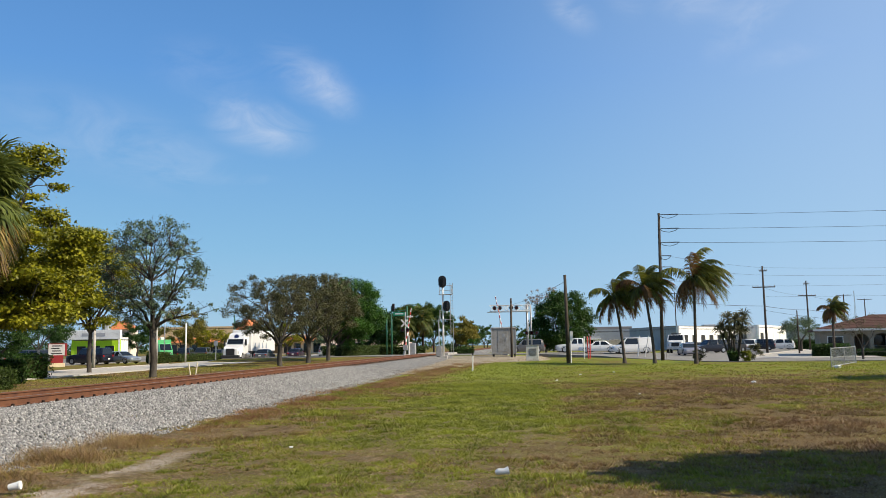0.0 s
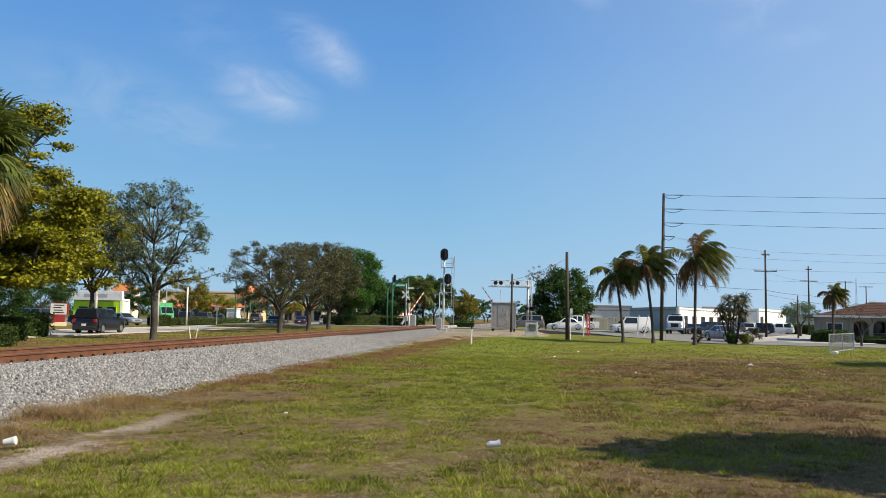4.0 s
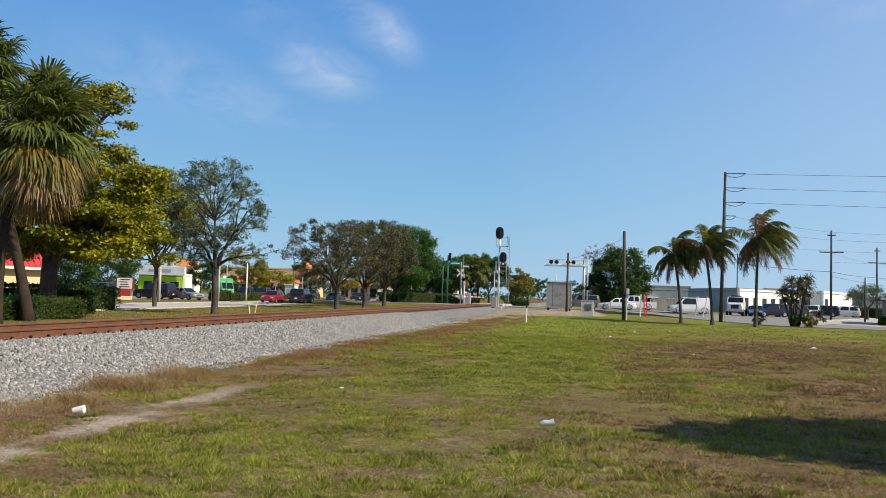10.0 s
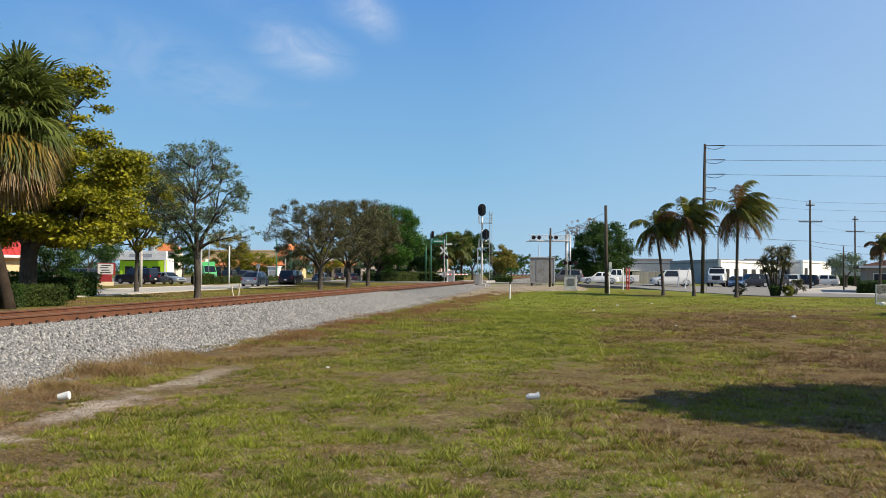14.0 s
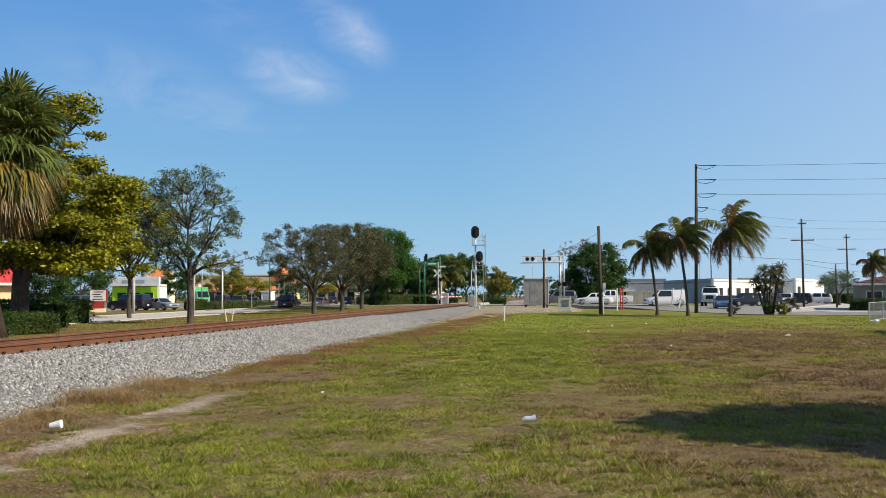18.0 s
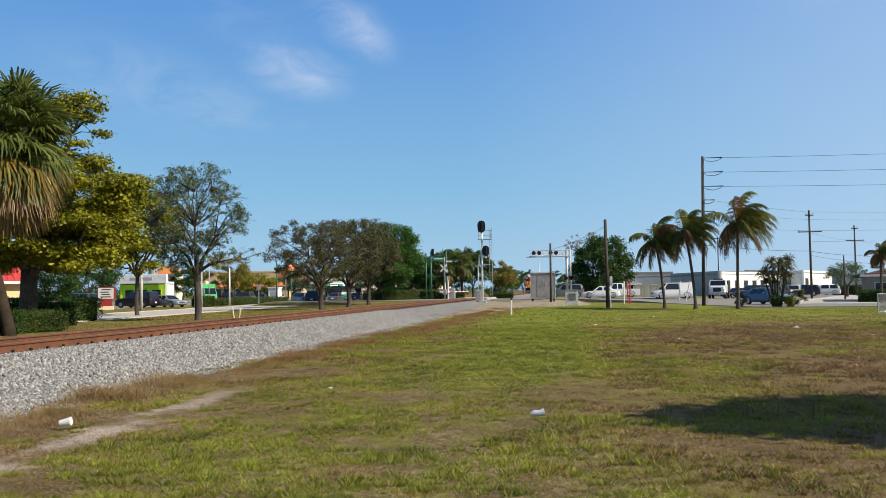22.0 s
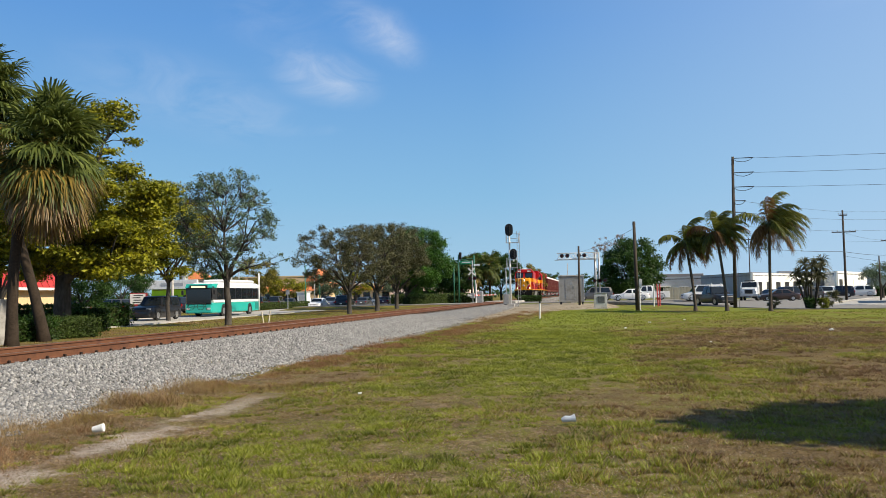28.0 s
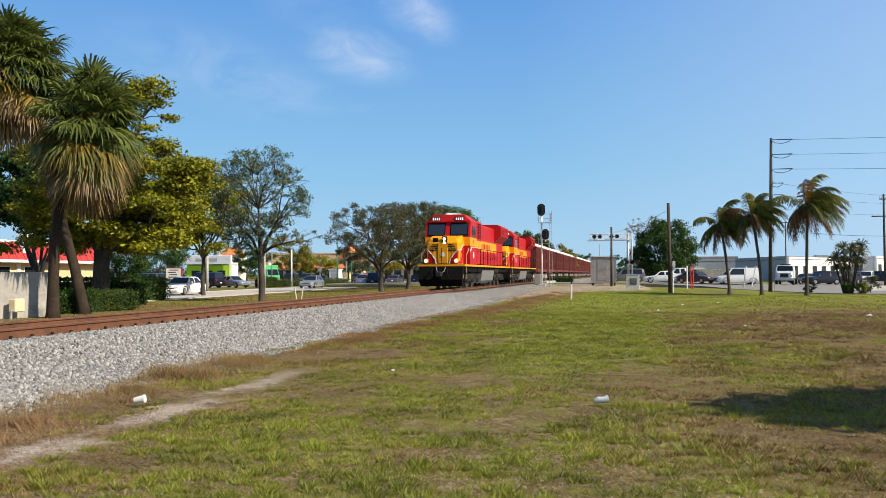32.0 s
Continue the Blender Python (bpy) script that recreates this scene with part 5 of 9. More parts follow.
hop_red = mat("hopper_red", (0.085, 0.014, 0.012), (0.17, 0.032, 0.026), 2.5, 0.65, 0, 0.35, 0.002, grime=(0.12, 0.07, 0.055))
hop_pale = mat("hopper_bogie", (0.25, 0.235, 0.22), (0.42, 0.4, 0.37), 6, 0.8, 0.1, 0.3, 0.003)
rock = mat("white_rock", (0.6, 0.57, 0.52), (0.85, 0.82, 0.77), 9, 0.95, 0, 0.2, 0.05)


def hopper():
    t = thing("hopper_wagon", (0, 0, 0), "dark red ribbed hopper wagon heaped with pale crushed rock", "railway wagon", "hopper wagons of the freight train")
    L = 12.3
    body = Mesh().hull([[(-1.46, 0.2, 3.95), (1.46, 0.2, 3.95), (1.46, 0.2, 1.5), (-1.46, 0.2, 1.5)], [(-1.46, L - 0.2, 3.95), (1.46, L - 0.2, 3.95), (1.46, L - 0.2, 1.5), (-1.46, L - 0.2, 1.5)]])
    part("body", body, hop_red, t, "dark red steel hopper body")
    part("top_chord", Mesh().span((-1.54, 0.1, 3.86), (-1.4, L - 0.1, 4.02), 0.02).span((1.4, 0.1, 3.86), (1.54, L - 0.1, 4.02), 0.02).span((-1.5, 0.1, 3.86), (1.5, 0.24, 4.02), 0.02).span((-1.5, L - 0.24, 3.86), (1.5, L - 0.1, 4.02), 0.02), hop_red, t)
    part("side_sill", Mesh().span((-1.5, 0.0, 1.15), (-1.34, L, 1.5), 0.02).span((1.34, 0.0, 1.15), (1.5, L, 1.5), 0.02), hop_red, t)
    rib = Mesh().box((0, 0, 0), (0.1, 0.12, 2.45), 0.02).data("rib", hop_red)
    for s in (-1, 1):
        for i in range(11):
            part("rib", rib, None, t, at=pose(s * 1.51, 0.55 + i * (L - 1.1) / 10, 2.68))
        for q in (0.5, L - 0.5):
            part("ladder", Mesh().tube([(s * 1.56, q - 0.2, 1.2), (s * 1.56, q - 0.2, 3.9)], 0.02, 5).tube([(s * 1.56, q + 0.2, 1.2), (s * 1.56, q + 0.2, 3.9)], 0.02, 5), hop_red, t)
    rr = random.Random(5)
    rings = []
    for i in range(13):
        y = 0.3 + i * (L - 0.6) / 12
        h = (0.6 if 0 < i < 12 else 0.05) * rr.uniform(0.8, 1.15)
        rings.append([(-1.4, y, 3.98), (-0.9, y, 4.0 + h * 0.75), (0, y, 4.02 + h), (0.9, y, 4.0 + h * 0.75), (1.4, y, 3.98)])
    part("load", Mesh().hull(rings, False), rock, t, "heap of pale crushed rock")
    chute = Mesh()
    for y in (3.2, 6.15, 9.1):
        chute.hull([[(-1.2, y - 1.2, 1.5), (1.2, y - 1.2, 1.5), (1.2, y + 1.2, 1.5), (-1.2, y + 1.2, 1.5)], [(-0.9, y - 0.4, 0.45), (0.9, y - 0.4, 0.45), (0.9, y + 0.4, 0.45), (-0.9, y + 0.4, 0.45)]])
    part("discharge_chute", chute, hop_red, t)
    part("coupler", Mesh().box((0, -0.1, 0.86), (0.25, 0.8, 0.25), 0.03).box((0, L + 0.1, 0.86), (0.25, 0.8, 0.25), 0.03), soot_grey, t)
    bogie(t, 1.7, 2, 1.75, 0.45, hop_pale, wide=1.0)
    bogie(t, L - 1.7, 2, 1.75, 0.45, hop_pale, wide=1.0)
    return t


CONSIST = [(-0.5, locomotive("red and yellow diesel locomotive with lit headlights leading the train"))]
CONSIST.append((20.4, copy_thing(CONSIST[0][1], pose(0, 0, 0))))
for ob in CONSIST[1][1].children_recursive:
    if ob.name.startswith(("headlight", "ditch_light")) and "housing" not in ob.name:
        ob.data = ob.data.copy()
        ob.data.materials[0] = chrome
        ob["label"] = "unlit lamp"
CONSIST[1][1]["label"] = "red and yellow diesel locomotive coupled behind the first"
CONSIST.append((41.2, hopper()))
for i in range(1, 17):
    CONSIST.append((41.2 + 12.95 * i, copy_thing(CONSIST[2][1], pose(0, 0, 0))))
for off, ob in CONSIST:
    ob.matrix_basis = pose(AXIS, 49.7 + off, RAIL)

# ---- crossing, signals, poles ----
galv = mat("galvanised", (0.3, 0.31, 0.315), (0.46, 0.47, 0.475), 8, 0.5, 0.5, 0.5, 0.001, grime=(0.26, 0.24, 0.21))
steel_box = mat("brushed_cabinet", (0.29, 0.28, 0.262), (0.41, 0.4, 0.375), 3, 0.5, 0.4, 0.5, 0.001, grime=(0.22, 0.2, 0.17))
black = mat("signal_black", (0.008, 0.008, 0.009), (0.022, 0.022, 0.024), 8, 0.5, 0, 0.4, 0.001)
pole_wood = mat("pole_wood", (0.035, 0.028, 0.022), (0.1, 0.082, 0.065), 8, 0.95, 0, 0.2, 0.006, stretch=(1, 1, 0.15))
green_steel = paint("green_steel", (0.02, 0.13, 0.075), 0.45)
white_paint = paint("white_paint", (0.72, 0.71, 0.68), 0.5)
red_paint = paint("red_paint", (0.5, 0.03, 0.02), 0.5)
sand_pad = mat("pale_gravel", (0.2, 0.16, 0.105), (0.4, 0.345, 0.265), 4, 0.95, 0, 0.2, 0.03, grime=(0.14, 0.125, 0.045))

pad = Mesh()
for y in np.arange(46, 99.1, 1.0):
    far_x = float(np.interp(y, [46, 56, 66, 74, 79, 84, 99], [-7.2, -5.6, -4.2, -2.6, 1.6, 2.4, 2.2])) + rnd.uniform(-0.5, 0.5)
    rise = float(np.interp(y, [46, 60, 80, 92, 99], [0.02, 0.05, 0.16, 0.28, 0.36]))
    pad.v += [(-9.9, y, -0.05), (-9.0, y, rise * 0.8), (-6.5 + 0.2 * (far_x + 6.5), y, rise * rnd.uniform(0.8, 1.1)), (far_x - 1.2, y, rise * rnd.uniform(0.5, 0.8)), (far_x - 0.4, y, 0.012), (far_x + 0.25, y, -0.03)]
for i in range(53):
    for j in range(5):
        pad.f.append((6 * i + j, 6 * i + j + 1, 6 * i + j + 7, 6 * i + j + 6))
solid("gravel_apron", pad, sand_pad, "pale sandy gravel apron beside the crossing", kind="structure")


ay = 48 + 48 * r.random(4500)
ax = -8.8 + (np.interp(ay, [46, 56, 66, 74, 79, 84, 99], [-7.2, -5.6, -4.2, -2.6, 1.6, 2.4, 2.2]) + 9.8) * r.random(4500)
keep = (field_noise(ax, ay, 0.5, 91) * 0.6 + field_noise(ax, ay, 1.6, 92) * 0.4 > 0.47) & ~((ay > 85) & (ax > -5) & (ax < -0.5))
ax, ay = ax[keep], ay[keep]
az = np.interp(ay, [46, 60, 80, 92, 99], [0.02, 0.05, 0.16, 0.28, 0.36]) * 0.6
blades("apron_grass", ax, ay, az, 0.12, 0.012, 0.8, GRASS[2][0], 93, "sparse dry grass on the gravel apron")


def signal_head(parent, x, z, size):
    back = Mesh()
    ring = [(size * 0.34 * math.cos(a), size * (0.18 * (1 if math.sin(a) > 0 else -1) + 0.34 * math.sin(a))) for a in (2 * math.pi * i / 20 for i in range(20))]
    back.hull([[(x + px, -0.26, z + pz) for px, pz in ring], [(x + px, -0.22, z + pz) for px, pz in ring]])
    h = part("signal_head", back, black, parent, "black oval signal backboard")
    part("lamp_case", Mesh().span((x - 0.16, -0.22, z - 0.42), (x + 0.16, 0.1, z + 0.42), 0.05), black, h)
    for dz in (-0.28, 0.0, 0.28):
        hood = Mesh().tube([(x, -0.26, z + dz), (x, -0.52, z + dz - 0.02)], [0.13, 0.12], 14, False)
        part("hood", hood, black, h)
        part("lens", Mesh().disc((x, -0.265, z + dz), (0, 1, 0), 0.11, 0.012, 14), mat("dark_lens", (0.03, 0.02, 0.02), (0.05, 0.03, 0.03), 9, 0.2), h)
    part("bracket", Mesh().box((x, -0.05, z - 0.62), (0.14, 0.2, 0.3), 0.02), white_paint, h, "pale mounting bracket")
    return h


sg = thing("railway_signal", (-8.9, 85.5, 0.2), "tall grey railway signal mast with two black heads", "signal")
part("mast", Mesh().tube([(0, 0, 0), (0, 0, 8.0)], [0.11, 0.09], 12), white_paint, sg, "pale painted mast", smooth=True)
part("foundation", Mesh().span((-0.4, -0.4, -0.15), (0.4, 0.4, 0.3), 0.03), concrete, sg)
part("relay_case", Mesh().span((-0.75, -0.3, 0.25), (-0.15, 0.3, 1.35), 0.03), steel_box, sg, "dark grey relay case at the mast foot")
part("case_leg", Mesh().span((-0.7, -0.2, -0.1), (-0.2, 0.2, 0.25)), black, sg)
for z, wide in ((6.75, 1.35), (4.1, 1.15)):
    pl = part("platform", Mesh().span((-0.35, -0.35, z), (wide - 0.35, 0.35, z + 0.05), 0.01), galv, sg, "steel grating platform")
    for x in (-0.33, wide - 0.37):
        for yy in (-0.33, 0.33):
            part("rail_post", Mesh().tube([(x, yy, z), (x, yy, z + 1.0)], 0.025, 6), galv, pl)
    for h in (0.5, 1.0):
        part("guard_rail", Mesh().tube([(-0.33, 0.33, z + h), (wide - 0.37, 0.33, z + h)], 0.02, 6).tube([(-0.33, -0.33, z + h), (-0.33, 0.33, z + h)], 0.02, 6).tube([(wide - 0.37, -0.33, z + h), (wide - 0.37, 0.33, z + h)], 0.02, 6), galv, pl)
for x in (0.85, 1.12):
    part("ladder_stile", Mesh().tube([(x - 0.05, 0.15, 0.0), (x - 0.05, 0.1, 7.6), (x - 0.05, -0.1, 8.0)], 0.025, 6), galv, sg)
for i in range(26):
    part("rung", Mesh().tube([(0.8, 0.14, 0.35 + 0.29 * i), (1.07, 0.14, 0.35 + 0.29 * i)], 0.013, 5), galv, sg)
signal_head(sg, 0.0, 8.15, 1.25)
signal_head(sg, 0.42, 5.55, 1.1)

cb = thing("signal_bungalow", (-2.7, 92.4, 0.28), "grey steel railway equipment bungalow on short legs", "equipment cabinet")
part("body", Mesh().span((-1.38, -1.0, 0.25), (1.38, 1.0, 3.1), 0.04), steel_box, cb, "brushed grey steel walls")
part("roof", Mesh().hull([[(-1.46, -1.08, 3.1), (1.46, -1.08, 3.1), (1.46, 1.08, 3.1), (-1.46, 1.08, 3.1)], [(-1.46, -1.08, 3.16), (1.46, -1.08, 3.16), (1.46, 1.08, 3.16), (-1.46, 1.08, 3.16)], [(-1.3, -0.9, 3.24), (1.3, -0.9, 3.24), (1.3, 0.9, 3.24), (-1.3, 0.9, 3.24)]]), steel_box, cb)
for x in (-1.2, 1.2):
    for y in (-0.85, 0.85):
        part("leg", Mesh().span((x - 0.08, y - 0.08, -0.1), (x + 0.08, y + 0.08, 0.26)), black, cb)
dr = part("door", Mesh().box((-0.1, -1.015, 1.7), (1.1, 0.03, 2.3), 0.01), steel_box, cb)
part("handle", Mesh().box((0.3, -1.05, 1.9), (0.05, 0.05, 0.3), 0.01), galv, dr, "bright steel handle")
part("vent", Mesh().box((0.0, -1.035, 2.35), (0.26, 0.03, 0.34), 0.01), galv, dr)
for x in (-1.36, 1.36):
    part("corner_trim", Mesh().box((x, -1.0, 1.68), (0.06, 0.06, 2.85), 0.01), galv, cb)
bx = thing("meter_box", (0.4, 78.2, 0), "pale grey utility box with a dark mesh panel", "utility box")
part("base", Mesh().span((-0.66, -0.42, -0.05), (0.66, 0.42, 0.1), 0.02), concrete, bx)
part("body", Mesh().span((-0.6, -0.36, 0.08), (0.6, 0.36, 1.45), 0.03), mat("pale_box", (0.45, 0.44, 0.42), (0.6, 0.59, 0.56), 5, 0.6, 0.1, 0.4, 0.001, grime=(0.32, 0.29, 0.25)), bx)
part("cap", Mesh().span((-0.64, -0.4, 1.45), (0.64, 0.4, 1.52), 0.02), galv, bx)
vp = part("vent_panel", Mesh().box((0.05, -0.372, 0.85), (0.66, 0.02, 0.66), 0.005), mat("mesh_dark", (0.09, 0.09, 0.09), (0.17, 0.165, 0.16), 30, 0.7), bx, "dark mesh vent panel")
for i in range(6):
    part("louvre", Mesh().box((0.05, -0.39, 0.6 + 0.1 * i), (0.62, 0.025, 0.03)), galv, vp)

# cantilever with flashing lamps over the street
ct = thing("cantilever_signal", (0.0, 100.2, 0.35), "white truss cantilever with black crossing lamps", "crossing signal")
part("mast", Mesh().tube([(0, 0, 0), (0, 0, 6.1)], [0.16, 0.14], 12).tube([(0.45, 0, 0), (0.45, 0, 6.1)], [0.1, 0.1], 10), galv, ct, "twin galvanised posts", smooth=True)
tr = Mesh()
for z in (5.35, 6.05):
    for y in (-0.25, 0.25):
        tr.tube([(0.4, y, z), (-4.6, y, z)], 0.04, 6)
arm = part("truss_arm", tr, white_paint, ct, "white painted truss arm")
for i in range(9):
    x0 = 0.4 - 0.55 * i
    part("truss_web", Mesh().tube([(x0, -0.25, 5.35 if i % 2 else 6.05), (x0 - 0.55, -0.25, 6.05 if i % 2 else 5.35)], 0.035, 5).tube([(x0, 0.25, 6.05 if i % 2 else 5.35), (x0 - 0.55, 0.25, 5.35 if i % 2 else 6.05)], 0.035, 5).tube([(x0, -0.25, 5.35), (x0, -0.25, 6.05)], 0.025, 5), white_paint, arm)
part("walk_board", Mesh().span((-4.9, -0.5, 5.2), (0.3, 0.3, 5.26)), galv, arm)


def lamps(parent, x, y, z):
    b = part("lamp_pair", Mesh().tube([(x - 0.36, y, z), (x + 0.36, y, z)], 0.03, 6), black, parent, "pair of black crossing lamps")
    for s in (-0.33, 0.33):
        part("lamp_disc", Mesh().disc((x + s, y - 0.08, z), (0, 1, 0), 0.25, 0.03, 18), black, b)
        part("lamp_lens", Mesh().disc((x + s, y - 0.12, z), (0, 1, 0), 0.12, 0.05, 14), mat("red_lens", (0.03, 0.004, 0.004), (0.05, 0.006, 0.006), 9, 0.25), b)


lamps(ct, -3.65, -0.35, 5.72)
lamps(ct, -1.6, -0.35, 5.72)
lamps(ct, 0.2, -0.3, 2.6)
lamps(ct, 0.8, -0.3, 2.6)
part("bell", Mesh().disc((0.2, -0.2, 6.35), (0, 1, 0), 0.14, 0.12, 14), galv, ct)


def stripes(parent, length):
    """A gate arm of red and white lengths along x, with small lamps."""
    m = Mesh().hull([[(0, -0.02, -0.09), (0, 0.02, -0.09), (0, 0.02, 0.09), (0, -0.02, 0.09)], [(length, -0.015, -0.04), (length, 0.015, -0.04), (length, 0.015, 0.04), (length, -0.015, 0.04)]])
    a = part("gate_arm", m, white_paint, parent, "red and white striped barrier arm")
    for i in range(int(length / 0.8)):
        x = 0.5 + 0.8 * i
        part("red_stripe", Mesh().box((x, 0, 0), (0.38, 0.046, 0.19 - 0.1 * x / length), 0.004), red_paint, a)
    part("counterweight", Mesh().span((-1.1, -0.12, -0.12), (-0.5, 0.12, 0.12), 0.02).span((-0.6, -0.04, -0.05), (0.1, 0.04, 0.05)), galv, a)
    for i in (0.35, 0.65, 0.97):
        part("arm_lamp", Mesh().box((length * i, 0, 0.11), (0.1, 0.08, 0.12), 0.02), red_paint, a)
    return a


def crossing_gate(x, y, z, length, label):
    t = thing("crossing_gate", (x, y, z), label, "crossing gate", "gates of the crossing")
    part("base", Mesh().span((-0.35, -0.35, -0.1), (0.35, 0.35, 0.18), 0.03), concrete, t)
    part("mast", Mesh().tube([(0, 0, 0), (0, 0, 5.6 if length < 6 else 3.2)], 0.07, 10), galv, t, smooth=True)
    part("gate_motor", Mesh().span((-0.28, -0.42, 0.75), (0.28, 0.05, 1.4), 0.04), galv, t, "grey gate mechanism box")
    return t, stripes(t, length)


gate_west, arm_west = crossing_gate(-15.6, 103.0, 0.35, 5.2, "crossing gate mast with crossbuck and striped arm")
gate_east, arm_east = crossing_gate(-2.6, 97.6, 0.3, 6.4, "crossing gate mast with striped arm behind the bungalow")
for s in (-1, 1):
    part("crossbuck_blade", Mesh().box((-0.1, -0.12, 4.15), (1.22, 0.03, 0.2), 0.005, Euler((0, radians(s * 48), 0)).to_matrix()), white_paint, gate_west, "white crossbuck blade")
lamps(gate_west, 0.0, -0.15, 3.3)
part("sign_arm", Mesh().box((0.6, -0.1, 5.0), (0.8, 0.04, 0.2), 0.01), white_paint, gate_west)
sc = thing("relay_cabinet", (-15.0, 104.6, 0.35), "small grey relay cabinet beside the gate", "equipment cabinet")
part("body", Mesh().span((-0.5, -0.4, 0.1), (0.5, 0.4, 1.6), 0.03), galv, sc)
part("plinth", Mesh().span((-0.55, -0.45, -0.3), (0.55, 0.45, 0.1)), concrete, sc)
part("door", Mesh().box((0, -0.41, 0.85), (0.8, 0.02, 1.3), 0.005), galv, sc)
part("white_tube", Mesh().tube([(-0.3, -0.6, -0.3), (-0.3, -0.6, 2.6)], 0.07, 8), white_paint, sc, "white marker tube")

# traffic lights on green poles
tl = thing("traffic_light", (-18.9, 112.0, 0.3), "dark green traffic light pole with a signal and street sign", "traffic light")
part("pole", Mesh().tube([(0, 0, 0), (0, 0, 6.9)], [0.14, 0.09], 10).tube([(-0.7, 0, 0), (-0.7, 0, 6.6)], [0.1, 0.08], 10).tube([(2.2, 0, 0), (2.2, 0, 6.8)], [0.12, 0.09], 10), green_steel, tl, smooth=True)
part("arm", Mesh().tube([(-1.2, 0, 6.0), (2.2, 0, 6.3)], 0.07, 8), green_steel, tl)
th = part("signal_case", Mesh().box((0.3, -0.2, 6.7), (0.36, 0.25, 1.0), 0.04), black, tl, "black three-lamp case")
for dz in (-0.3, 0, 0.3):
    part("lens", Mesh().disc((0.3, -0.34, 6.7 + dz), (0, 1, 0), 0.11, 0.03, 12), mat("dark_lens", (0.03, 0.02, 0.02), (0.05, 0.03, 0.03), 9, 0.2), th)
ss = part("street_sign", Mesh().box((1.1, -0.12, 5.75), (1.7, 0.03, 0.5), 0.01), paint("sign_green", (0.01, 0.25, 0.14), 0.4), tl, "green street name sign")
part("text_bar", Mesh().box((1.1, -0.145, 5.78), (1.2, 0.01, 0.16)), white_paint, ss)

# wooden poles
pl = thing("wooden_pole", (-1.77, 88.6, 0), "plain dark wooden pole in front of the bungalow", "pole")
part("shaft", Mesh().tube([(0, 0, -0.1), (0.05, 0, 6.6)], [0.14, 0.1], 10), pole_wood, pl, smooth=True)
pl = thing("wooden_pole", (3.32, 68.4, 0), "plain weathered wooden pole standing in the lawn", "pole")
part("shaft", Mesh().tube([(0, 0, -0.1), (-0.08, 0, 7.35)], [0.17, 0.12], 10), pole_wood, pl, smooth=True)
part("side_stub", Mesh().tube([(0.22, 0.05, -0.1), (0.22, 0.05, 2.5)], 0.05, 8), white_paint, pl, "white conduit post")
part("tag_plate", Mesh().box((0.3, -0.1, 2.25), (0.22, 0.02, 0.7), 0.005), white_paint, pl, "white plate")
mk = thing("marker_post", (-3.5, 50.8, 0), "short white line marker post with a dark cap", "marker post")
part("post", Mesh().tube([(0, 0, -0.05), (0.02, 0, 1.0)], 0.05, 8), white_paint, mk)
part("cap", Mesh().tube([(0.02, 0, 0.95), (0.02, 0, 1.12)], 0.055, 8), black, mk)

wire_mat = mat("wire_black", (0.02, 0.02, 0.02), (0.04, 0.04, 0.04), 5, 0.6)


def arm_pole(x, y, h, arms, label, r=0.15, lean=0.0):
    t = thing("utility_pole", (x, y, 0), label, "utility pole", "utility poles")
    part("shaft", Mesh().tube([(0, 0, -0.1), (lean, 0, h)], [r, r * 0.65], 10), pole_wood, t, smooth=True)
    for z, wide in arms:
        a = part("crossarm", Mesh().box((lean * z / h, -0.12, z), (wide, 0.1, 0.12), 0.01), pole_wood, t)
        for i in (-0.48, -0.25, 0.25, 0.48):
            part("insulator", Mesh().tube([(lean * z / h + wide * i, -0.12, z + 0.05), (lean * z / h + wide * i, -0.12, z + 0.22)], [0.03, 0.045], 7), galv, a)
    return t


up = arm_pole(11.7, 72.8, 13.05, (), "tall dark wooden utility pole with dead-end wires", 0.17, 0.25)
arm_pole(28.3, 100.0, 10.5, ((9.9, 0.9), (7.95, 2.6)), "wooden utility pole with a crossarm beyond the side street")
arm_pole(43.2, 130.0, 10.7, ((10.2, 0.9), (8.4, 2.6)), "wooden utility pole with a crossarm in the row")
arm_pole(63.6, 170.0, 10.6, ((10.4, 3.0),), "distant wooden utility pole with a crossarm")
arm_pole(75.5, 190.0, 10.6, ((10.4, 3.0),), "distant wooden utility pole with a crossarm")
arm_pole(29.5, 165.0, 11.5, ((11.2, 2.6),), "distant wooden utility pole behind the white building", 0.13)
arm_pole(31.0, 97.0, 5.0, (), "short grey post by the side street", 0.1)
lw = Mesh()
for i in range(9):
    s = 0.9 - 0.09 * i
    lw.tube([(-s / 2, 0, 2 * i), (0, 0, 2 * i + 1), (s / 2, 0, 2 * i)], 0.05, 4)
for s in (-1, 1):
    lw.tube([(0.45 * s, 0, 0), (0.05 * s, 0, 18)], 0.06, 4)
solid("radio_mast", lw, galv, "thin grey lattice radio mast far off", "mast", at=(112, 290, 0))


def wire(pts, sag, r, label):
    m = Mesh()
    for a, b in zip(pts, pts[1:]):
        a, b = Vector(a), Vector(b)
        m.tube([a.lerp(b, i / 12) - Vector((0, 0, sag * 4 * (i / 12) * (1 - i / 12))) for i in range(13)], r, 4, False)
    solid("overhead_wire", m, wire_mat, label, "cable", group="overhead wires")


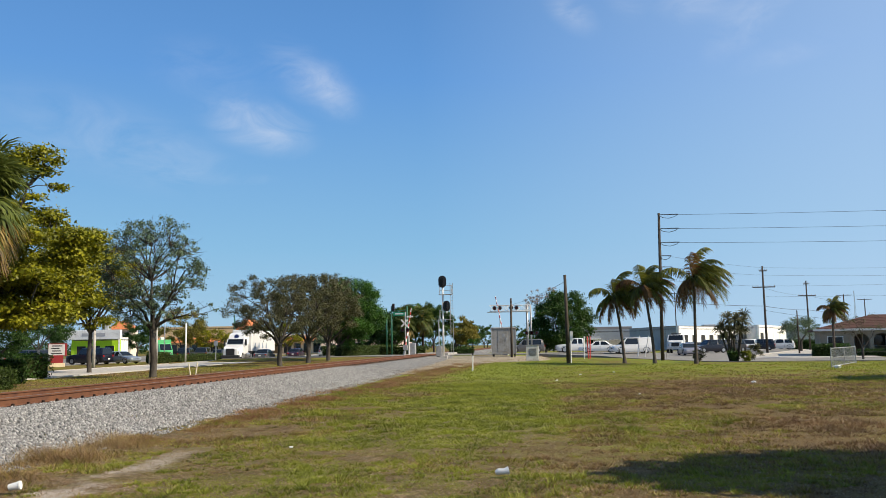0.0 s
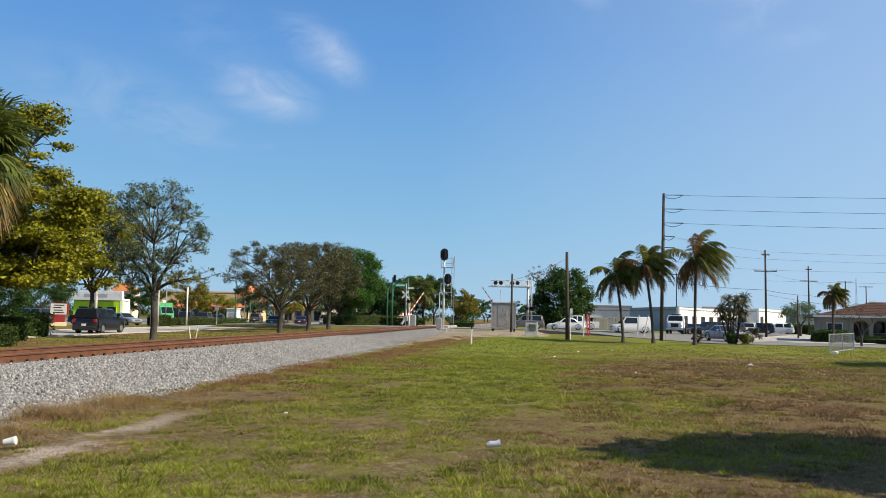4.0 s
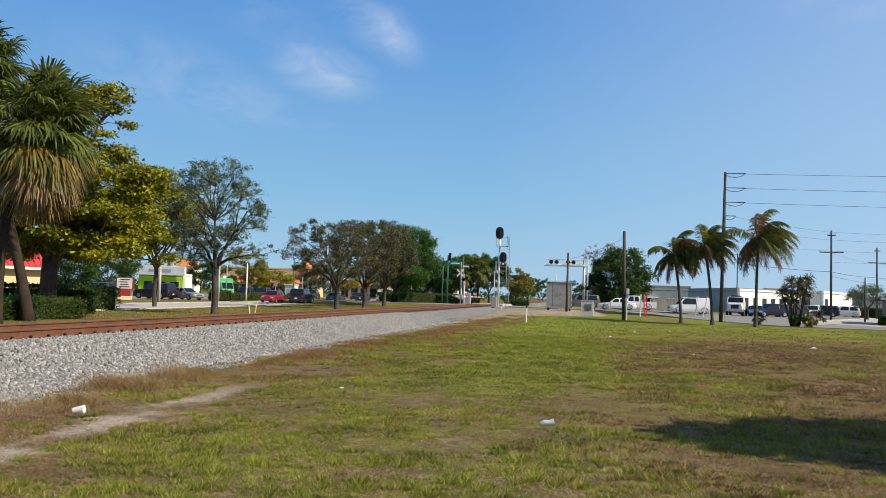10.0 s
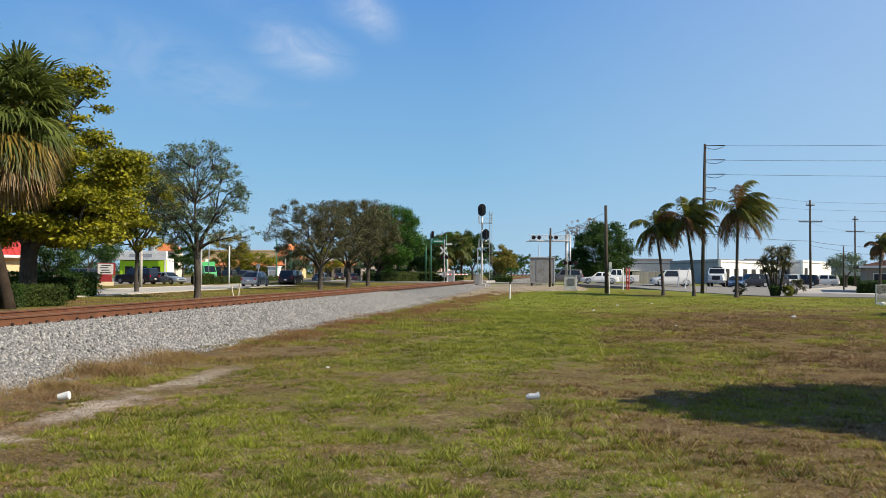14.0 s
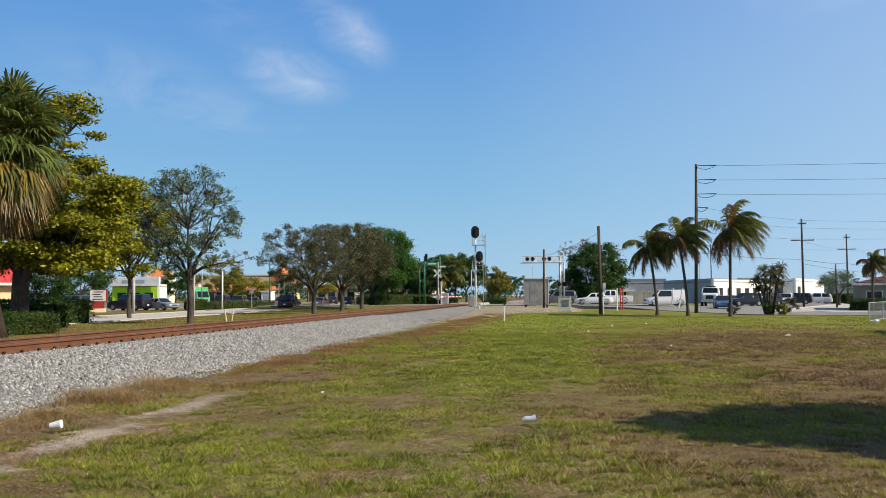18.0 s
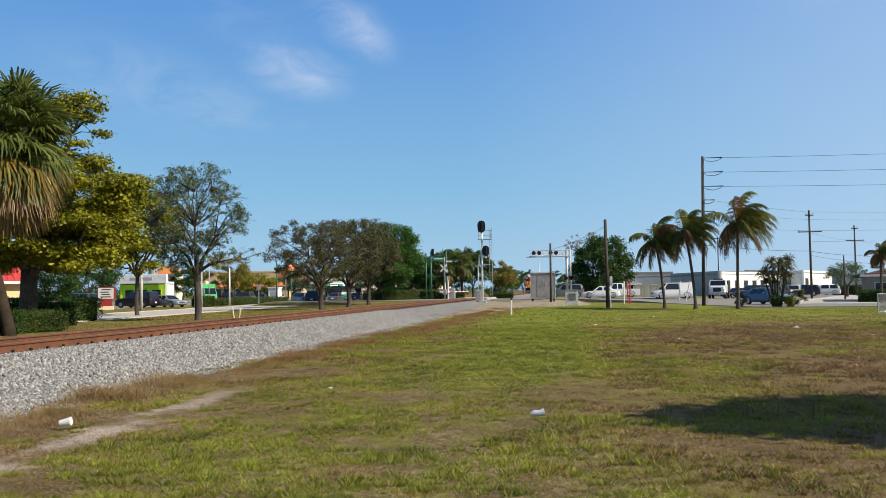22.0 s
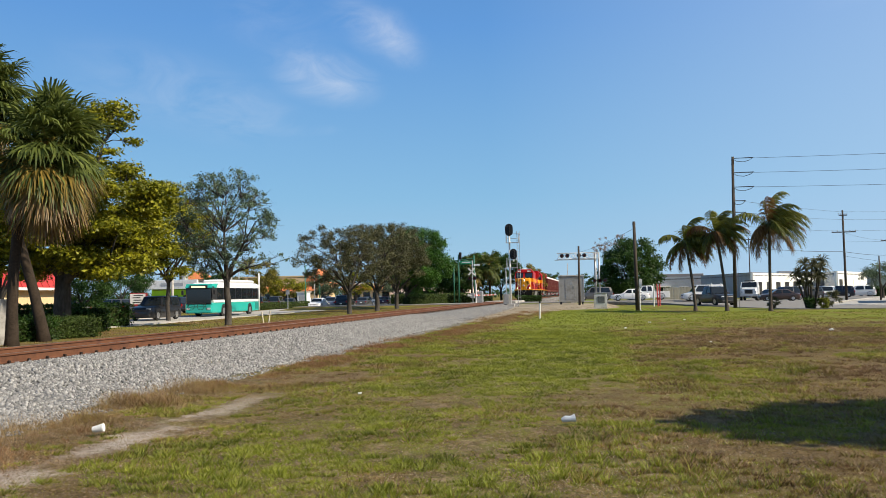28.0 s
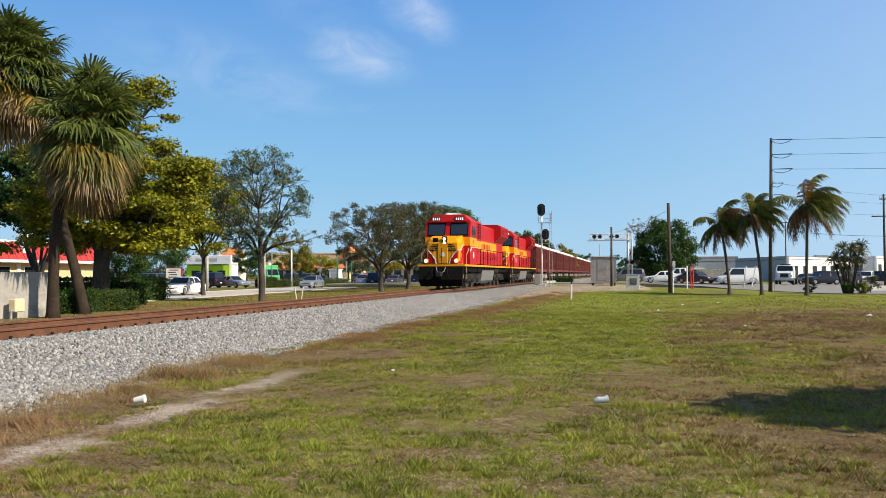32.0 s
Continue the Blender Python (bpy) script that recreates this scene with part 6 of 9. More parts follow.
for z, end, sag in ((12.9, 13.0, 0.35), (11.65, 11.6, 0.4), (10.4, 10.3, 0.45)):
    wire([(11.9, 72.8, z), (75, 72.0, end)], sag, 0.017, "thin black overhead power wire")
for z in (12.9, 11.65, 10.4, 9.2, 8.2):
    k = 1.0 if z > 10 else 0.6
    part("dead_end", Mesh().tube([(0.2, -0.1, z - 0.02), (0.55 * k, -0.13, z - 0.28), (1.1 * k, -0.15, z - 0.36), (1.6 * k, -0.16, z - 0.22), (1.9 * k, -0.16, z)], 0.024, 6), wire_mat, up, "slack jumper loop")
    part("insulator_string", Mesh().tube([(0.2, -0.05, z), (1.9 * k, -0.1, z)], 0.03, 6), wire_mat, up)
wire([(11.9, 72.8, 9.3), (28.3, 100, 10.3), (57, 120, 11.6), (90, 143, 13)], 0.12, 0.014, "thin black overhead power wire")
wire([(11.9, 72.8, 8.3), (28.3, 100, 9.4), (57, 120, 10.5), (90, 143, 11.8)], 0.12, 0.014, "thin black overhead power wire")
wire([(11.9, 72.8, 7.1), (28.0, 100, 8.1), (57, 120, 9.35), (90, 143, 10.6)], 0.12, 0.014, "thin black overhead power wire")
wire([(28.3, 100, 7.9), (43.2, 130, 8.5), (63.6, 170, 9.4)], 0.3, 0.012, "thin black overhead power wire")
wire([(11.7, 72.8, 5.3), (28.2, 100, 5.7), (43.2, 130, 6.2), (63.6, 170, 7.0)], 0.15, 0.03, "thick black overhead cable")
wire([(28.3, 100, 6.8), (90, 118, 8.0)], 0.3, 0.012, "thin black overhead wire over the street")
wire([(28.2, 100, 5.2), (36, 84, 3.2)], 0.3, 0.015, "service drop wire to the house")
wire([(-1.7, 88.6, 5.9), (3.25, 68.4, 6.8)], 0.2, 0.012, "thin wire between two poles")
wire([(12.0, 72.8, 12.1), (11.0, 66.5, 0.1)], 0.0, 0.012, "steel guy wire of the tall pole")
# ---- vehicles ----
tyre_mat = mat("tyre", (0.012, 0.012, 0.012), (0.03, 0.03, 0.03), 12, 0.85)
trim_mat = mat("black_trim", (0.012, 0.012, 0.013), (0.03, 0.03, 0.03), 10, 0.55)
head_lens = mat("headlamp_lens", (0.5, 0.52, 0.54), (0.75, 0.76, 0.78), 10, 0.15, 0.2)
tail_lens = mat("tail_lens", (0.25, 0.01, 0.01), (0.4, 0.02, 0.02), 10, 0.2)
silver = mat("alloy", (0.4, 0.4, 0.41), (0.6, 0.6, 0.61), 10, 0.3, 0.8)
win = glass()
WHEELS = {}


def wheel(parent, x, y, r, w=0.22):
    """A tyre with its rim; meshes are shared by size."""
    key = (round(r, 2), round(w, 2))
    if key not in WHEELS:
        ty = Mesh().tube([(-w / 2, 0, 0), (-w / 2 + 0.03, 0, 0), (w / 2 - 0.03, 0, 0), (w / 2, 0, 0)], [r * 0.9, r, r, r * 0.9], 20).data("tyre", tyre_mat)
        rm = Mesh().tube([(-w / 2 - 0.012, 0, 0), (w / 2 + 0.012, 0, 0)], [r * 0.6, r * 0.6], 16)
        for i in range(5):
            a = 2 * math.pi * i / 5
            for s in (-1, 1):
                rm.box((s * (w / 2 + 0.014), r * 0.3 * math.cos(a), r * 0.3 * math.sin(a)), (0.016, r * 0.16, r * 0.5), 0, Euler((a - math.pi / 2, 0, 0)).to_matrix())
        WHEELS[key] = ty, rm.data("rim", silver)
    e = part("wheel", WHEELS[key][0], None, parent, at=pose(x, y, r))
    part("rim", WHEELS[key][1], None, e)
    return e


KINDS = {
    # length, width, height, belt, hood, cabin base front and rear, roof front and rear, wheel radius, bed
    "sedan": (4.7, 1.8, 1.45, 0.95, 0.88, 0.95, -1.75, 0.25, -1.0, 0.32, 0),
    "coupe": (5.2, 1.9, 1.4, 0.92, 0.86, 0.75, -1.55, 0.05, -0.85, 0.33, 0),
    "hatch": (4.75, 1.82, 1.58, 1.0, 0.94, 1.3, -2.15, 0.3, -1.2, 0.33, 0),
    "suv": (4.8, 1.9, 1.78, 1.1, 1.08, 1.0, -2.3, 0.4, -2.05, 0.37, 0),
    "bigsuv": (5.2, 2.0, 1.9, 1.15, 1.15, 1.0, -2.5, 0.45, -2.25, 0.4, 0),
    "minivan": (5.1, 1.95, 1.75, 1.08, 1.02, 1.6, -2.45, 0.75, -2.2, 0.34, 0),
    "panelvan": (4.8, 1.85, 1.88, 1.1, 1.02, 1.45, -2.35, 0.75, -2.25, 0.34, 0),
    "pickup": (5.6, 1.95, 1.85, 1.12, 1.1, 1.15, -0.95, 0.5, -0.7, 0.39, 1),
}


def car(kind, colour_name, colour, label, at, category="car", group="", metal=0.0):
    L, W, H, belt, hood, cf, cr, rf, rr, wr, bed = KINDS[kind]
    body_paint = paint("car_" + colour_name, colour, 0.28, metal)
    t = thing({"pickup": "pickup_truck", "panelvan": "van", "minivan": "minivan"}.get(kind, "car"), at, label, category, group)
    w, f, b = W / 2, L / 2, -L / 2
    tail = belt if kind not in ("sedan", "coupe") else belt - 0.02

    def ring(y, hw, z0, z1, tuck=0.06):
        return [(-hw + tuck, y, z0), (hw - tuck, y, z0), (hw, y, z0 + 0.14), (hw, y, (z0 + z1) / 2 + 0.1), (hw - 0.05, y, z1 - 0.03), (hw - 0.16, y, z1), (-hw + 0.16, y, z1), (-hw + 0.05, y, z1 - 0.03), (-hw, y, (z0 + z1) / 2 + 0.1), (-hw, y, z0 + 0.14)]

    rings = [ring(f, w - 0.22, 0.36, hood - 0.28), ring(f - 0.12, w - 0.1, 0.24, hood - 0.16), ring(f - 0.5, w - 0.02, 0.22, hood - 0.07), ring(cf, w, 0.2, hood + 0.02), ring(0, w, 0.2, belt), ring(cr + 0.1, w, 0.2, belt)]
    if not bed:
        rings += [ring(b + 0.35, w - 0.03, 0.22, tail), ring(b + 0.08, w - 0.08, 0.26, tail - 0.06), ring(b, w - 0.16, 0.36, tail - 0.18)]
    else:
        rings += [ring(cr, w, 0.2, belt)]
    part("body", Mesh().hull(rings).data("body", body_paint, True, 42), None, t)
    if bed:
        bd = Mesh().span((-w, b + 0.05, 0.3), (-w + 0.08, cr, belt - 0.02), 0.02).span((w - 0.08, b + 0.05, 0.3), (w, cr, belt - 0.02), 0.02).span((-w, b, 0.3), (w, b + 0.08, belt - 0.04), 0.02)
        part("bed_side", bd, body_paint, t)
        part("bed_floor", Mesh().span((-w + 0.05, b + 0.05, 0.5), (w - 0.05, cr, 0.58)), trim_mat, t)
    # cabin: waist, glass line, roof
    tw = w - 0.24
    cab = Mesh().hull([[(-w + 0.07, cr, belt - 0.03), (w - 0.07, cr, belt - 0.03), (w - 0.07, cf, belt - 0.05), (-w + 0.07, cf, belt - 0.05)],
                       [(-tw, rr - 0.04, H - 0.06), (tw, rr - 0.04, H - 0.06), (tw, rf + 0.04, H - 0.06), (-tw, rf + 0.04, H - 0.06)],
                       [(-tw + 0.12, rr + 0.1, H), (tw - 0.12, rr + 0.1, H), (tw - 0.12, rf - 0.12, H), (-tw + 0.12, rf - 0.12, H)]])
    part("cabin", cab.data("cabin", body_paint, True, 50), None, t)

    def pane(name, corners, push, glass_mat=win):
        a, c, d, e = (Vector(p) for p in corners)
        mid = (a + c + d + e) / 4
        return part(name, Mesh().poly([mid + (p - mid) * 0.93 + Vector(push) for p in (a, c, d, e)]), glass_mat, t)

    zb, zt = belt - 0.01, H - 0.07
    pane("windscreen", [(-w + 0.1, cf - 0.02, zb), (w - 0.1, cf - 0.02, zb), (tw, rf + 0.05, zt), (-tw, rf + 0.05, zt)], (0, 0.02, 0.012))
    pane("rear_window", [(w - 0.1, cr + 0.01, zb), (-w + 0.1, cr + 0.01, zb), (-tw, rr - 0.05, zt), (tw, rr - 0.05, zt)], (0, -0.02, 0.01))
    mid = (rf + rr) / 2 + 0.1
    for s in (-1, 1):
        x0, x1 = s * (w - 0.06), s * (tw + 0.012)
        pane("side_window", [(x0, cf - 0.22, zb), (x0, mid + 0.05, zb), (x1, mid + 0.05, zt), (x1, rf - 0.02, zt)], (s * 0.012, 0, 0))
        if kind != "panelvan":
            pane("side_window", [(x0, mid - 0.05, zb), (x0, cr + 0.3, zb), (x1, rr + 0.12, zt), (x1, mid - 0.05, zt)], (s * 0.012, 0, 0))
        part("mirror", Mesh().box((s * (w + 0.09), cf - 0.35, belt + 0.06), (0.2, 0.1, 0.14), 0.03), body_paint, t)
        part("headlight", Mesh().box((s * (w - 0.34), f - 0.07, hood - 0.26), (0.36, 0.1, 0.15), 0.03), head_lens, t)
        part("tail_light", Mesh().box((s * (w - 0.2), b + 0.03, tail - 0.2), (0.22, 0.1, 0.26 if kind in ("suv", "bigsuv", "minivan", "panelvan", "pickup") else 0.16), 0.03), tail_lens, t)
        for q in (mid, cf - 0.15):
            part("door_seam", Mesh().box((s * (w + 0.001), q, (belt + 0.3) / 2), (0.006, 0.012, belt - 0.4)), trim_mat, t)
        for y in (f - L * 0.19, b + L * 0.19):
            wheel(t, s * (w - 0.12), y, wr)
            arch = [(s * (w + 0.003), y + (wr + 0.07) * math.cos(a), wr + (wr + 0.07) * math.sin(a)) for a in (math.pi * i / 10 for i in range(11))]
            part("wheel_arch", Mesh().tube(arch, 0.03, 5), trim_mat, t)
    part("grille", Mesh().box((0, f - 0.02, hood - 0.36), (W * 0.5, 0.06, 0.16), 0.02), trim_mat, t)
    part("bumper", Mesh().box((0, f - 0.02, 0.42), (W * 0.8, 0.16, 0.18), 0.05), trim_mat if kind in ("pickup", "bigsuv", "suv") else body_paint, t)
    part("bumper", Mesh().box((0, b + 0.02, 0.45), (W * 0.84, 0.16, 0.2), 0.05), trim_mat if kind in ("pickup", "suv") else body_paint, t)
    part("plate_bar", Mesh().box((0, b - 0.065, 0.62), (0.32, 0.012, 0.15), 0.003), white_paint, t)
    return t


def heading(dx, dy):
    return math.degrees(math.atan2(-dx, dy))


def lane_pose(y, off, way):
    """On the avenue; way +1 drives away, -1 comes on."""
    return pose(avenue_x(y, off), y, 0.03, 0, 0, math.degrees(math.atan(0.066)) + (0 if way > 0 else 180))


NEAR, FAR = 1.0, 4.3
grey_sedan = car("sedan", "slate", (0.09, 0.095, 0.1), "slate grey sedan waiting in the avenue", lane_pose(113, NEAR, 1), metal=0.4)
purple_car = car("sedan", "plum", (0.03, 0.012, 0.03), "dark plum sedan waiting in the avenue", lane_pose(138, NEAR, 1), metal=0.3)
white_minivan = car("minivan", "white", (0.7, 0.7, 0.69), "white minivan first in the waiting queue", lane_pose(151, NEAR, 1))
black_suv = car("suv", "navy", (0.012, 0.014, 0.025), "dark navy sport utility vehicle in the near lane", lane_pose(97, NEAR, 1), metal=0.3)
silver_hatch = car("hatch", "silver", (0.3, 0.33, 0.38), "silver hatchback driving along the avenue", lane_pose(80, NEAR, 1), metal=0.6)
red_car = car("sedan", "maroon", (0.28, 0.012, 0.03), "dark red sedan in the far lane", lane_pose(80, FAR, -1), metal=0.2)
big_suv = car("bigsuv", "black", (0.01, 0.01, 0.012), "large black sport utility vehicle with a chrome grille", lane_pose(75, 5.0, -1))
white_car = car("sedan", "pearl", (0.78, 0.78, 0.77), "white sedan in the far lane", lane_pose(90, FAR, -1))
silver_car = car("sedan", "ice", (0.3, 0.34, 0.38), "pale silver-blue sedan in the far lane", lane_pose(110, FAR, -1), metal=0.5)
red_van = car("minivan", "red", (0.45, 0.015, 0.015), "bright red minivan in the far lane", lane_pose(127, FAR, -1))
grey_coupe = car("coupe", "dove", (0.3, 0.29, 0.33), "old pale grey coupe turning out of the side street", pose(18, 88, 0.05), metal=0.3)
blue_car = car("sedan", "blue", (0.06, 0.13, 0.26), "blue sedan turning out of the side street", pose(17, 86, 0.05), metal=0.4)
brown_car = car("sedan", "brown", (0.05, 0.03, 0.025), "dark brown sedan on the side street", pose(9, 98, 0.4), metal=0.2)
dark_pickup = car("pickup", "charcoal", (0.02, 0.02, 0.022), "charcoal pickup truck on the side street", pose(11, 80, 0.05))
street_sedan = car("sedan", "pearl", (0.78, 0.78, 0.77), "white sedan waiting at the crossing", pose(4.1, 106.5, 0.42, 0, 0, 94))

car("suv", "pewter", (0.16, 0.15, 0.14), "grey-brown sport utility vehicle waiting at the crossing", pose(-0.2, 107.2, 0.42, 0, 0, 92), metal=0.4)
car("pickup", "white", (0.7, 0.7, 0.69), "white pickup truck waiting at the crossing", pose(6.4, 107.6, 0.42, 0, 0, 94))
car("panelvan", "white", (0.7, 0.7, 0.69), "white panel van parked beside the side street", pose(12.2, 97.6, 0.3, 0, 0, 97))
for x, y, a, kind, cn, c, lab in (
        (24.6, 113.5, 110, "suv", "navy", (0.012, 0.014, 0.025), "dark car parked by the white building"),
        (23.4, 117.5, 120, "sedan", "black", (0.01, 0.01, 0.012), "black car parked by the white building"),
        (28.6, 119.0, 130, "minivan", "black", (0.01, 0.01, 0.012), "black van parked by the white building"),
        (32.4, 123.0, 160, "minivan", "white", (0.7, 0.7, 0.69), "white van parked beyond the shrubs"),
        (41.7, 140.5, 80, "suv", "white", (0.7, 0.7, 0.69), "white van parked by the far street"),
        (46.3, 149.7, 80, "suv", "black", (0.01, 0.01, 0.012), "black car parked by the far street"),
        (37.0, 135.0, 70, "suv", "navy", (0.012, 0.014, 0.025), "dark car parked by the far street"),
        (-60.0, 84.5, 70, "suv", "pewter", (0.16, 0.15, 0.14), "grey car parked behind the sign"),
        (-56.5, 87.0, 80, "suv", "slate", (0.09, 0.095, 0.1), "slate car parked behind the sign"),
        (-50.6, 89.5, 80, "bigsuv", "navy", (0.012, 0.014, 0.025), "dark blue utility vehicle parked by the sign"),
        (-47.2, 90.5, 250, "sedan", "ice", (0.3, 0.34, 0.38), "silver car parked by the shrubs"),
        (-48.6, 112, 10, "suv", "black", (0.01, 0.01, 0.012), "black car parked behind the far hedge"),
        (-48.9, 119, 10, "suv", "slate", (0.09, 0.095, 0.1), "grey car parked behind the far hedge"),
        (-49.4, 126, 10, "sedan", "navy", (0.012, 0.014, 0.025), "dark car parked behind the far hedge"),
        (-50.5, 137, 10, "sedan", "pearl", (0.78, 0.78, 0.77), "white car parked behind the far hedge"),
        (-51.5, 150, 10, "suv", "slate", (0.09, 0.095, 0.1), "grey car parked in the far lot"),
        (-45.5, 158, 20, "sedan", "black", (0.01, 0.01, 0.012), "dark car far along the avenue"),
        (-40.5, 172, 15, "sedan", "ice", (0.3, 0.34, 0.38), "silver car far along the avenue")):
    car(kind, cn, c, lab, pose(x, y, 0.04, 0, 0, a))


def lorry():
    """A white tractor with a box trailer, nose to +y."""
    t = thing("lorry", (0, 0, 0), "white tractor unit with a white box trailer", "truck")
    wp = paint("truck_white", (0.75, 0.75, 0.74), 0.35)
    part("hood", Mesh().hull([[(-0.85, 9.0, 0.75), (0.85, 9.0, 0.75), (0.8, 9.0, 1.5), (-0.8, 9.0, 1.5)], [(-1.05, 8.6, 0.6), (1.05, 8.6, 0.6), (0.95, 8.6, 1.75), (-0.95, 8.6, 1.75)], [(-1.2, 6.9, 0.6), (1.2, 6.9, 0.6), (1.1, 6.9, 2.05), (-1.1, 6.9, 2.05)]]), wp, t, "white sloping bonnet")
    part("grille", Mesh().box((0, 9.0, 1.15), (1.1, 0.1, 0.85), 0.06), trim_mat, t, "dark grille")
    part("bumper", Mesh().box((0, 8.95, 0.55), (2.35, 0.35, 0.42), 0.08), trim_mat, t)
    for s in (-1, 1):
        part("headlight", Mesh().box((s * 0.88, 8.72, 1.1), (0.26, 0.3, 0.4), 0.06), head_lens, t)
        part("mirror", Mesh().box((s * 1.38, 6.9, 2.3), (0.16, 0.2, 0.75), 0.04), trim_mat, t)
        part("fender", Mesh().tube([(s * 1.1, 7.6 + 0.62 * math.cos(a), 0.52 + 0.62 * math.sin(a)) for a in (math.pi * i / 8 for i in range(9))], 0.12, 6), wp, t)
        for y in (7.6,):
            wheel(t, s * 1.05, y, 0.52, 0.3)
        for y in (3.9, 2.6):
            wheel(t, s * 0.95, y, 0.52, 0.55)
        for y in (-7.2, -6.0):
            wheel(t, s * 0.98, y, 0.52, 0.55)
    part("cab", Mesh().hull([[(-1.15, 5.0, 0.9), (1.15, 5.0, 0.9), (1.15, 7.1, 0.9), (-1.15, 7.1, 0.9)], [(-1.18, 5.0, 2.1), (1.18, 5.0, 2.1), (1.18, 7.05, 2.1), (-1.18, 7.05, 2.1)], [(-1.1, 5.0, 2.85), (1.1, 5.0, 2.85), (1.1, 6.5, 2.85), (-1.1, 6.5, 2.85)]]), wp, t)
    part("windscreen", Mesh().poly([(-1.02, 7.06, 2.15), (1.02, 7.06, 2.15), (0.98, 6.6, 2.78), (-0.98, 6.6, 2.78)]), win, t)
    for s in (-1, 1):
        part("side_window", Mesh().poly([(s * 1.195, 5.7, 2.05), (s * 1.195, 6.75, 2.05), (s * 1.13, 6.4, 2.75), (s * 1.13, 5.7, 2.75)]), win, t)
    fr = part("roof_fairing", Mesh().hull([[(-1.0, 6.5, 2.85), (1.0, 6.5, 2.85), (1.0, 5.1, 2.85), (-1.0, 5.1, 2.85)], [(-0.95, 6.2, 3.35), (0.95, 6.2, 3.35), (1.0, 5.1, 3.6), (-1.0, 5.1, 3.6)]]), wp, t)
    part("badge", Mesh().disc((0, 6.38, 3.1), (0, 1, 0.4), 0.3, 0.02, 16), mat("badge_blue", (0.01, 0.02, 0.07), (0.02, 0.03, 0.1), 4, 0.4), fr, "plain dark blue oval badge")
    part("chassis", Mesh().span((-0.5, -0.5, 0.75), (0.5, 7.0, 1.0)), trim_mat, t)
    part("fuel_tank", Mesh().tube([(1.0, 4.6, 0.75), (1.0, 6.0, 0.75)], 0.32, 12).tube([(-1.0, 4.6, 0.75), (-1.0, 6.0, 0.75)], 0.32, 12), silver, t)
    tr = part("trailer_box", Mesh().span((-1.28, -8.6, 1.2), (1.28, 3.9, 4.0), 0.04), wp, t, "white box trailer")
    part("cooling_unit", Mesh().box((0, 4.2, 2.9), (1.9, 0.7, 1.7), 0.1), wp, tr)
    part("unit_grille", Mesh().box((0.0, 4.56, 2.9), (1.5, 0.03, 1.2), 0.02), trim_mat, tr)
    part("under_rail", Mesh().span((-1.2, -8.5, 1.02), (1.2, 3.8, 1.2)), trim_mat, tr)
    for s in (-1, 1):
        part("logo_bar", Mesh().span((s * 1.283 - 0.004, -5.2, 2.7), (s * 1.283 + 0.004, -7.0, 3.0)), mat("logo_grey", (0.35, 0.38, 0.42), (0.42, 0.45, 0.5), 3, 0.5), tr)
        for i in range(4):
            part("picture_shape", Mesh().hull([[(s * 1.283 - 0.004, 2.4 - 1.9 * i, 1.55), (s * 1.283 + 0.004, 2.4 - 1.9 * i, 1.55), (s * 1.283 + 0.004, 1.7 - 1.9 * i, 1.55), (s * 1.283 - 0.004, 1.7 - 1.9 * i, 1.55)], [(s * 1.283 - 0.004, 2.2 - 1.9 * i, 2.3), (s * 1.283 + 0.004, 2.2 - 1.9 * i, 2.3), (s * 1.283 + 0.004, 1.9 - 1.9 * i, 2.3), (s * 1.283 - 0.004, 1.9 - 1.9 * i, 2.3)]]), mat("logo_blue", (0.1, 0.18, 0.3), (0.25, 0.3, 0.36), 3, 0.5), tr, "plain blue-grey shape on the trailer")
        part("landing_leg", Mesh().span((s * 0.9 - 0.06, 0.6, 0.25), (s * 0.9 + 0.06, 0.75, 1.1)), trim_mat, tr)
    return t


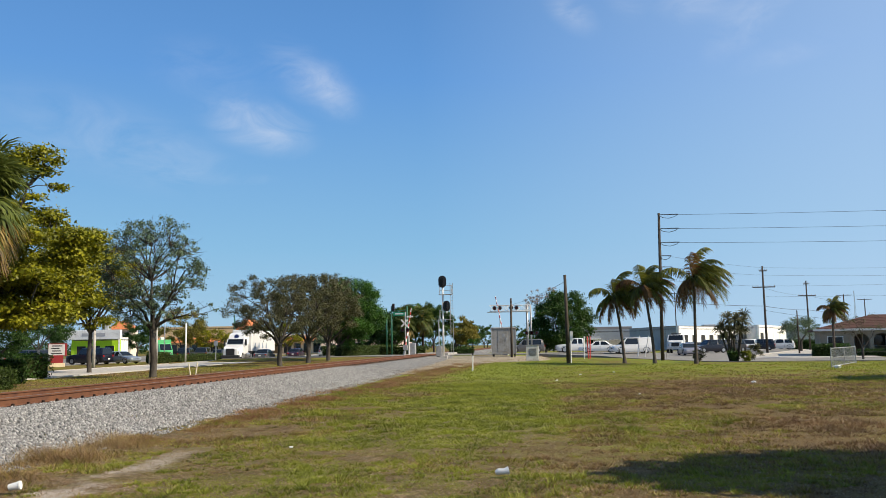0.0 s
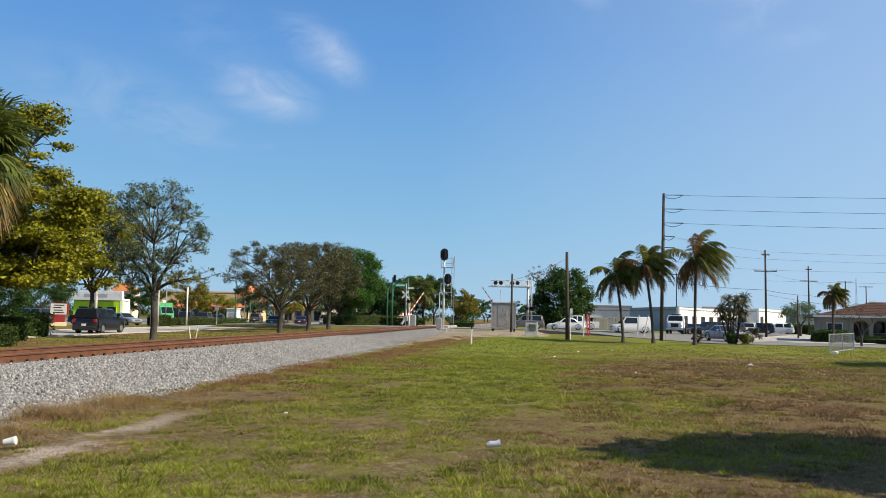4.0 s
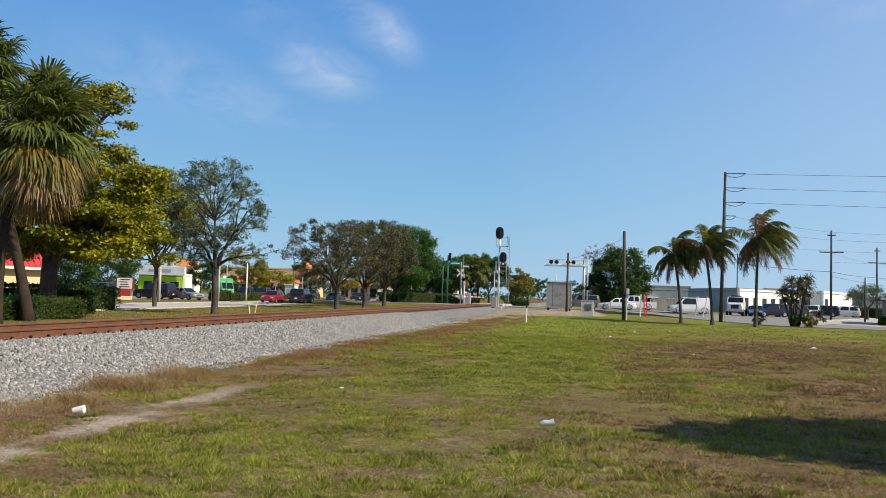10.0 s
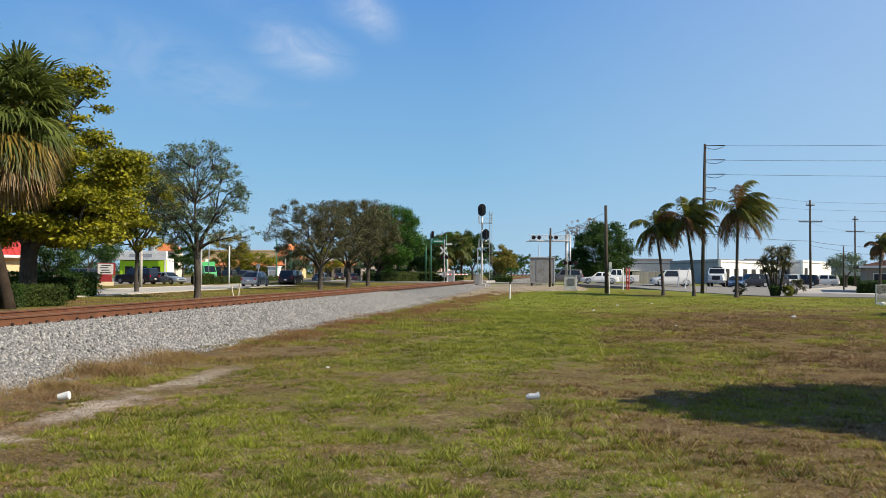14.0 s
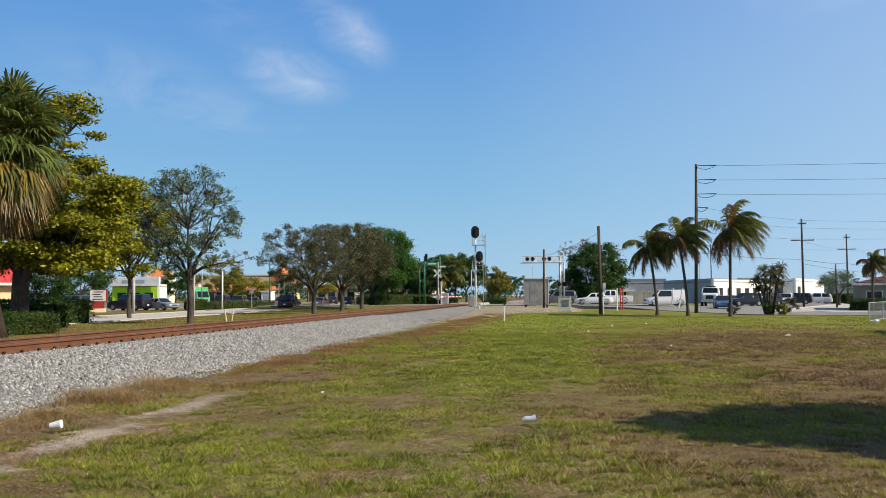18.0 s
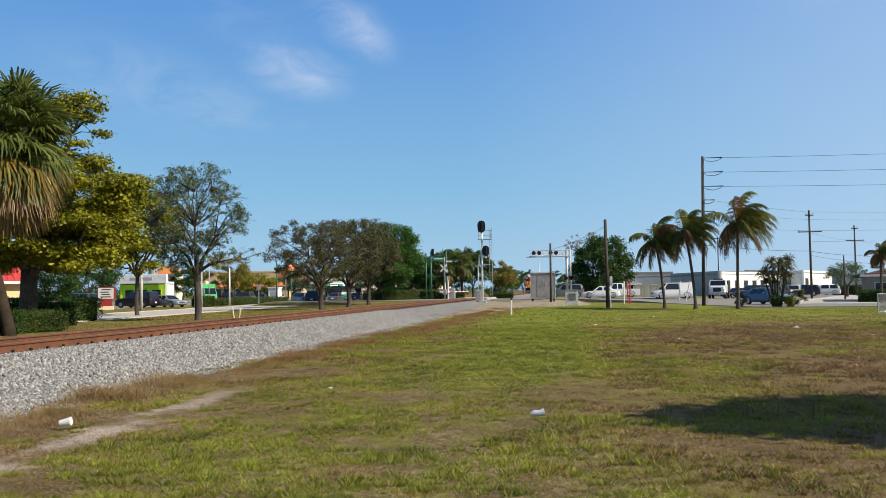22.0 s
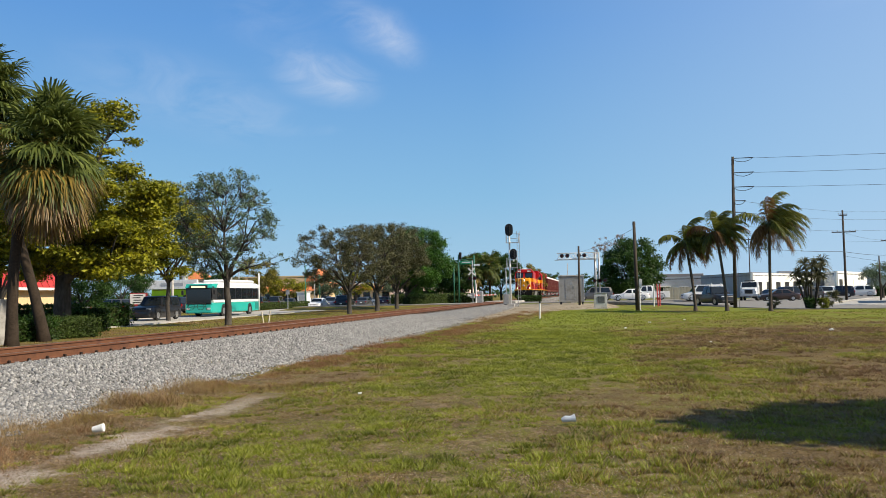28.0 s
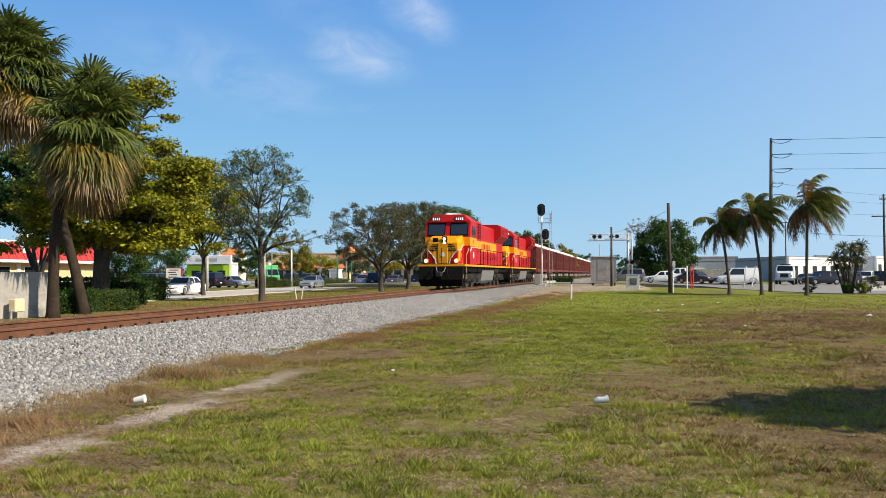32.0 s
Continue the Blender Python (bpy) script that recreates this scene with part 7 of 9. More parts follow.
def bus():
    t = thing("city_bus", (0, 0, 0), "turquoise and white low-floor city bus", "bus")
    teal = paint("bus_teal", (0.02, 0.42, 0.36), 0.3)
    wp = paint("bus_white", (0.78, 0.78, 0.77), 0.35)
    part("lower_body", Mesh().span((-1.27, -6.0, 0.32), (1.27, 5.95, 1.25), 0.06), teal, t, "turquoise lower body")
    part("waist_band", Mesh().span((-1.275, -6.0, 1.25), (1.275, 5.6, 1.5), 0.02), wp, t, "white band")
    part("upper_body", Mesh().span((-1.26, -6.0, 1.5), (1.26, 5.9, 2.75), 0.05), trim_mat, t)
    part("roof", Mesh().hull([[(-1.27, -6.0, 2.6), (1.27, -6.0, 2.6), (1.27, 5.0, 2.6), (-1.27, 5.0, 2.6)], [(-1.27, -6.0, 2.95), (1.27, -6.0, 2.95), (1.27, 4.6, 2.95), (-1.27, 4.6, 2.95)], [(-1.05, -5.8, 3.1), (1.05, -5.8, 3.1), (1.05, 4.4, 3.1), (-1.05, 4.4, 3.1)]]), wp, t, "white roof")
    part("roof_pod", Mesh().span((-1.1, -5.2, 3.1), (1.1, 2.6, 3.4), 0.12), wp, t, "white roof equipment pod")
    part("front_cap", Mesh().hull([[(-1.27, 5.0, 2.6), (1.27, 5.0, 2.6), (1.25, 6.0, 2.6), (-1.25, 6.0, 2.6)], [(-1.27, 4.6, 2.97), (1.27, 4.6, 2.97), (1.2, 5.85, 2.95), (-1.2, 5.85, 2.95)]]), teal, t, "turquoise front cap")
    sg2 = part("route_sign", Mesh().box((0, 6.0, 2.68), (1.7, 0.06, 0.3), 0.02), trim_mat, t)
    part("route_bar", Mesh().box((0, 6.035, 2.68), (1.3, 0.01, 0.14)), glow("amber", (1.0, 0.7, 0.3), 1.5), sg2)
    part("windscreen", Mesh().span((-1.15, 5.94, 1.15), (1.15, 5.99, 2.5), 0.03), win, t, "large dark windscreen")
    part("front_panel", Mesh().span((-1.2, 5.9, 0.35), (1.2, 6.02, 1.1), 0.05), teal, t)
    for s in (-1, 1):
        for i in range(7):
            part("side_window", Mesh().span((s * 1.262 - 0.01, -5.6 + 1.5 * i, 1.55), (s * 1.262 + 0.012, -4.2 + 1.5 * i, 2.58), 0.01), win, t, "tinted side window")
        part("mirror", Mesh().box((s * 1.5, 6.0, 2.2), (0.2, 0.1, 0.4), 0.03).tube([(s * 1.2, 5.9, 2.55), (s * 1.5, 6.0, 2.4)], 0.025, 5), trim_mat, t)
        part("headlight", Mesh().box((s * 0.95, 6.0, 0.72), (0.36, 0.08, 0.18), 0.03), head_lens, t)
        part("rear_grille", Mesh().span((s * 1.272 - 0.006, -5.85, 0.5), (s * 1.272 + 0.006, -4.9, 1.15)), mat("teal_dark", (0.01, 0.16, 0.14), (0.02, 0.24, 0.2), 20, 0.6), t)
        for y in (3.3, -3.4):
            part("wheel_well", Mesh().disc((s * 1.25, y, 0.52), (1, 0, 0), 0.6, 0.06, 20), trim_mat, t)
            wheel(t, s * 1.14, y, 0.48, 0.3)
    part("bike_rack", Mesh().tube([(-0.8, 6.1, 0.6), (-0.8, 6.35, 1.2), (0.8, 6.35, 1.2), (0.8, 6.1, 0.6)], 0.03, 6).tube([(-0.8, 6.25, 0.9), (0.8, 6.25, 0.9)], 0.03, 6), trim_mat, t, "black bicycle rack on the front")
    for x in (-0.4, 0.5):
        part("rack_wheel", Mesh().tube([(x + 0.32 * math.cos(a), 6.45, 0.95 + 0.32 * math.sin(a)) for a in (2 * math.pi * i / 14 for i in range(15))], 0.025, 5), tyre_mat, t)
    return t


big_lorry = lorry()
big_lorry.matrix_basis = lane_pose(100, 6.0, -1)
city_bus = bus()
city_bus.matrix_basis = lane_pose(90, FAR, -1)


def work_truck(at):
    t = thing("work_truck", at, "white medium-duty flatbed work truck parked by the building", "truck")
    wp = paint("truck_white", (0.75, 0.75, 0.74), 0.35)
    part("hood", Mesh().hull([[(-0.85, 3.2, 0.9), (0.85, 3.2, 0.9), (0.8, 3.2, 1.55), (-0.8, 3.2, 1.55)], [(-1.05, 2.0, 0.7), (1.05, 2.0, 0.7), (0.98, 2.0, 1.75), (-0.98, 2.0, 1.75)]]), wp, t)
    part("cab", Mesh().hull([[(-1.1, 0.4, 0.8), (1.1, 0.4, 0.8), (1.1, 2.2, 0.8), (-1.1, 2.2, 0.8)], [(-1.12, 0.4, 1.75), (1.12, 0.4, 1.75), (1.12, 2.1, 1.75), (-1.12, 2.1, 1.75)], [(-1.0, 0.4, 2.5), (1.0, 0.4, 2.5), (1.0, 1.6, 2.5), (-1.0, 1.6, 2.5)]]), wp, t)
    part("windscreen", Mesh().poly([(-0.95, 2.1, 1.8), (0.95, 2.1, 1.8), (0.88, 1.68, 2.44), (-0.88, 1.68, 2.44)]), win, t)
    part("grille", Mesh().box((0, 3.2, 1.2), (1.0, 0.08, 0.5), 0.04), trim_mat, t)
    part("bumper", Mesh().box((0, 3.25, 0.72), (2.2, 0.25, 0.3), 0.05), silver, t)
    part("beacon_bar", Mesh().box((0, 1.0, 2.62), (1.3, 0.25, 0.16), 0.04), trim_mat, t)
    part("flatbed", Mesh().span((-1.2, -3.4, 1.0), (1.2, 0.3, 1.16), 0.02), trim_mat, t)
    part("headboard", Mesh().span((-1.15, 0.22, 1.16), (1.15, 0.3, 2.3), 0.02), trim_mat, t)
    for s in (-1, 1):
        part("headlight", Mesh().box((s * 0.82, 3.12, 1.15), (0.24, 0.16, 0.26), 0.04), head_lens, t)
        for y in (2.4, -2.2):
            wheel(t, s * 1.0, y, 0.45, 0.3)
    return t


work_truck(pose(20.3, 113.5, 0.045, 0, 0, 165))


def step_van(at):
    t = thing("delivery_van", at, "bright green box delivery van parked in the lot", "van")
    gp = paint("van_green", (0.1, 0.46, 0.17), 0.4)
    part("cargo_box", Mesh().span((-1.1, -3.2, 0.6), (1.1, 1.0, 3.2), 0.06), gp, t)
    part("cab", Mesh().hull([[(-1.05, 1.0, 0.6), (1.05, 1.0, 0.6), (1.0, 3.2, 0.6), (-1.0, 3.2, 0.6)], [(-1.05, 1.0, 1.4), (1.05, 1.0, 1.4), (1.0, 3.1, 1.35), (-1.0, 3.1, 1.35)], [(-1.0, 1.0, 2.6), (1.0, 1.0, 2.6), (0.95, 1.6, 2.5), (-0.95, 1.6, 2.5)]]), gp, t)
    part("windscreen", Mesh().poly([(-0.9, 3.03, 1.47), (0.9, 3.03, 1.47), (0.85, 1.74, 2.46), (-0.85, 1.74, 2.46)]), win, t)
    part("roof_vent", Mesh().box((0, -1.0, 3.4), (0.6, 0.6, 0.5), 0.08), white_paint, t)
    part("grille", Mesh().box((0, 3.2, 0.95), (1.0, 0.06, 0.3), 0.03), trim_mat, t)
    part("bumper", Mesh().box((0, 3.2, 0.6), (2.0, 0.2, 0.22), 0.05), trim_mat, t)
    for s in (-1, 1):
        part("headlight", Mesh().box((s * 0.75, 3.18, 0.95), (0.26, 0.08, 0.18), 0.03), head_lens, t)
        for y in (2.2, -2.0):
            wheel(t, s * 0.95, y, 0.38, 0.25)
    return t


step_van(pose(-60.6, 130.0, 0.04, 0, 0, 215))
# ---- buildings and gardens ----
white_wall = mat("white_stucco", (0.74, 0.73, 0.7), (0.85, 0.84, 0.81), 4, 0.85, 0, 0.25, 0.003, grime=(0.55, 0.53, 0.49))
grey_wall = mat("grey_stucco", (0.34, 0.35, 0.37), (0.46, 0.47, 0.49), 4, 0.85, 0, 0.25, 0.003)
cream_wall = mat("cream_stucco", (0.62, 0.55, 0.42), (0.75, 0.68, 0.54), 4, 0.85, 0, 0.25, 0.003)
yellow_wall = mat("yellow_stucco", (0.6, 0.43, 0.22), (0.72, 0.55, 0.33), 4, 0.85, 0, 0.25, 0.003)
lime_wall = mat("lime_stucco", (0.36, 0.6, 0.02), (0.48, 0.72, 0.04), 4, 0.8, 0, 0.25, 0.003)
orange_roof = mat("orange_tile", (0.5, 0.15, 0.06), (0.66, 0.24, 0.1), 9, 0.85, 0, 0.25, 0.01)
red_roof = mat("red_metal_roof", (0.36, 0.028, 0.024), (0.46, 0.048, 0.04), 3, 0.45, 0, 0.4, 0.002)
brown_roof = mat("brown_shingle", (0.06, 0.03, 0.024), (0.125, 0.066, 0.052), 12, 0.95, 0, 0.2, 0.01)
dark_roof = mat("roof_gravel", (0.16, 0.15, 0.15), (0.26, 0.25, 0.24), 8, 0.95)
board = mat("weathered_board", (0.32, 0.29, 0.23), (0.5, 0.46, 0.38), 6, 0.9, 0, 0.2, 0.004, piece=0.12, stretch=(6, 6, 1))
hedge_leaf = leaf_mat("hedge_leaf", (0.03, 0.055, 0.012), (0.11, 0.16, 0.03))
dark_room = mat("dark_interior", (0.01, 0.01, 0.011), (0.025, 0.025, 0.026), 3, 0.8)


def opening(parent, name, a, b, z0, z1, out, material, frame_mat=None, label="", depth=0.05, bars=0):
    """A framed panel on a wall from a to b; out: the wall's outward normal."""
    a, b, n = Vector((*a, 0)), Vector((*b, 0)), Vector((*out, 0))
    d = b - a
    e = d.normalized() * 0.07

    def quad(p, q, lo, hi, push):
        return [(*(p + n * push).xy, lo), (*(q + n * push).xy, lo), (*(q + n * push).xy, hi), (*(p + n * push).xy, hi)]

    fr = Mesh().hull([quad(a, b, z0, z1, -0.05), quad(a, b, z0, z1, depth)])
    f = part(name, fr, frame_mat or white_wall, parent, label)
    part("pane", Mesh().hull([quad(a + e, b - e, z0 + 0.07, z1 - 0.07, depth - 0.02), quad(a + e, b - e, z0 + 0.07, z1 - 0.07, depth + 0.008)]), material, f)
    for i in range(bars):
        p = a + d * (i + 1) / (bars + 1)
        part("mullion", Mesh().hull([quad(p - e * 0.3, p + e * 0.3, z0, z1, 0), quad(p - e * 0.3, p + e * 0.3, z0, z1, depth + 0.02)]), frame_mat or white_wall, f)
    return f


def block(name, ring, h, wall, roof, label, category="building", parapet=0.4):
    """A flat-roofed building on a ring of corners, anticlockwise from above."""
    t = thing(name, (0, 0, 0), label, category)
    n = len(ring)
    for i in range(n):
        a, b = Vector((*ring[i], 0)), Vector((*ring[(i + 1) % n], 0))
        d = (b - a).normalized()
        nrm = Vector((d.y, -d.x, 0))
        wm = wall[i] if isinstance(wall, (list, tuple)) else wall
        q = [a, b, b - nrm * 0.3, a - nrm * 0.3]
        part("wall", Mesh().hull([[(*p.xy, -0.1) for p in q], [(*p.xy, h) for p in q]]), wm, t)
    part("roof", Mesh().hull([[(x, y, h - parapet - 0.2) for x, y in ring], [(x, y, h - parapet) for x, y in ring]]), roof, t)
    return t


def along(a, b, q):
    return a[0] + (b[0] - a[0]) * q, a[1] + (b[1] - a[1]) * q


def normal(a, b):
    d = math.hypot(b[0] - a[0], b[1] - a[1])
    return (b[1] - a[1]) / d, -(b[0] - a[0]) / d


# white workshop with roller doors
A, B_, C_, D_ = (27.6, 153.0), (48.0, 184.0), (42.0, 200.0), (21.8, 177.0)
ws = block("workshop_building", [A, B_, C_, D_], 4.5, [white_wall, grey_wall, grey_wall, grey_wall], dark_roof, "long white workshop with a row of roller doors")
nA = normal(A, B_)
for i in range(8):
    q = 0.06 + 0.115 * i
    opening(ws, "roller_door", along(A, B_, q), along(A, B_, q + 0.06), 0.0, 2.9, nA, dark_room, white_wall, "dark roller doorway")
part("roof_unit", Mesh().span((38, 180, 4.1), (40.5, 182.5, 5.2), 0.05), galv, ws)
part("parapet_cap", Mesh().tube([(*A, 4.52), (*B_, 4.52)], 0.07, 4).tube([(*A, 4.52), (*D_, 4.52)], 0.07, 4), dark_roof, ws)
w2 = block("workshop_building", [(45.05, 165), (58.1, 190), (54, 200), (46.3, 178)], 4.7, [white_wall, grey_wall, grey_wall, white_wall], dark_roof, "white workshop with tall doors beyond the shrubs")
n2 = normal((45.05, 165), (58.1, 190))
for i in range(4):
    q = 0.08 + 0.22 * i
    opening(w2, "tall_door", along((45.05, 165), (58.1, 190), q), along((45.05, 165), (58.1, 190), q + 0.1), 0.0, 3.2, n2, dark_room if i == 0 else white_wall, white_wall)
lg = block("low_building", [(2, 188), (24, 186), (26, 205), (4, 208)], 4.6, grey_wall, dark_roof, "long low grey flat-roofed building")
part("rooftop_panel", Mesh().span((14.5, 190, 4.6), (24.0, 191.5, 5.3), 0.05), dark_roof, lg, "dark rooftop panels")
part("roof_vent", Mesh().box((12.5, 190, 5.2), (0.5, 0.5, 1.4), 0.05), galv, lg)
part("awning", Mesh().span((10.2, 186.2, 2.4), (16.5, 187.8, 2.6)), white_wall, lg)
for i in range(4):
    opening(lg, "window", (5 + 4.4 * i, 187.73 - 0.4 * i), (7 + 4.4 * i, 187.55 - 0.4 * i), 1.0, 2.4, (-0.09, -1), win)
block("far_building", [(62, 200), (96, 192), (100, 215), (64, 220)], 4.2, grey_wall, dark_roof, "distant low grey building")

fence = thing("board_fence", (9.4, 117.6, 0), "weathered pale board fence by the street", "fence")
bd = Mesh().box((0, 0, 1.0), (0.19, 0.03, 2.0), 0.006).data("board", board)
for i in range(40):
    part("board", bd, None, fence, at=pose(0.2 * i, rnd.uniform(-0.02, 0.02), rnd.uniform(-0.05, 0.08), 0, rnd.uniform(-0.8, 0.8), 0))
for z in (0.4, 1.6):
    part("rail", Mesh().box((3.9, 0.05, z), (8.0, 0.05, 0.1)), board, fence)
for x, y, lean, lab, mt in ((11.6, 88.3, 0.28, "white leaning guard post", white_paint), (12.3, 88.0, 0.5, "pale leaning guard post", white_paint), (5.75, 84.6, 0.02, "white slim post", white_paint), (6.2, 85.2, -0.08, "red and white marker post", red_paint), (6.4, 85.6, 0.05, "red marker post", red_paint)):
    p = thing("guard_post", (x, y, 0), lab + " beside the side street", "post")
    part("post", Mesh().tube([(0, 0, -0.1), (lean, 0, 2.3)], 0.06, 8), mt, p)

# the house
HX, HY = 0.1, 2.5
house_wall = mat("house_stucco", (0.24, 0.21, 0.165), (0.33, 0.29, 0.235), 4, 0.9, 0, 0.2, 0.003)
hs = thing("house", pose(28.05, 81.5, 0, 0, 0, -16), "single-storey cream house with a brown roof and arched porch", "house")
part("wall", Mesh().span((HX, HY, -0.1), (HX + 22, HY + 0.25, 2.45)), house_wall, hs)
part("wall", Mesh().span((HX, HY + 0.25, -0.1), (HX + 0.25, HY + 10, 2.45)), house_wall, hs)
part("wall", Mesh().span((HX, HY + 9.8, -0.1), (HX + 22, HY + 10, 2.45)), house_wall, hs)
part("wall", Mesh().span((HX + 21.8, HY + 0.25, -0.1), (HX + 22, HY + 9.8, 2.45)), house_wall, hs)
part("roof", Mesh().hull([[(HX - 0.7, HY - 2.9, 2.42), (HX + 22.7, HY - 2.9, 2.42), (HX + 22.7, HY + 10.7, 2.42), (HX - 0.7, HY + 10.7, 2.42)], [(HX - 0.7, HY - 2.9, 2.58), (HX + 22.7, HY - 2.9, 2.58), (HX + 22.7, HY + 10.7, 2.58), (HX - 0.7, HY + 10.7, 2.58)], [(HX + 5, HY + 3.9, 4.05), (HX + 18, HY + 3.9, 4.05), (HX + 18, HY + 4.1, 4.05), (HX + 5, HY + 4.1, 4.05)]]), brown_roof, hs, "brown shingle hip roof")
for i in range(8):
    z = 2.68 + 0.17 * i
    k = (z - 2.58) / 1.47
    part("shingle_course", Mesh().tube([(HX - 0.7 + 5.7 * k, HY - 2.9 + 6.8 * k - 0.02, z), (HX + 22.7 - 4.7 * k, HY - 2.9 + 6.8 * k - 0.02, z)], 0.025, 4), brown_roof, hs)
part("fascia", Mesh().span((HX - 0.72, HY - 2.95, 2.4), (HX + 22.7, HY - 2.9, 2.6)), white_wall, hs, "pale fascia board")
porch = part("porch", Mesh().span((HX + 0.6, HY - 2.6, -0.1), (HX + 6.2, HY, 0.12)), concrete, hs)
for i in range(3):
    part("porch_column", Mesh().span((HX + 2.4 + 1.7 * i, HY - 2.6, 0.1), (HX + 2.78 + 1.7 * i, HY - 2.2, 2.42), 0.03), house_wall, hs)
for i in range(2):
    pts = [(HX + 2.78 + 1.7 * i + 0.66 - 0.66 * math.cos(a), 1.5 + 0.66 * math.sin(a)) for a in (math.pi * j / 10 for j in range(11))]
    arch = Mesh()
    for (xa, za), (xb, zb) in zip(pts, pts[1:]):
        arch.hull([[(xa, HY - 2.58, za), (xa, HY - 2.24, za), (xa, HY - 2.24, 2.42), (xa, HY - 2.58, 2.42)], [(xb, HY - 2.58, zb), (xb, HY - 2.24, zb), (xb, HY - 2.24, 2.42), (xb, HY - 2.58, 2.42)]])
    part("arch", arch, house_wall, hs, "cream porch arch")
part("front_room", Mesh().span((HX - 0.1, HY - 2.5, -0.1), (HX + 2.6, HY, 2.42), 0.02), house_wall, hs)
for x in (HX + 4.6,):
    opening(hs, "window", (x, HY), (x + 1.2, HY), 0.9, 2.0, (0, -1), win, white_wall)
opening(hs, "front_door", (HX + 3.0, HY), (HX + 3.9, HY), 0.1, 2.15, (0, -1), mat("door_brown", (0.08, 0.04, 0.02), (0.14, 0.08, 0.05), 5, 0.6), white_wall)
part("garage_wall", Mesh().span((HX + 6.3, HY - 2.7, -0.1), (HX + 16.5, HY, 2.42)), house_wall, hs)
gd = opening(hs, "garage_door", (HX + 6.7, HY - 2.7), (HX + 11.9, HY - 2.7), 0.0, 2.15, (0, -1), white_wall, white_wall, "white sectional garage door")
for i in range(4):
    part("door_panel", Mesh().box((HX + 9.3, HY - 2.77, 0.3 + 0.5 * i), (5.0, 0.02, 0.44), 0.006), white_wall, gd)
opening(hs, "side_window", (HX + 0.5, HY - 2.5), (HX + 1.9, HY - 2.5), 0.8, 1.9, (0, -1), win, white_wall)
slab("driveway", [(33.6, 71), (39.6, 70.5), (40.2, 77.2), (34.6, 78.8)], 0.07, concrete, "pale concrete driveway in front of the garage")
slab("road_far", [(18.8, 74.2), (30, 72.4), (37, 97), (52, 131), (43.4, 132.4), (28.9, 99.3)], 0.068, avenue_mat, "pale asphalt street running off past the house")
slab("yard", [(20, 110.9), (90, 110.9), (90, 160), (34, 160), (20, 128)], 0.045, asphalt, "asphalt yard in front of the workshops")
kb = Mesh()
for a, b in (((18.7, 74.3), (28.8, 99.3)), ((28.8, 99.3), (43.3, 132.4))):
    kb.hull([[(a[0] - 0.5, a[1], 0.0), (a[0], a[1], 0.0), (a[0], a[1], 0.16), (a[0] - 0.5, a[1], 0.16)], [(b[0] - 0.5, b[1], 0.0), (b[0], b[1], 0.0), (b[0], b[1], 0.16), (b[0] - 0.5, b[1], 0.16)]])
solid("kerb_far", kb, concrete, "pale concrete kerb of the street past the house", kind="structure")


def hedge(x0, y0, x1, y1, wide, high, count, size, seed, label, leafy=None, name="hedge"):
    """A clipped hedge between two points: a dark box as inner shade, a skin of leaves."""
    r = np.random.default_rng(seed)
    t = thing(name, ((x0 + x1) / 2, (y0 + y1) / 2, 0), label, "hedge")
    L = math.hypot(x1 - x0, y1 - y0)
    a = math.atan2(y1 - y0, x1 - x0)
    u, v, z = r.uniform(-L / 2, L / 2, count), r.uniform(-wide / 2, wide / 2, count), r.uniform(0.03, high, count)
    skin = r.integers(0, 3, count)
    v = np.where(skin == 0, -wide / 2 + r.normal(0, 0.06, count), v)
    z = np.where(skin == 1, high + r.normal(0, 0.07, count), z)
    x, y = u * math.cos(a) - v * math.sin(a), u * math.sin(a) + v * math.cos(a)
    lobes = np.stack([x, y, z, np.full(count, 0.02)], 1)
    part("leaves", leaf_cloud("leaves", lobes, count, size, leafy or hedge_leaf, seed), None, t)
    # near-black box: the shade between the leaves is put into its colour
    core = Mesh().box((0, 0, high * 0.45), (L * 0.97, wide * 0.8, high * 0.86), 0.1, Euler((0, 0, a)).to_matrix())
    part("inner_growth", core, mat("hedge_shade", (0.012, 0.018, 0.006), (0.03, 0.04, 0.012), 6, 0.95, 0, 0.1), t, "solid dark core painted as the shade inside the leaves")
    return t


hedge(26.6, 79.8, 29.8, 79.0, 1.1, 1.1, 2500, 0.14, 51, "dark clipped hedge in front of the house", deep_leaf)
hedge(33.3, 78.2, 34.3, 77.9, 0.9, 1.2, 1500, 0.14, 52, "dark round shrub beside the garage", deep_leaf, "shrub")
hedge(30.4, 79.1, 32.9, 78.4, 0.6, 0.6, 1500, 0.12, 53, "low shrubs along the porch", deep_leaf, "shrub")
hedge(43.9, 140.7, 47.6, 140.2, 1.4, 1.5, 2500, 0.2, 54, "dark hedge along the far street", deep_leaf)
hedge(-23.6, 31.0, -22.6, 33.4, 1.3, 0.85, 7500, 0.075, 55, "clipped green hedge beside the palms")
# two rows of dark bushes, also added to deepen the large tree's shade
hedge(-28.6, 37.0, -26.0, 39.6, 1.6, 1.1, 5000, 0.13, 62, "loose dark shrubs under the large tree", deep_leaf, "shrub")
hedge(-31.5, 38.5, -29.0, 46.0, 1.8, 1.4, 5000, 0.15, 64, "dark leafy shrubs added as shade behind the large tree", deep_leaf, "shrub")
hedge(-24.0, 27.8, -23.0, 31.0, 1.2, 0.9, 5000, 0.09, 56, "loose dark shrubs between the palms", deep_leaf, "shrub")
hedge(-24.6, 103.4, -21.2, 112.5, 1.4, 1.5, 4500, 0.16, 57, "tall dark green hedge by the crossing")
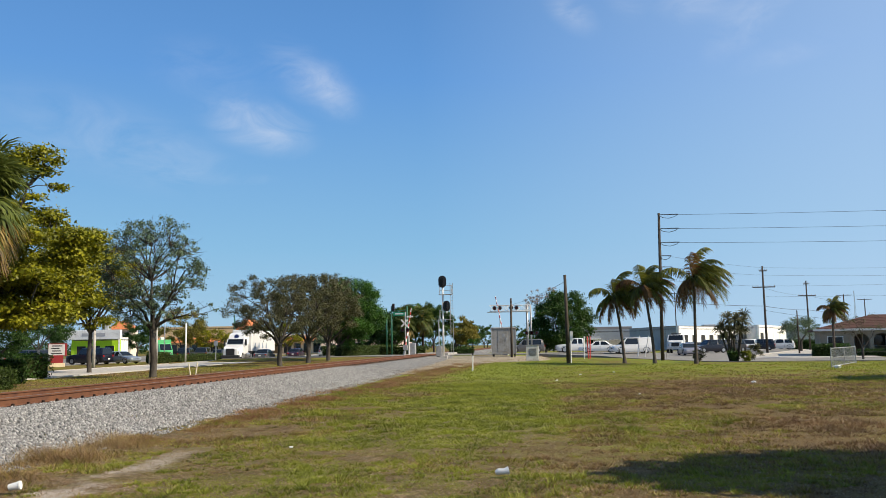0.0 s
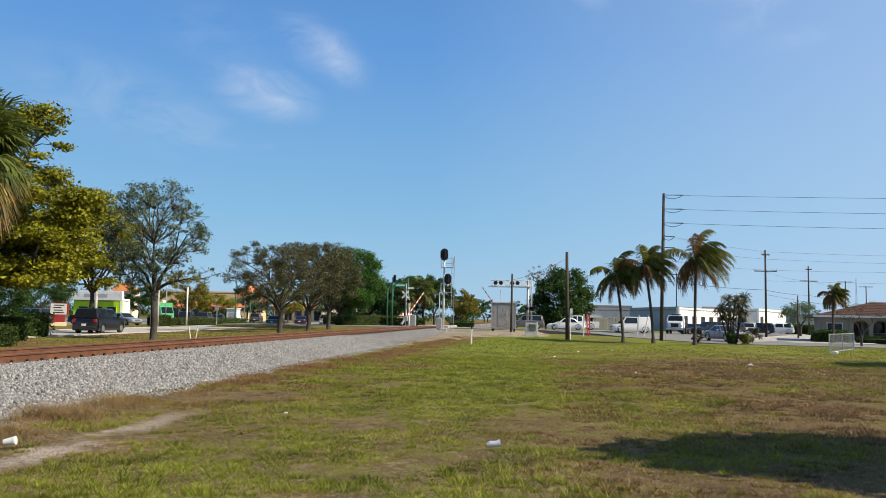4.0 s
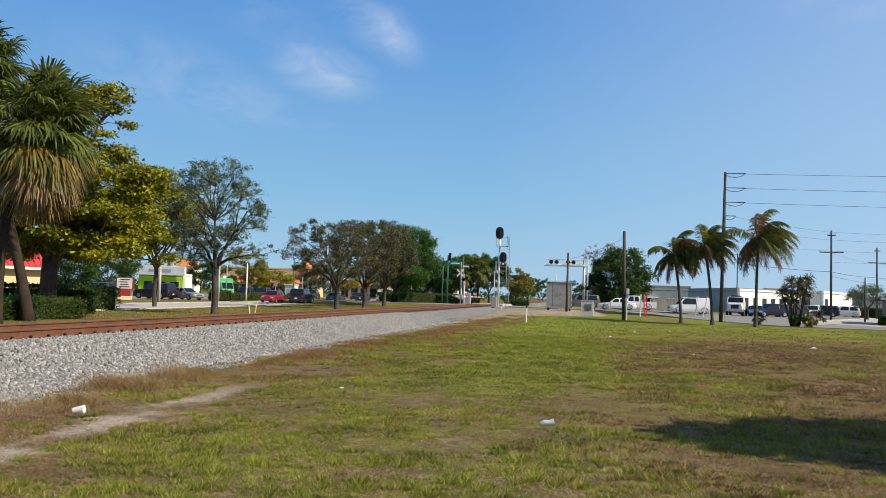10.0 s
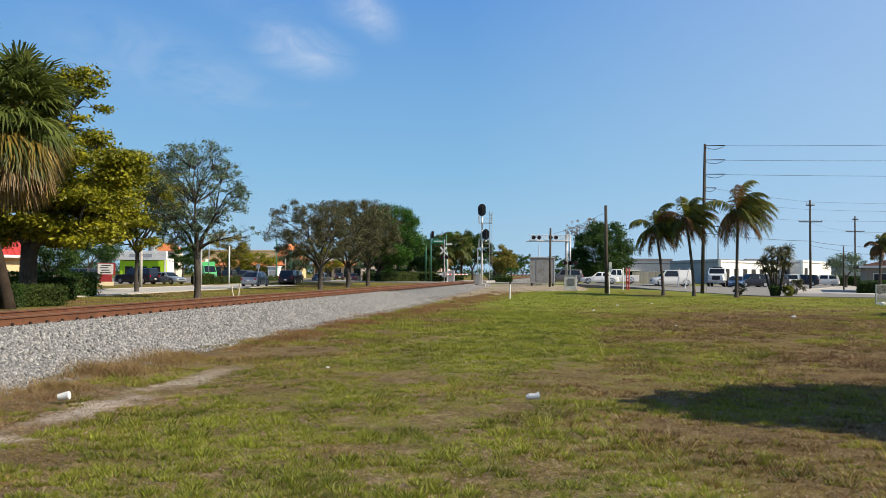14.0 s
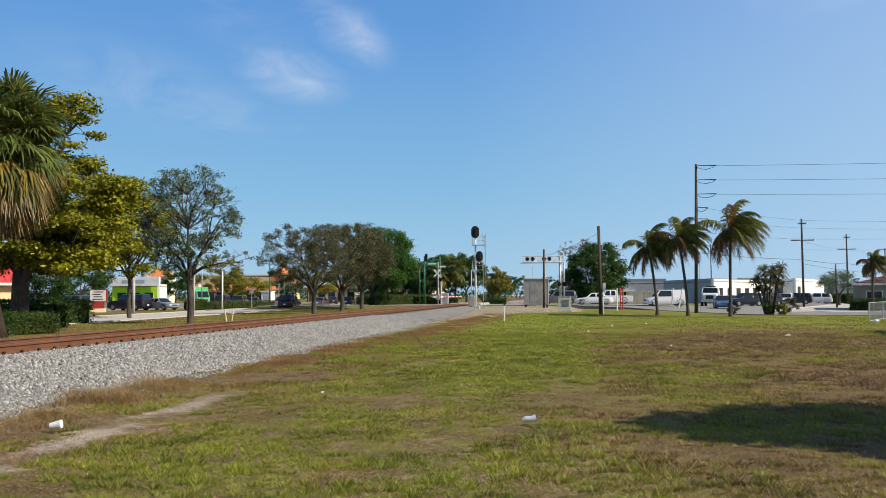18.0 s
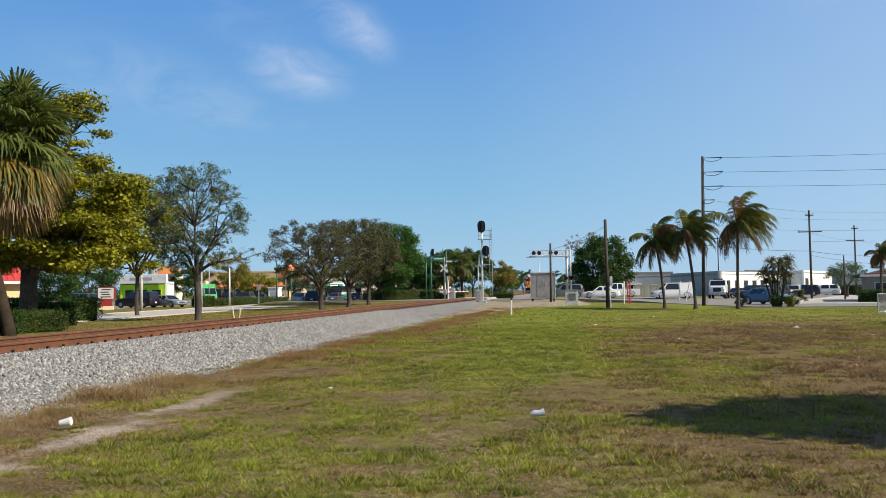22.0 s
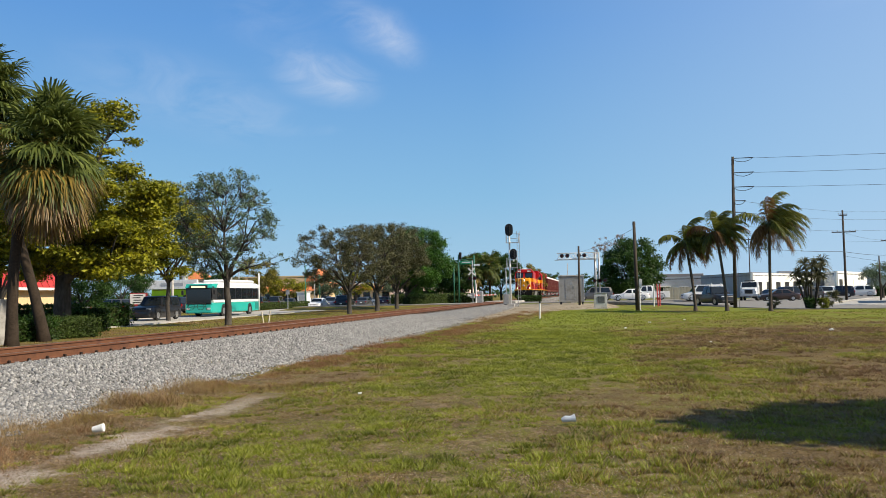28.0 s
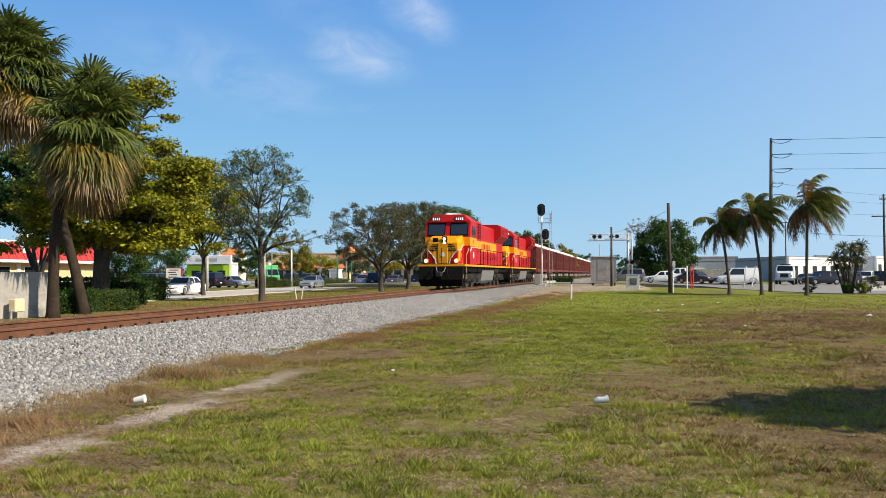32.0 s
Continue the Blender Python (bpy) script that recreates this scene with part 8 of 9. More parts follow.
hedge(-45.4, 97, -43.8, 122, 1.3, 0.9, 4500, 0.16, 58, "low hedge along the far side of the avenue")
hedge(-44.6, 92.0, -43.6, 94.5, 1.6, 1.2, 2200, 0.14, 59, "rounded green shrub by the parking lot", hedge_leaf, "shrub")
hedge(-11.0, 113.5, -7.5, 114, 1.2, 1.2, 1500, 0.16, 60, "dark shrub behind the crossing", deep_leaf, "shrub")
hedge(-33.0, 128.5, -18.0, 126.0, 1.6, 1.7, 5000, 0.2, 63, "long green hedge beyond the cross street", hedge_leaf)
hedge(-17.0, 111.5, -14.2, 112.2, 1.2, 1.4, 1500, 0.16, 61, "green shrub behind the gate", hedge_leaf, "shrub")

# chain-link gate and low rail fence
mesh_wire = mat("chain_link", (0.35, 0.36, 0.36), (0.5, 0.51, 0.51), 12, 0.5, 0.6)
cf = thing("chain_link_fence", (17.2, 48.5, 0), "short grey chain-link fence panel with gate posts", "fence")
P0, P1 = Vector((0, 0, 0)), Vector((4.6, 8.5, 0))
for q in (0, 0.5, 1.0):
    p = P0.lerp(P1, q)
    part("post", Mesh().tube([p, p + Vector((0, 0, 1.15))], 0.035, 8), galv, cf)
for z in (0.08, 1.1):
    part("rail", Mesh().tube([P0 + Vector((0, 0, z)), P1 + Vector((0, 0, z))], 0.025, 6), galv, cf)
net = Mesh()
for i in range(-8, 70):
    a = i / 70
    for s in (-1, 1):
        q0, q1 = a, a + s * 0.11
        lo, hi = max(0, min(q0, q1)), min(1, max(q0, q1))
        if hi <= lo:
            continue
        z_at = lambda q: 0.08 + 1.02 * ((q - q0) / (q1 - q0))
        net.tube([P0.lerp(P1, lo) + Vector((0, 0, z_at(lo))), P0.lerp(P1, hi) + Vector((0, 0, z_at(hi)))], 0.0045, 3, False)
part("netting", net, mesh_wire, cf, "grey diamond wire netting")
dull_pipe = mat("dull_pipe", (0.09, 0.09, 0.088), (0.16, 0.158, 0.15), 9, 0.7, 0.3)
rf = thing("rail_fence", (21.8, 57.0, 0), "low grey pipe rail fence along the lane", "fence")
for i in range(9):
    part("post", Mesh().tube([(2.6 * i, -0.25 * i, -0.05), (2.6 * i, -0.25 * i, 0.75)], 0.022, 6), dull_pipe, rf)
for z in (0.4, 0.74):
    part("rail", Mesh().tube([(0, 0, z), (2.6 * 8, -0.25 * 8, z)], 0.012, 6), dull_pipe, rf)

# red-roofed restaurant behind the palms
rb = thing("restaurant", (0, 0, 0), "yellow roadside restaurant with a red mansard roof", "building")
part("wall", Mesh().span((-72, 60, -0.1), (-57.0, 60.3, 3.0)), yellow_wall, rb)
part("wall", Mesh().span((-57.3, 30, -0.1), (-57.0, 78, 3.0)), yellow_wall, rb)
part("wall", Mesh().span((-72, 77.7, -0.1), (-57.3, 78, 3.0)), yellow_wall, rb)
part("mansard", Mesh().hull([[(-73, 29, 3.1), (-56.2, 29, 3.1), (-56.2, 79, 3.1), (-73, 79, 3.1)], [(-72, 30, 4.8), (-57.2, 30, 4.8), (-57.2, 78, 4.8), (-72, 78, 4.8)]]), red_roof, rb, "red metal mansard roof")
for i in range(48):
    y = 29.6 + i * 1.02
    part("seam", Mesh().tube([(-56.18, y, 3.12), (-57.18, y, 4.82)], 0.03, 4), red_roof, rb)
part("fascia", Mesh().span((-56.25, 29, 2.85), (-56.1, 79, 3.12)), white_paint, rb, "white fascia")
part("parapet", Mesh().span((-57.4, 30, 4.8), (-57.1, 78, 5.0)), white_paint, rb, "white parapet cap")
part("chimney", Mesh().span((-57.3, 66.4, 3.4), (-56.6, 67.2, 5.6), 0.03), white_paint, rb, "white pier")
for i in range(9):
    y = 34 + 4.6 * i
    part("pilaster", Mesh().span((-57.0, y - 0.2, 0), (-56.85, y + 0.2, 2.9)), white_wall, rb)
    if i < 8:
        opening(rb, "window", (-57.0, y + 0.8), (-57.0, y + 3.6), 1.0, 2.5, (1, 0), win, white_paint)

# pylon sign
sn = thing("pylon_sign", pose(-48.5, 79.5, 0, 0, 0, 27) @ Matrix.Scale(0.8, 4), "red roadside sign with a pale lettered panel on a cream base", "sign")
part("base", Mesh().span((-0.95, -0.5, -0.05), (0.95, 0.5, 0.5), 0.04), mat("sign_cream", (0.6, 0.48, 0.3), (0.72, 0.6, 0.4), 5, 0.8), sn)
part("pier", Mesh().span((-0.75, -0.32, 0.5), (0.75, 0.32, 1.5), 0.03), mat("sign_red", (0.2, 0.014, 0.018), (0.28, 0.025, 0.025), 4, 0.6), sn)
fr = part("frame", Mesh().span((-1.05, -0.22, 1.4), (1.15, 0.22, 3.0), 0.03), MATS["sign_red"], sn)
bdp = part("panel", Mesh().span((-1.0, -0.26, 1.48), (0.92, -0.22, 2.9)), mat("sign_panel", (0.42, 0.42, 0.42), (0.55, 0.55, 0.54), 4, 0.5), fr, "pale changeable letter panel")
for i in range(4):
    part("letter_bar", Mesh().span((-0.7 + 0.12 * (i % 2), -0.268, 1.66 + 0.32 * i), (0.6 - 0.15 * (i % 3), -0.26, 1.8 + 0.32 * i)), trim_mat, bdp)

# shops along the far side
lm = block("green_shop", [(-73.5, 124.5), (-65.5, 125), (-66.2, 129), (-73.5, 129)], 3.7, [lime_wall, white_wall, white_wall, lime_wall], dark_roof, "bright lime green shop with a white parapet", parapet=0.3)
part("sign_band", Mesh().span((-75.5, 124.0, 3.4), (-65.0, 124.5, 4.9), 0.03), white_wall, lm, "white sign band")
for i in range(3):
    opening(lm, "window", (-72.6 + 2.4 * i, 124.5), (-71.0 + 2.4 * i, 124.6), 0.3, 2.4, (0, -1), dark_room, lime_wall)
part("letter_bar", Mesh().span((-71.5, 123.97, 3.9), (-67.5, 124.0, 4.4)), grey_wall, lm)
part("roof_cooler", Mesh().tube([(-69, 127, 3.4), (-69, 127, 6.1)], [0.9, 0.7], 12), galv, lm)
tw = block("tower_shop", [(-80.6, 149), (-76.2, 149.5), (-76.2, 152.2), (-80.6, 152)], 5.6, cream_wall, dark_roof, "cream two-storey shop with an orange tiled roof")
part("tower_roof", Mesh().hull([[(-81.1, 148.4, 5.6), (-75.8, 148.9, 5.6), (-75.8, 152.8, 5.6), (-81.1, 152.6, 5.6)], [(-79.0, 150.3, 7.2), (-77.8, 150.4, 7.2), (-77.8, 151, 7.2), (-79.0, 151, 7.2)]]), orange_roof, tw, "orange tiled hip roof")
opening(tw, "window", (-79.0, 149.18), (-77.8, 149.32), 3.2, 4.7, (0.11, -1), win)
opening(tw, "window", (-79.6, 149.11), (-77.0, 149.41), 0.2, 2.3, (0.11, -1), win)
tree("tree", -70.0, 140.0, 2.0, (0, 0, 4.3), (3.6, 3.2, 2.4), 45, 0.8, 12000, 0.22, deep_leaf, 0.18, 103, "dark round tree beside the green van")
for x0, x1, y, h, wl, lab in ((-90, -67.5, 190, 7.0, yellow_wall, "long yellow store front with an orange gable"), (-66, -48, 205, 5.0, cream_wall, "cream store front far along the avenue")):
    b = block("store_building", [(x0, y), (x1, y), (x1, y + 14), (x0, y + 14)], h, wl, dark_roof, lab)
    n = int((x1 - x0) / 2.6)
    for i in range(n):
        opening(b, "shop_window", (x0 + 0.5 + 2.6 * i, y), (x0 + 2.5 + 2.6 * i, y), 0.2, 2.8, (0, -1), win, wl)
    part("canopy", Mesh().hull([[(x0, y - 1.8, 3.2), (x1, y - 1.8, 3.2), (x1, y, 3.2), (x0, y, 3.2)], [(x0, y - 1.6, 3.4), (x1, y - 1.6, 3.4), (x1, y, 4.3), (x0, y, 4.3)]]), orange_roof, b, "orange tiled canopy")
    if x0 < -80:
        part("gable", Mesh().hull([[(-71.5, y - 0.4, 4.4), (-64.5, y - 0.4, 4.4), (-68, y - 0.4, 8.6)], [(-71.5, y + 8, 4.4), (-64.5, y + 8, 4.4), (-68, y + 8, 8.6)]]), orange_roof, b, "orange tiled gable roof")
pk = block("arcade_building", [(-46, 178), (-28, 181), (-28, 195), (-46, 195)], 4.6, mat("pink_stucco", (0.68, 0.5, 0.42), (0.78, 0.62, 0.54), 4, 0.85), dark_roof, "pale pink arcade building behind the trees")
for i in range(6):
    opening(pk, "arch_window", (-45 + 2.8 * i, 178.2 + 0.47 * i), (-43.4 + 2.8 * i, 178.45 + 0.47 * i), 0.2, 2.6, (0.16, -0.99), win, white_wall)

# lamp posts and poles on the left
for x, y, h, mt, r, lab in ((-44.6, 120, 6.6, green_steel, 0.12, "dark green steel pole by the avenue"), (-43.6, 100, 4.9, white_wall, 0.12, "white square post by the parking lot"), (-49.3, 140, 5.6, green_steel, 0.1, "green steel pole in the parking lot"), (-46.0, 128, 5.2, galv, 0.07, "thin grey post by the avenue"), (-40.6, 85.5, 4.6, concrete, 0.13, "grey concrete pole by the driveway"), (-41.2, 85.2, 4.6, concrete, 0.13, "grey concrete pole by the driveway"), (-38.9, 69.5, 4.6, concrete, 0.16, "pale concrete pole on the verge"), (-52, 112, 6.5, galv, 0.08, "curved street lamp over the lot"), (-16.4, 111, 4.6, galv, 0.07, "thin grey pole by the gate"), (-12.9, 118, 5.4, galv, 0.08, "pale pole behind the crossing"), (-3.4, 101.5, 5.2, galv, 0.06, "slim grey pole behind the bungalow")):
    p = thing("street_pole", (x, y, 0), lab, "pole")
    part("shaft", Mesh().tube([(0, 0, -0.1), (0, 0, h)], [r, r * 0.75], 8), mt, p, smooth=True)
    if "lamp" in lab:
        part("lamp_arm", Mesh().tube([(0, 0, h), (0.1, 0, h + 0.5), (0.5, 0, h + 0.7), (0.8, 0, h + 0.4)], 0.05, 6), mt, p)
        part("lamp_head", Mesh().box((0.85, 0, h + 0.3), (0.3, 0.2, 0.14), 0.04), mt, p)
sp = thing("small_sign", (-38.6, 97.5, 0), "small grey sign on a post at the lot entrance", "sign")
part("post", Mesh().tube([(0, 0, -0.1), (0, 0, 2.6)], 0.06, 6), galv, sp)
part("plate", Mesh().box((0, -0.06, 2.3), (0.5, 0.03, 0.6), 0.01), galv, sp)
wb = thing("white_kiosk", (-49.0, 131, 0), "small white kiosk in the parking lot", "kiosk")
part("body", Mesh().span((-0.9, -0.8, 0), (0.9, 0.8, 2.4), 0.05), white_wall, wb)
part("roof", Mesh().span((-1.05, -0.95, 2.4), (1.05, 0.95, 2.55), 0.03), white_wall, wb)
part("hatch", Mesh().box((0, -0.81, 1.4), (1.1, 0.02, 0.8), 0.01), grey_wall, wb)

# concrete wall with a meter case by the palms
cw = thing("concrete_wall", (0, 0, 0), "stained grey concrete wall panel by the palms", "wall", kind="structure")
wm = mat("stained_concrete", (0.26, 0.25, 0.23), (0.42, 0.405, 0.375), 3, 0.95, 0, 0.2, 0.006, grime=(0.15, 0.14, 0.125))
for i in range(5):
    y0, y1 = 17.5 + 2.0 * i, 19.47 + 2.0 * i
    q = [(-25.5 + 0.33 * (y0 - 17.5), y0), (-25.5 + 0.33 * (y1 - 17.5), y1), (-25.72 + 0.33 * (y1 - 17.5), y1 + 0.05), (-25.72 + 0.33 * (y0 - 17.5), y0 + 0.05)]
    part("panel", Mesh().hull([[(x, y, -0.1) for x, y in q], [(x, y, 1.75) for x, y in q]]), wm, cw)
mc = thing("meter_case", (-22.35, 25.9, 0), "small cream meter case with a pipe in front of the wall", "utility box")
part("body", Mesh().span((-0.15, -0.25, 0.25), (0.15, 0.25, 0.75), 0.03), MATS["sign_cream"], mc)
part("pipe", Mesh().tube([(0.05, -0.35, -0.05), (0.05, -0.35, 0.3), (0.05, 0, 0.35)], 0.05, 7), galv, mc)
yu = thing("pipe_stakes", (-20.6, 48.0, 0), "two pale leaning stakes on the verge", "stake")
part("stake", Mesh().tube([(0, 0, -0.05), (-0.15, 0, 0.75)], 0.04, 6), cream_wall, yu)
part("stake", Mesh().tube([(0.3, 0, -0.05), (0.42, 0, 0.8)], 0.04, 6), cream_wall, yu)
st = thing("leaning_stake", (-26.0, 38.3, 0), "white leaning stake behind the hedge", "stake")
part("stake", Mesh().tube([(0, 0, -0.05), (-0.3, 0, 0.8)], 0.04, 6), white_paint, st)

# litter
cu = thing("paper_cup", (-5.97, 8.85, 0.03), "white paper cup lying on the sand", "cup")
part("body", Mesh().tube([(0, 0, 0.05), (0.11, 0.03, 0.07)], [0.035, 0.048], 16), white_paint, cu)
part("lid", Mesh().tube([(0.11, 0.03, 0.07), (0.125, 0.034, 0.072)], [0.052, 0.05], 16), white_paint, cu)
tc = thing("crushed_can", (-0.41, 10.05, 0.02), "crushed pale plastic cup lying in the grass", "litter")
part("body", Mesh().tube([(-0.06, 0, 0.04), (-0.02, 0.01, 0.055), (0.05, 0, 0.06), (0.1, 0.01, 0.07)], [0.025, 0.04, 0.035, 0.05], 12), mat("clear_plastic", (0.5, 0.52, 0.54), (0.7, 0.72, 0.74), 9, 0.3), tc)
for x, y, s in ((17.2, 47.6, 0.2), (8.6, 32.5, 0.08), (2.6, 42, 0.06), (3.4, 26.0, 0.035), (-3.9, 13.0, 0.03), (9.6, 27.5, 0.04), (1.2, 36, 0.05), (4.6, 45, 0.06)):
    lt = thing("litter", (x, y, 0.0), "scrap of white paper litter on the lawn", "litter")
    part("scrap", Mesh().ball((0, 0, s * 0.4), s, (1.2, 0.8, 0.55), 8, 0.3, rnd), white_paint, lt)

# shrubs, cluster palms and backdrop trees
dr_leaf = leaf_mat("dracaena_leaf", (0.03, 0.03, 0.012), (0.12, 0.12, 0.045))


def dracaena(x, y, stems, high, seed, label):
    """Several thin stems, each topped by ragged rosettes of strap leaves."""
    q = random.Random(seed)
    t = thing("dracaena", (x, y, 0), label, "shrub")
    leaves = Strips()
    for i in range(stems):
        a = 2 * math.pi * i / stems + q.uniform(-0.4, 0.4)
        h = high * q.uniform(0.6, 1.05)
        tip = Vector((0.3 * high * math.cos(a) * q.uniform(0.4, 1.2), 0.25 * high * math.sin(a), h))
        base = Vector((0.25 * math.cos(a), 0.2 * math.sin(a), -0.05))
        bend = base.lerp(tip, 0.55) + Vector((q.uniform(-0.15, 0.15), 0, 0.2))
        part("stem", Mesh().tube([base, bend, tip], [0.09, 0.06, 0.05], 6), bark, t)
        for c, s in ((tip, 1.0), (base.lerp(tip, 0.75) + Vector((q.uniform(-0.3, 0.3), 0, 0)), 0.7)):
            for _ in range(60):
                az, el = q.uniform(0, 6.28), q.uniform(-0.7, 1.4)
                d = Vector((math.cos(az) * math.cos(el), math.sin(az) * math.cos(el), math.sin(el)))
                L = s * q.uniform(0.5, 0.95)
                leaves.add([c, c + d * L * 0.6, c + d * L - Vector((0, 0, 0.3 * L))], [0.02, 0.035, 0.005], d.orthogonal().normalized())
    part("ragged_top", leaves.data("rosettes", dr_leaf), None, t, "ragged dark strap leaves")
    return t


def shrub(x, y, rx, rz, count, size, leafy, seed, label):
    """A loose bush: thin stems and uneven lobes of leaves."""
    return tree("shrub", x, y, 0.25, (0, 0, rz * 0.95), (rx, rx * 0.7, rz * 0.8), 26, rx * 0.32, count, size, leafy, 0.035, seed, label, category="shrub")


dracaena(15.9, 65.2, 8, 3.9, 71, "multi-stemmed ragged dark shrub palm by the lane")
shrub(16.7, 64.6, 0.45, 0.5, 900, 0.14, leaf_mat("lime_leaf", (0.08, 0.1, 0.012), (0.26, 0.28, 0.03)), 72, "yellow-green low shrub under the dark palm")
shrub(15.9, 64.9, 0.55, 0.6, 1100, 0.14, deep_leaf, 78, "dark low shrub under the ragged palm")
shrub(13.5, 66.4, 0.5, 0.6, 500, 0.12, dry_leaf, 73, "sparse brown shrub beside the lane")
shrub(18.3, 68.5, 0.7, 0.75, 1000, 0.13, dry_leaf, 74, "brownish loose shrub beside the lane")
tree("bare_tree", 26.0, 66.5, 1.1, (0, 0, 2.8), (2.0, 1.6, 0.9), 34, 0.3, 700, 0.1, dry_leaf, 0.09, 75, "small leafless tree in front of the house")
tree("bare_tree", 3.0, 134.0, 4.0, (0, 0, 8.4), (3.6, 3.0, 2.4), 60, 0.4, 3500, 0.15, leaf_mat("blossom", (0.2, 0.13, 0.09), (0.42, 0.33, 0.27)), 0.2, 76, "tall nearly bare tree with pale twigs behind the crossing")
coco = coconut(27.0, 75.2, 4.4, 0.02, 77, "small palm in the front garden of the house", 0.62)
for x, y, fork, c, rad, n, leaf, sd, lab in (
        (-19.5, 142, 2.0, (0, 0, 5.6), (4.2, 4, 3.3), 15000, green_leaf, 81, "leafy green tree beyond the crossing"),
        (-16.0, 138, 2.5, (0, 0, 6.0), (3.6, 3.6, 3.0), 13000, deep_leaf, 82, "dark green tree beyond the crossing"),
        (-24.5, 150, 2.0, (0, 0, 5.4), (4.6, 4, 3.4), 13000, deep_leaf, 83, "dark green tree beyond the crossing"),
        (-14.6, 162, 1.6, (1.6, 0, 4.4), (2.9, 3, 2.6), 10000, leaf_mat("amber_leaf", (0.09, 0.085, 0.014), (0.33, 0.28, 0.045)), 84, "yellowing tree beside the track"),
        (-16.2, 185, 1.6, (1.6, 0, 4.2), (3.4, 3.4, 2.8), 9000, green_leaf, 85, "green tree far along the track"),
        (-17.5, 212, 1.6, (1.0, 0, 4.6), (4.0, 4, 3.0), 8000, deep_leaf, 86, "green tree far along the track"),
        (-16.5, 245, 1.6, (0, 0, 4.6), (4.5, 4, 3.2), 7000, deep_leaf, 87, "green tree far along the track"),
        (-16.0, 300, 1.8, (0, 0, 5.4), (5, 4, 3.6), 6000, deep_leaf, 104, "green tree far along the track"),
        (-17.0, 345, 1.8, (0, 0, 5.8), (5.5, 4, 4.0), 6000, green_leaf, 105, "green tree far along the track"),
        (-17.5, 400, 1.8, (0, 0, 6.4), (6, 4, 4.6), 6000, deep_leaf, 106, "green tree far along the track"),
        (-22.5, 134, 1.6, (0, 0, 4.2), (3.4, 3, 2.8), 12000, deep_leaf, 107, "dense dark green tree beyond the crossing"),
        (-28.5, 134, 1.6, (0, 0, 4.4), (3.8, 3, 3.0), 12000, deep_leaf, 108, "dense dark green tree behind the row of oaks"),
        (-34.5, 140, 1.6, (0, 0, 4.0), (3.6, 3, 2.6), 10000, oak_leaf, 109, "grey-green tree behind the row of oaks"),
        (-3.0, 262, 1.6, (0, 0, 4.6), (4.0, 4, 3.2), 6000, deep_leaf, 88, "green tree far along the track"),
        (0.5, 225, 1.6, (0, 0, 3.4), (4.0, 4, 2.4), 6000, deep_leaf, 89, "dark tree behind the cross street"),
        (-61, 96, 1.8, (0, 0, 4.7), (5.0, 3.4, 3.5), 18000, deep_leaf, 90, "grey-green tree in the parking lot"),
        (-71, 112, 2.0, (0, 0, 4.4), (3.2, 3.4, 2.4), 9000, deep_leaf, 91, "dark green tree in the parking lot"),
        (-59, 134, 2.0, (0, 0, 5.2), (4.2, 3.4, 3.2), 11000, leaf_mat("amber_leaf", (0.09, 0.085, 0.014), (0.33, 0.28, 0.045)), 92, "yellow-green tree by the shops"),
        (-56, 140, 2.0, (0, 0, 3.6), (3.4, 3.4, 2.0), 8000, yellow_leaf, 93, "yellow-green tree by the shops"),
        (-52, 150, 2.0, (0, 0, 3.8), (3.6, 3.4, 2.2), 8000, oak_leaf, 94, "grey-green tree by the shops"),
        (-46, 152, 2.0, (0, 0, 4.0), (3.0, 3.0, 2.2), 8000, yellow_leaf, 95, "olive tree by the avenue"),
        (-36, 160, 2.0, (0, 0, 4.6), (4.0, 3.4, 2.8), 8000, deep_leaf, 96, "dark tree behind the row of oaks"),
        (-30, 152, 2.0, (0, 0, 4.8), (4.0, 3.4, 3.0), 8000, deep_leaf, 97, "dark tree behind the row of oaks"),
        (57, 124, 2.0, (0, 0, 4.6), (4.5, 3.4, 1.7), 7000, dry_leaf, 98, "brownish tree behind the house roof"),
        (64, 128, 2.0, (0, 0, 4.6), (5.0, 3.4, 2.0), 7000, deep_leaf, 99, "dark tree behind the house roof"),
        (38, 118, 1.6, (0, 0, 3.0), (2.6, 2.4, 1.8), 5000, oak_leaf, 100, "grey-green tree beside the far street"),
        (88, 250, 1.6, (0, 0, 4.5), (7, 4, 3.0), 5000, deep_leaf, 101, "dark tree on the skyline"),
        (-43, 62, 1.4, (0, 0, 3.2), (2.0, 2.0, 1.8), 6000, deep_leaf, 102, "dark bushy tree by the restaurant")):
    tree("tree", x, y, fork, c, rad, 45, 0.75, n, 0.17 if y < 130 else 0.24, leaf, 0.2, sd, lab)
# a low belt of far woods closes the view
r = np.random.default_rng(77)
for x0, x1, y, h, cnt, sd, lab in ((-260, -20, 290, 5.5, 16000, 111, "belt of dark trees far behind the shops"), (-10, 260, 330, 5.0, 14000, 112, "belt of dark trees far behind the workshops"), (-120, -60, 96, 3.2, 9000, 113, "dark shrubbery along the back of the lot")):
    lob = np.stack([r.uniform(x0, x1, 260), y + r.uniform(-6, 6, 260), np.zeros(260), np.full(260, h * 0.4)], 1)
    lob[:, 2] = h * 0.5 * r.uniform(0.3, 1.25, 260)
    tagged(new("far_woods", leaf_cloud("far_woods", lob, cnt, 0.7 if y > 200 else 0.4, deep_leaf, sd)), lab, "woods", kind="stuff")
slab("parking_lot", [(-75, 62), (avenue_x(80, 19), 80), (avenue_x(205, 19), 205), (-95, 205), (-95, 62)], 0.035, asphalt, "asphalt parking lot in front of the shops")


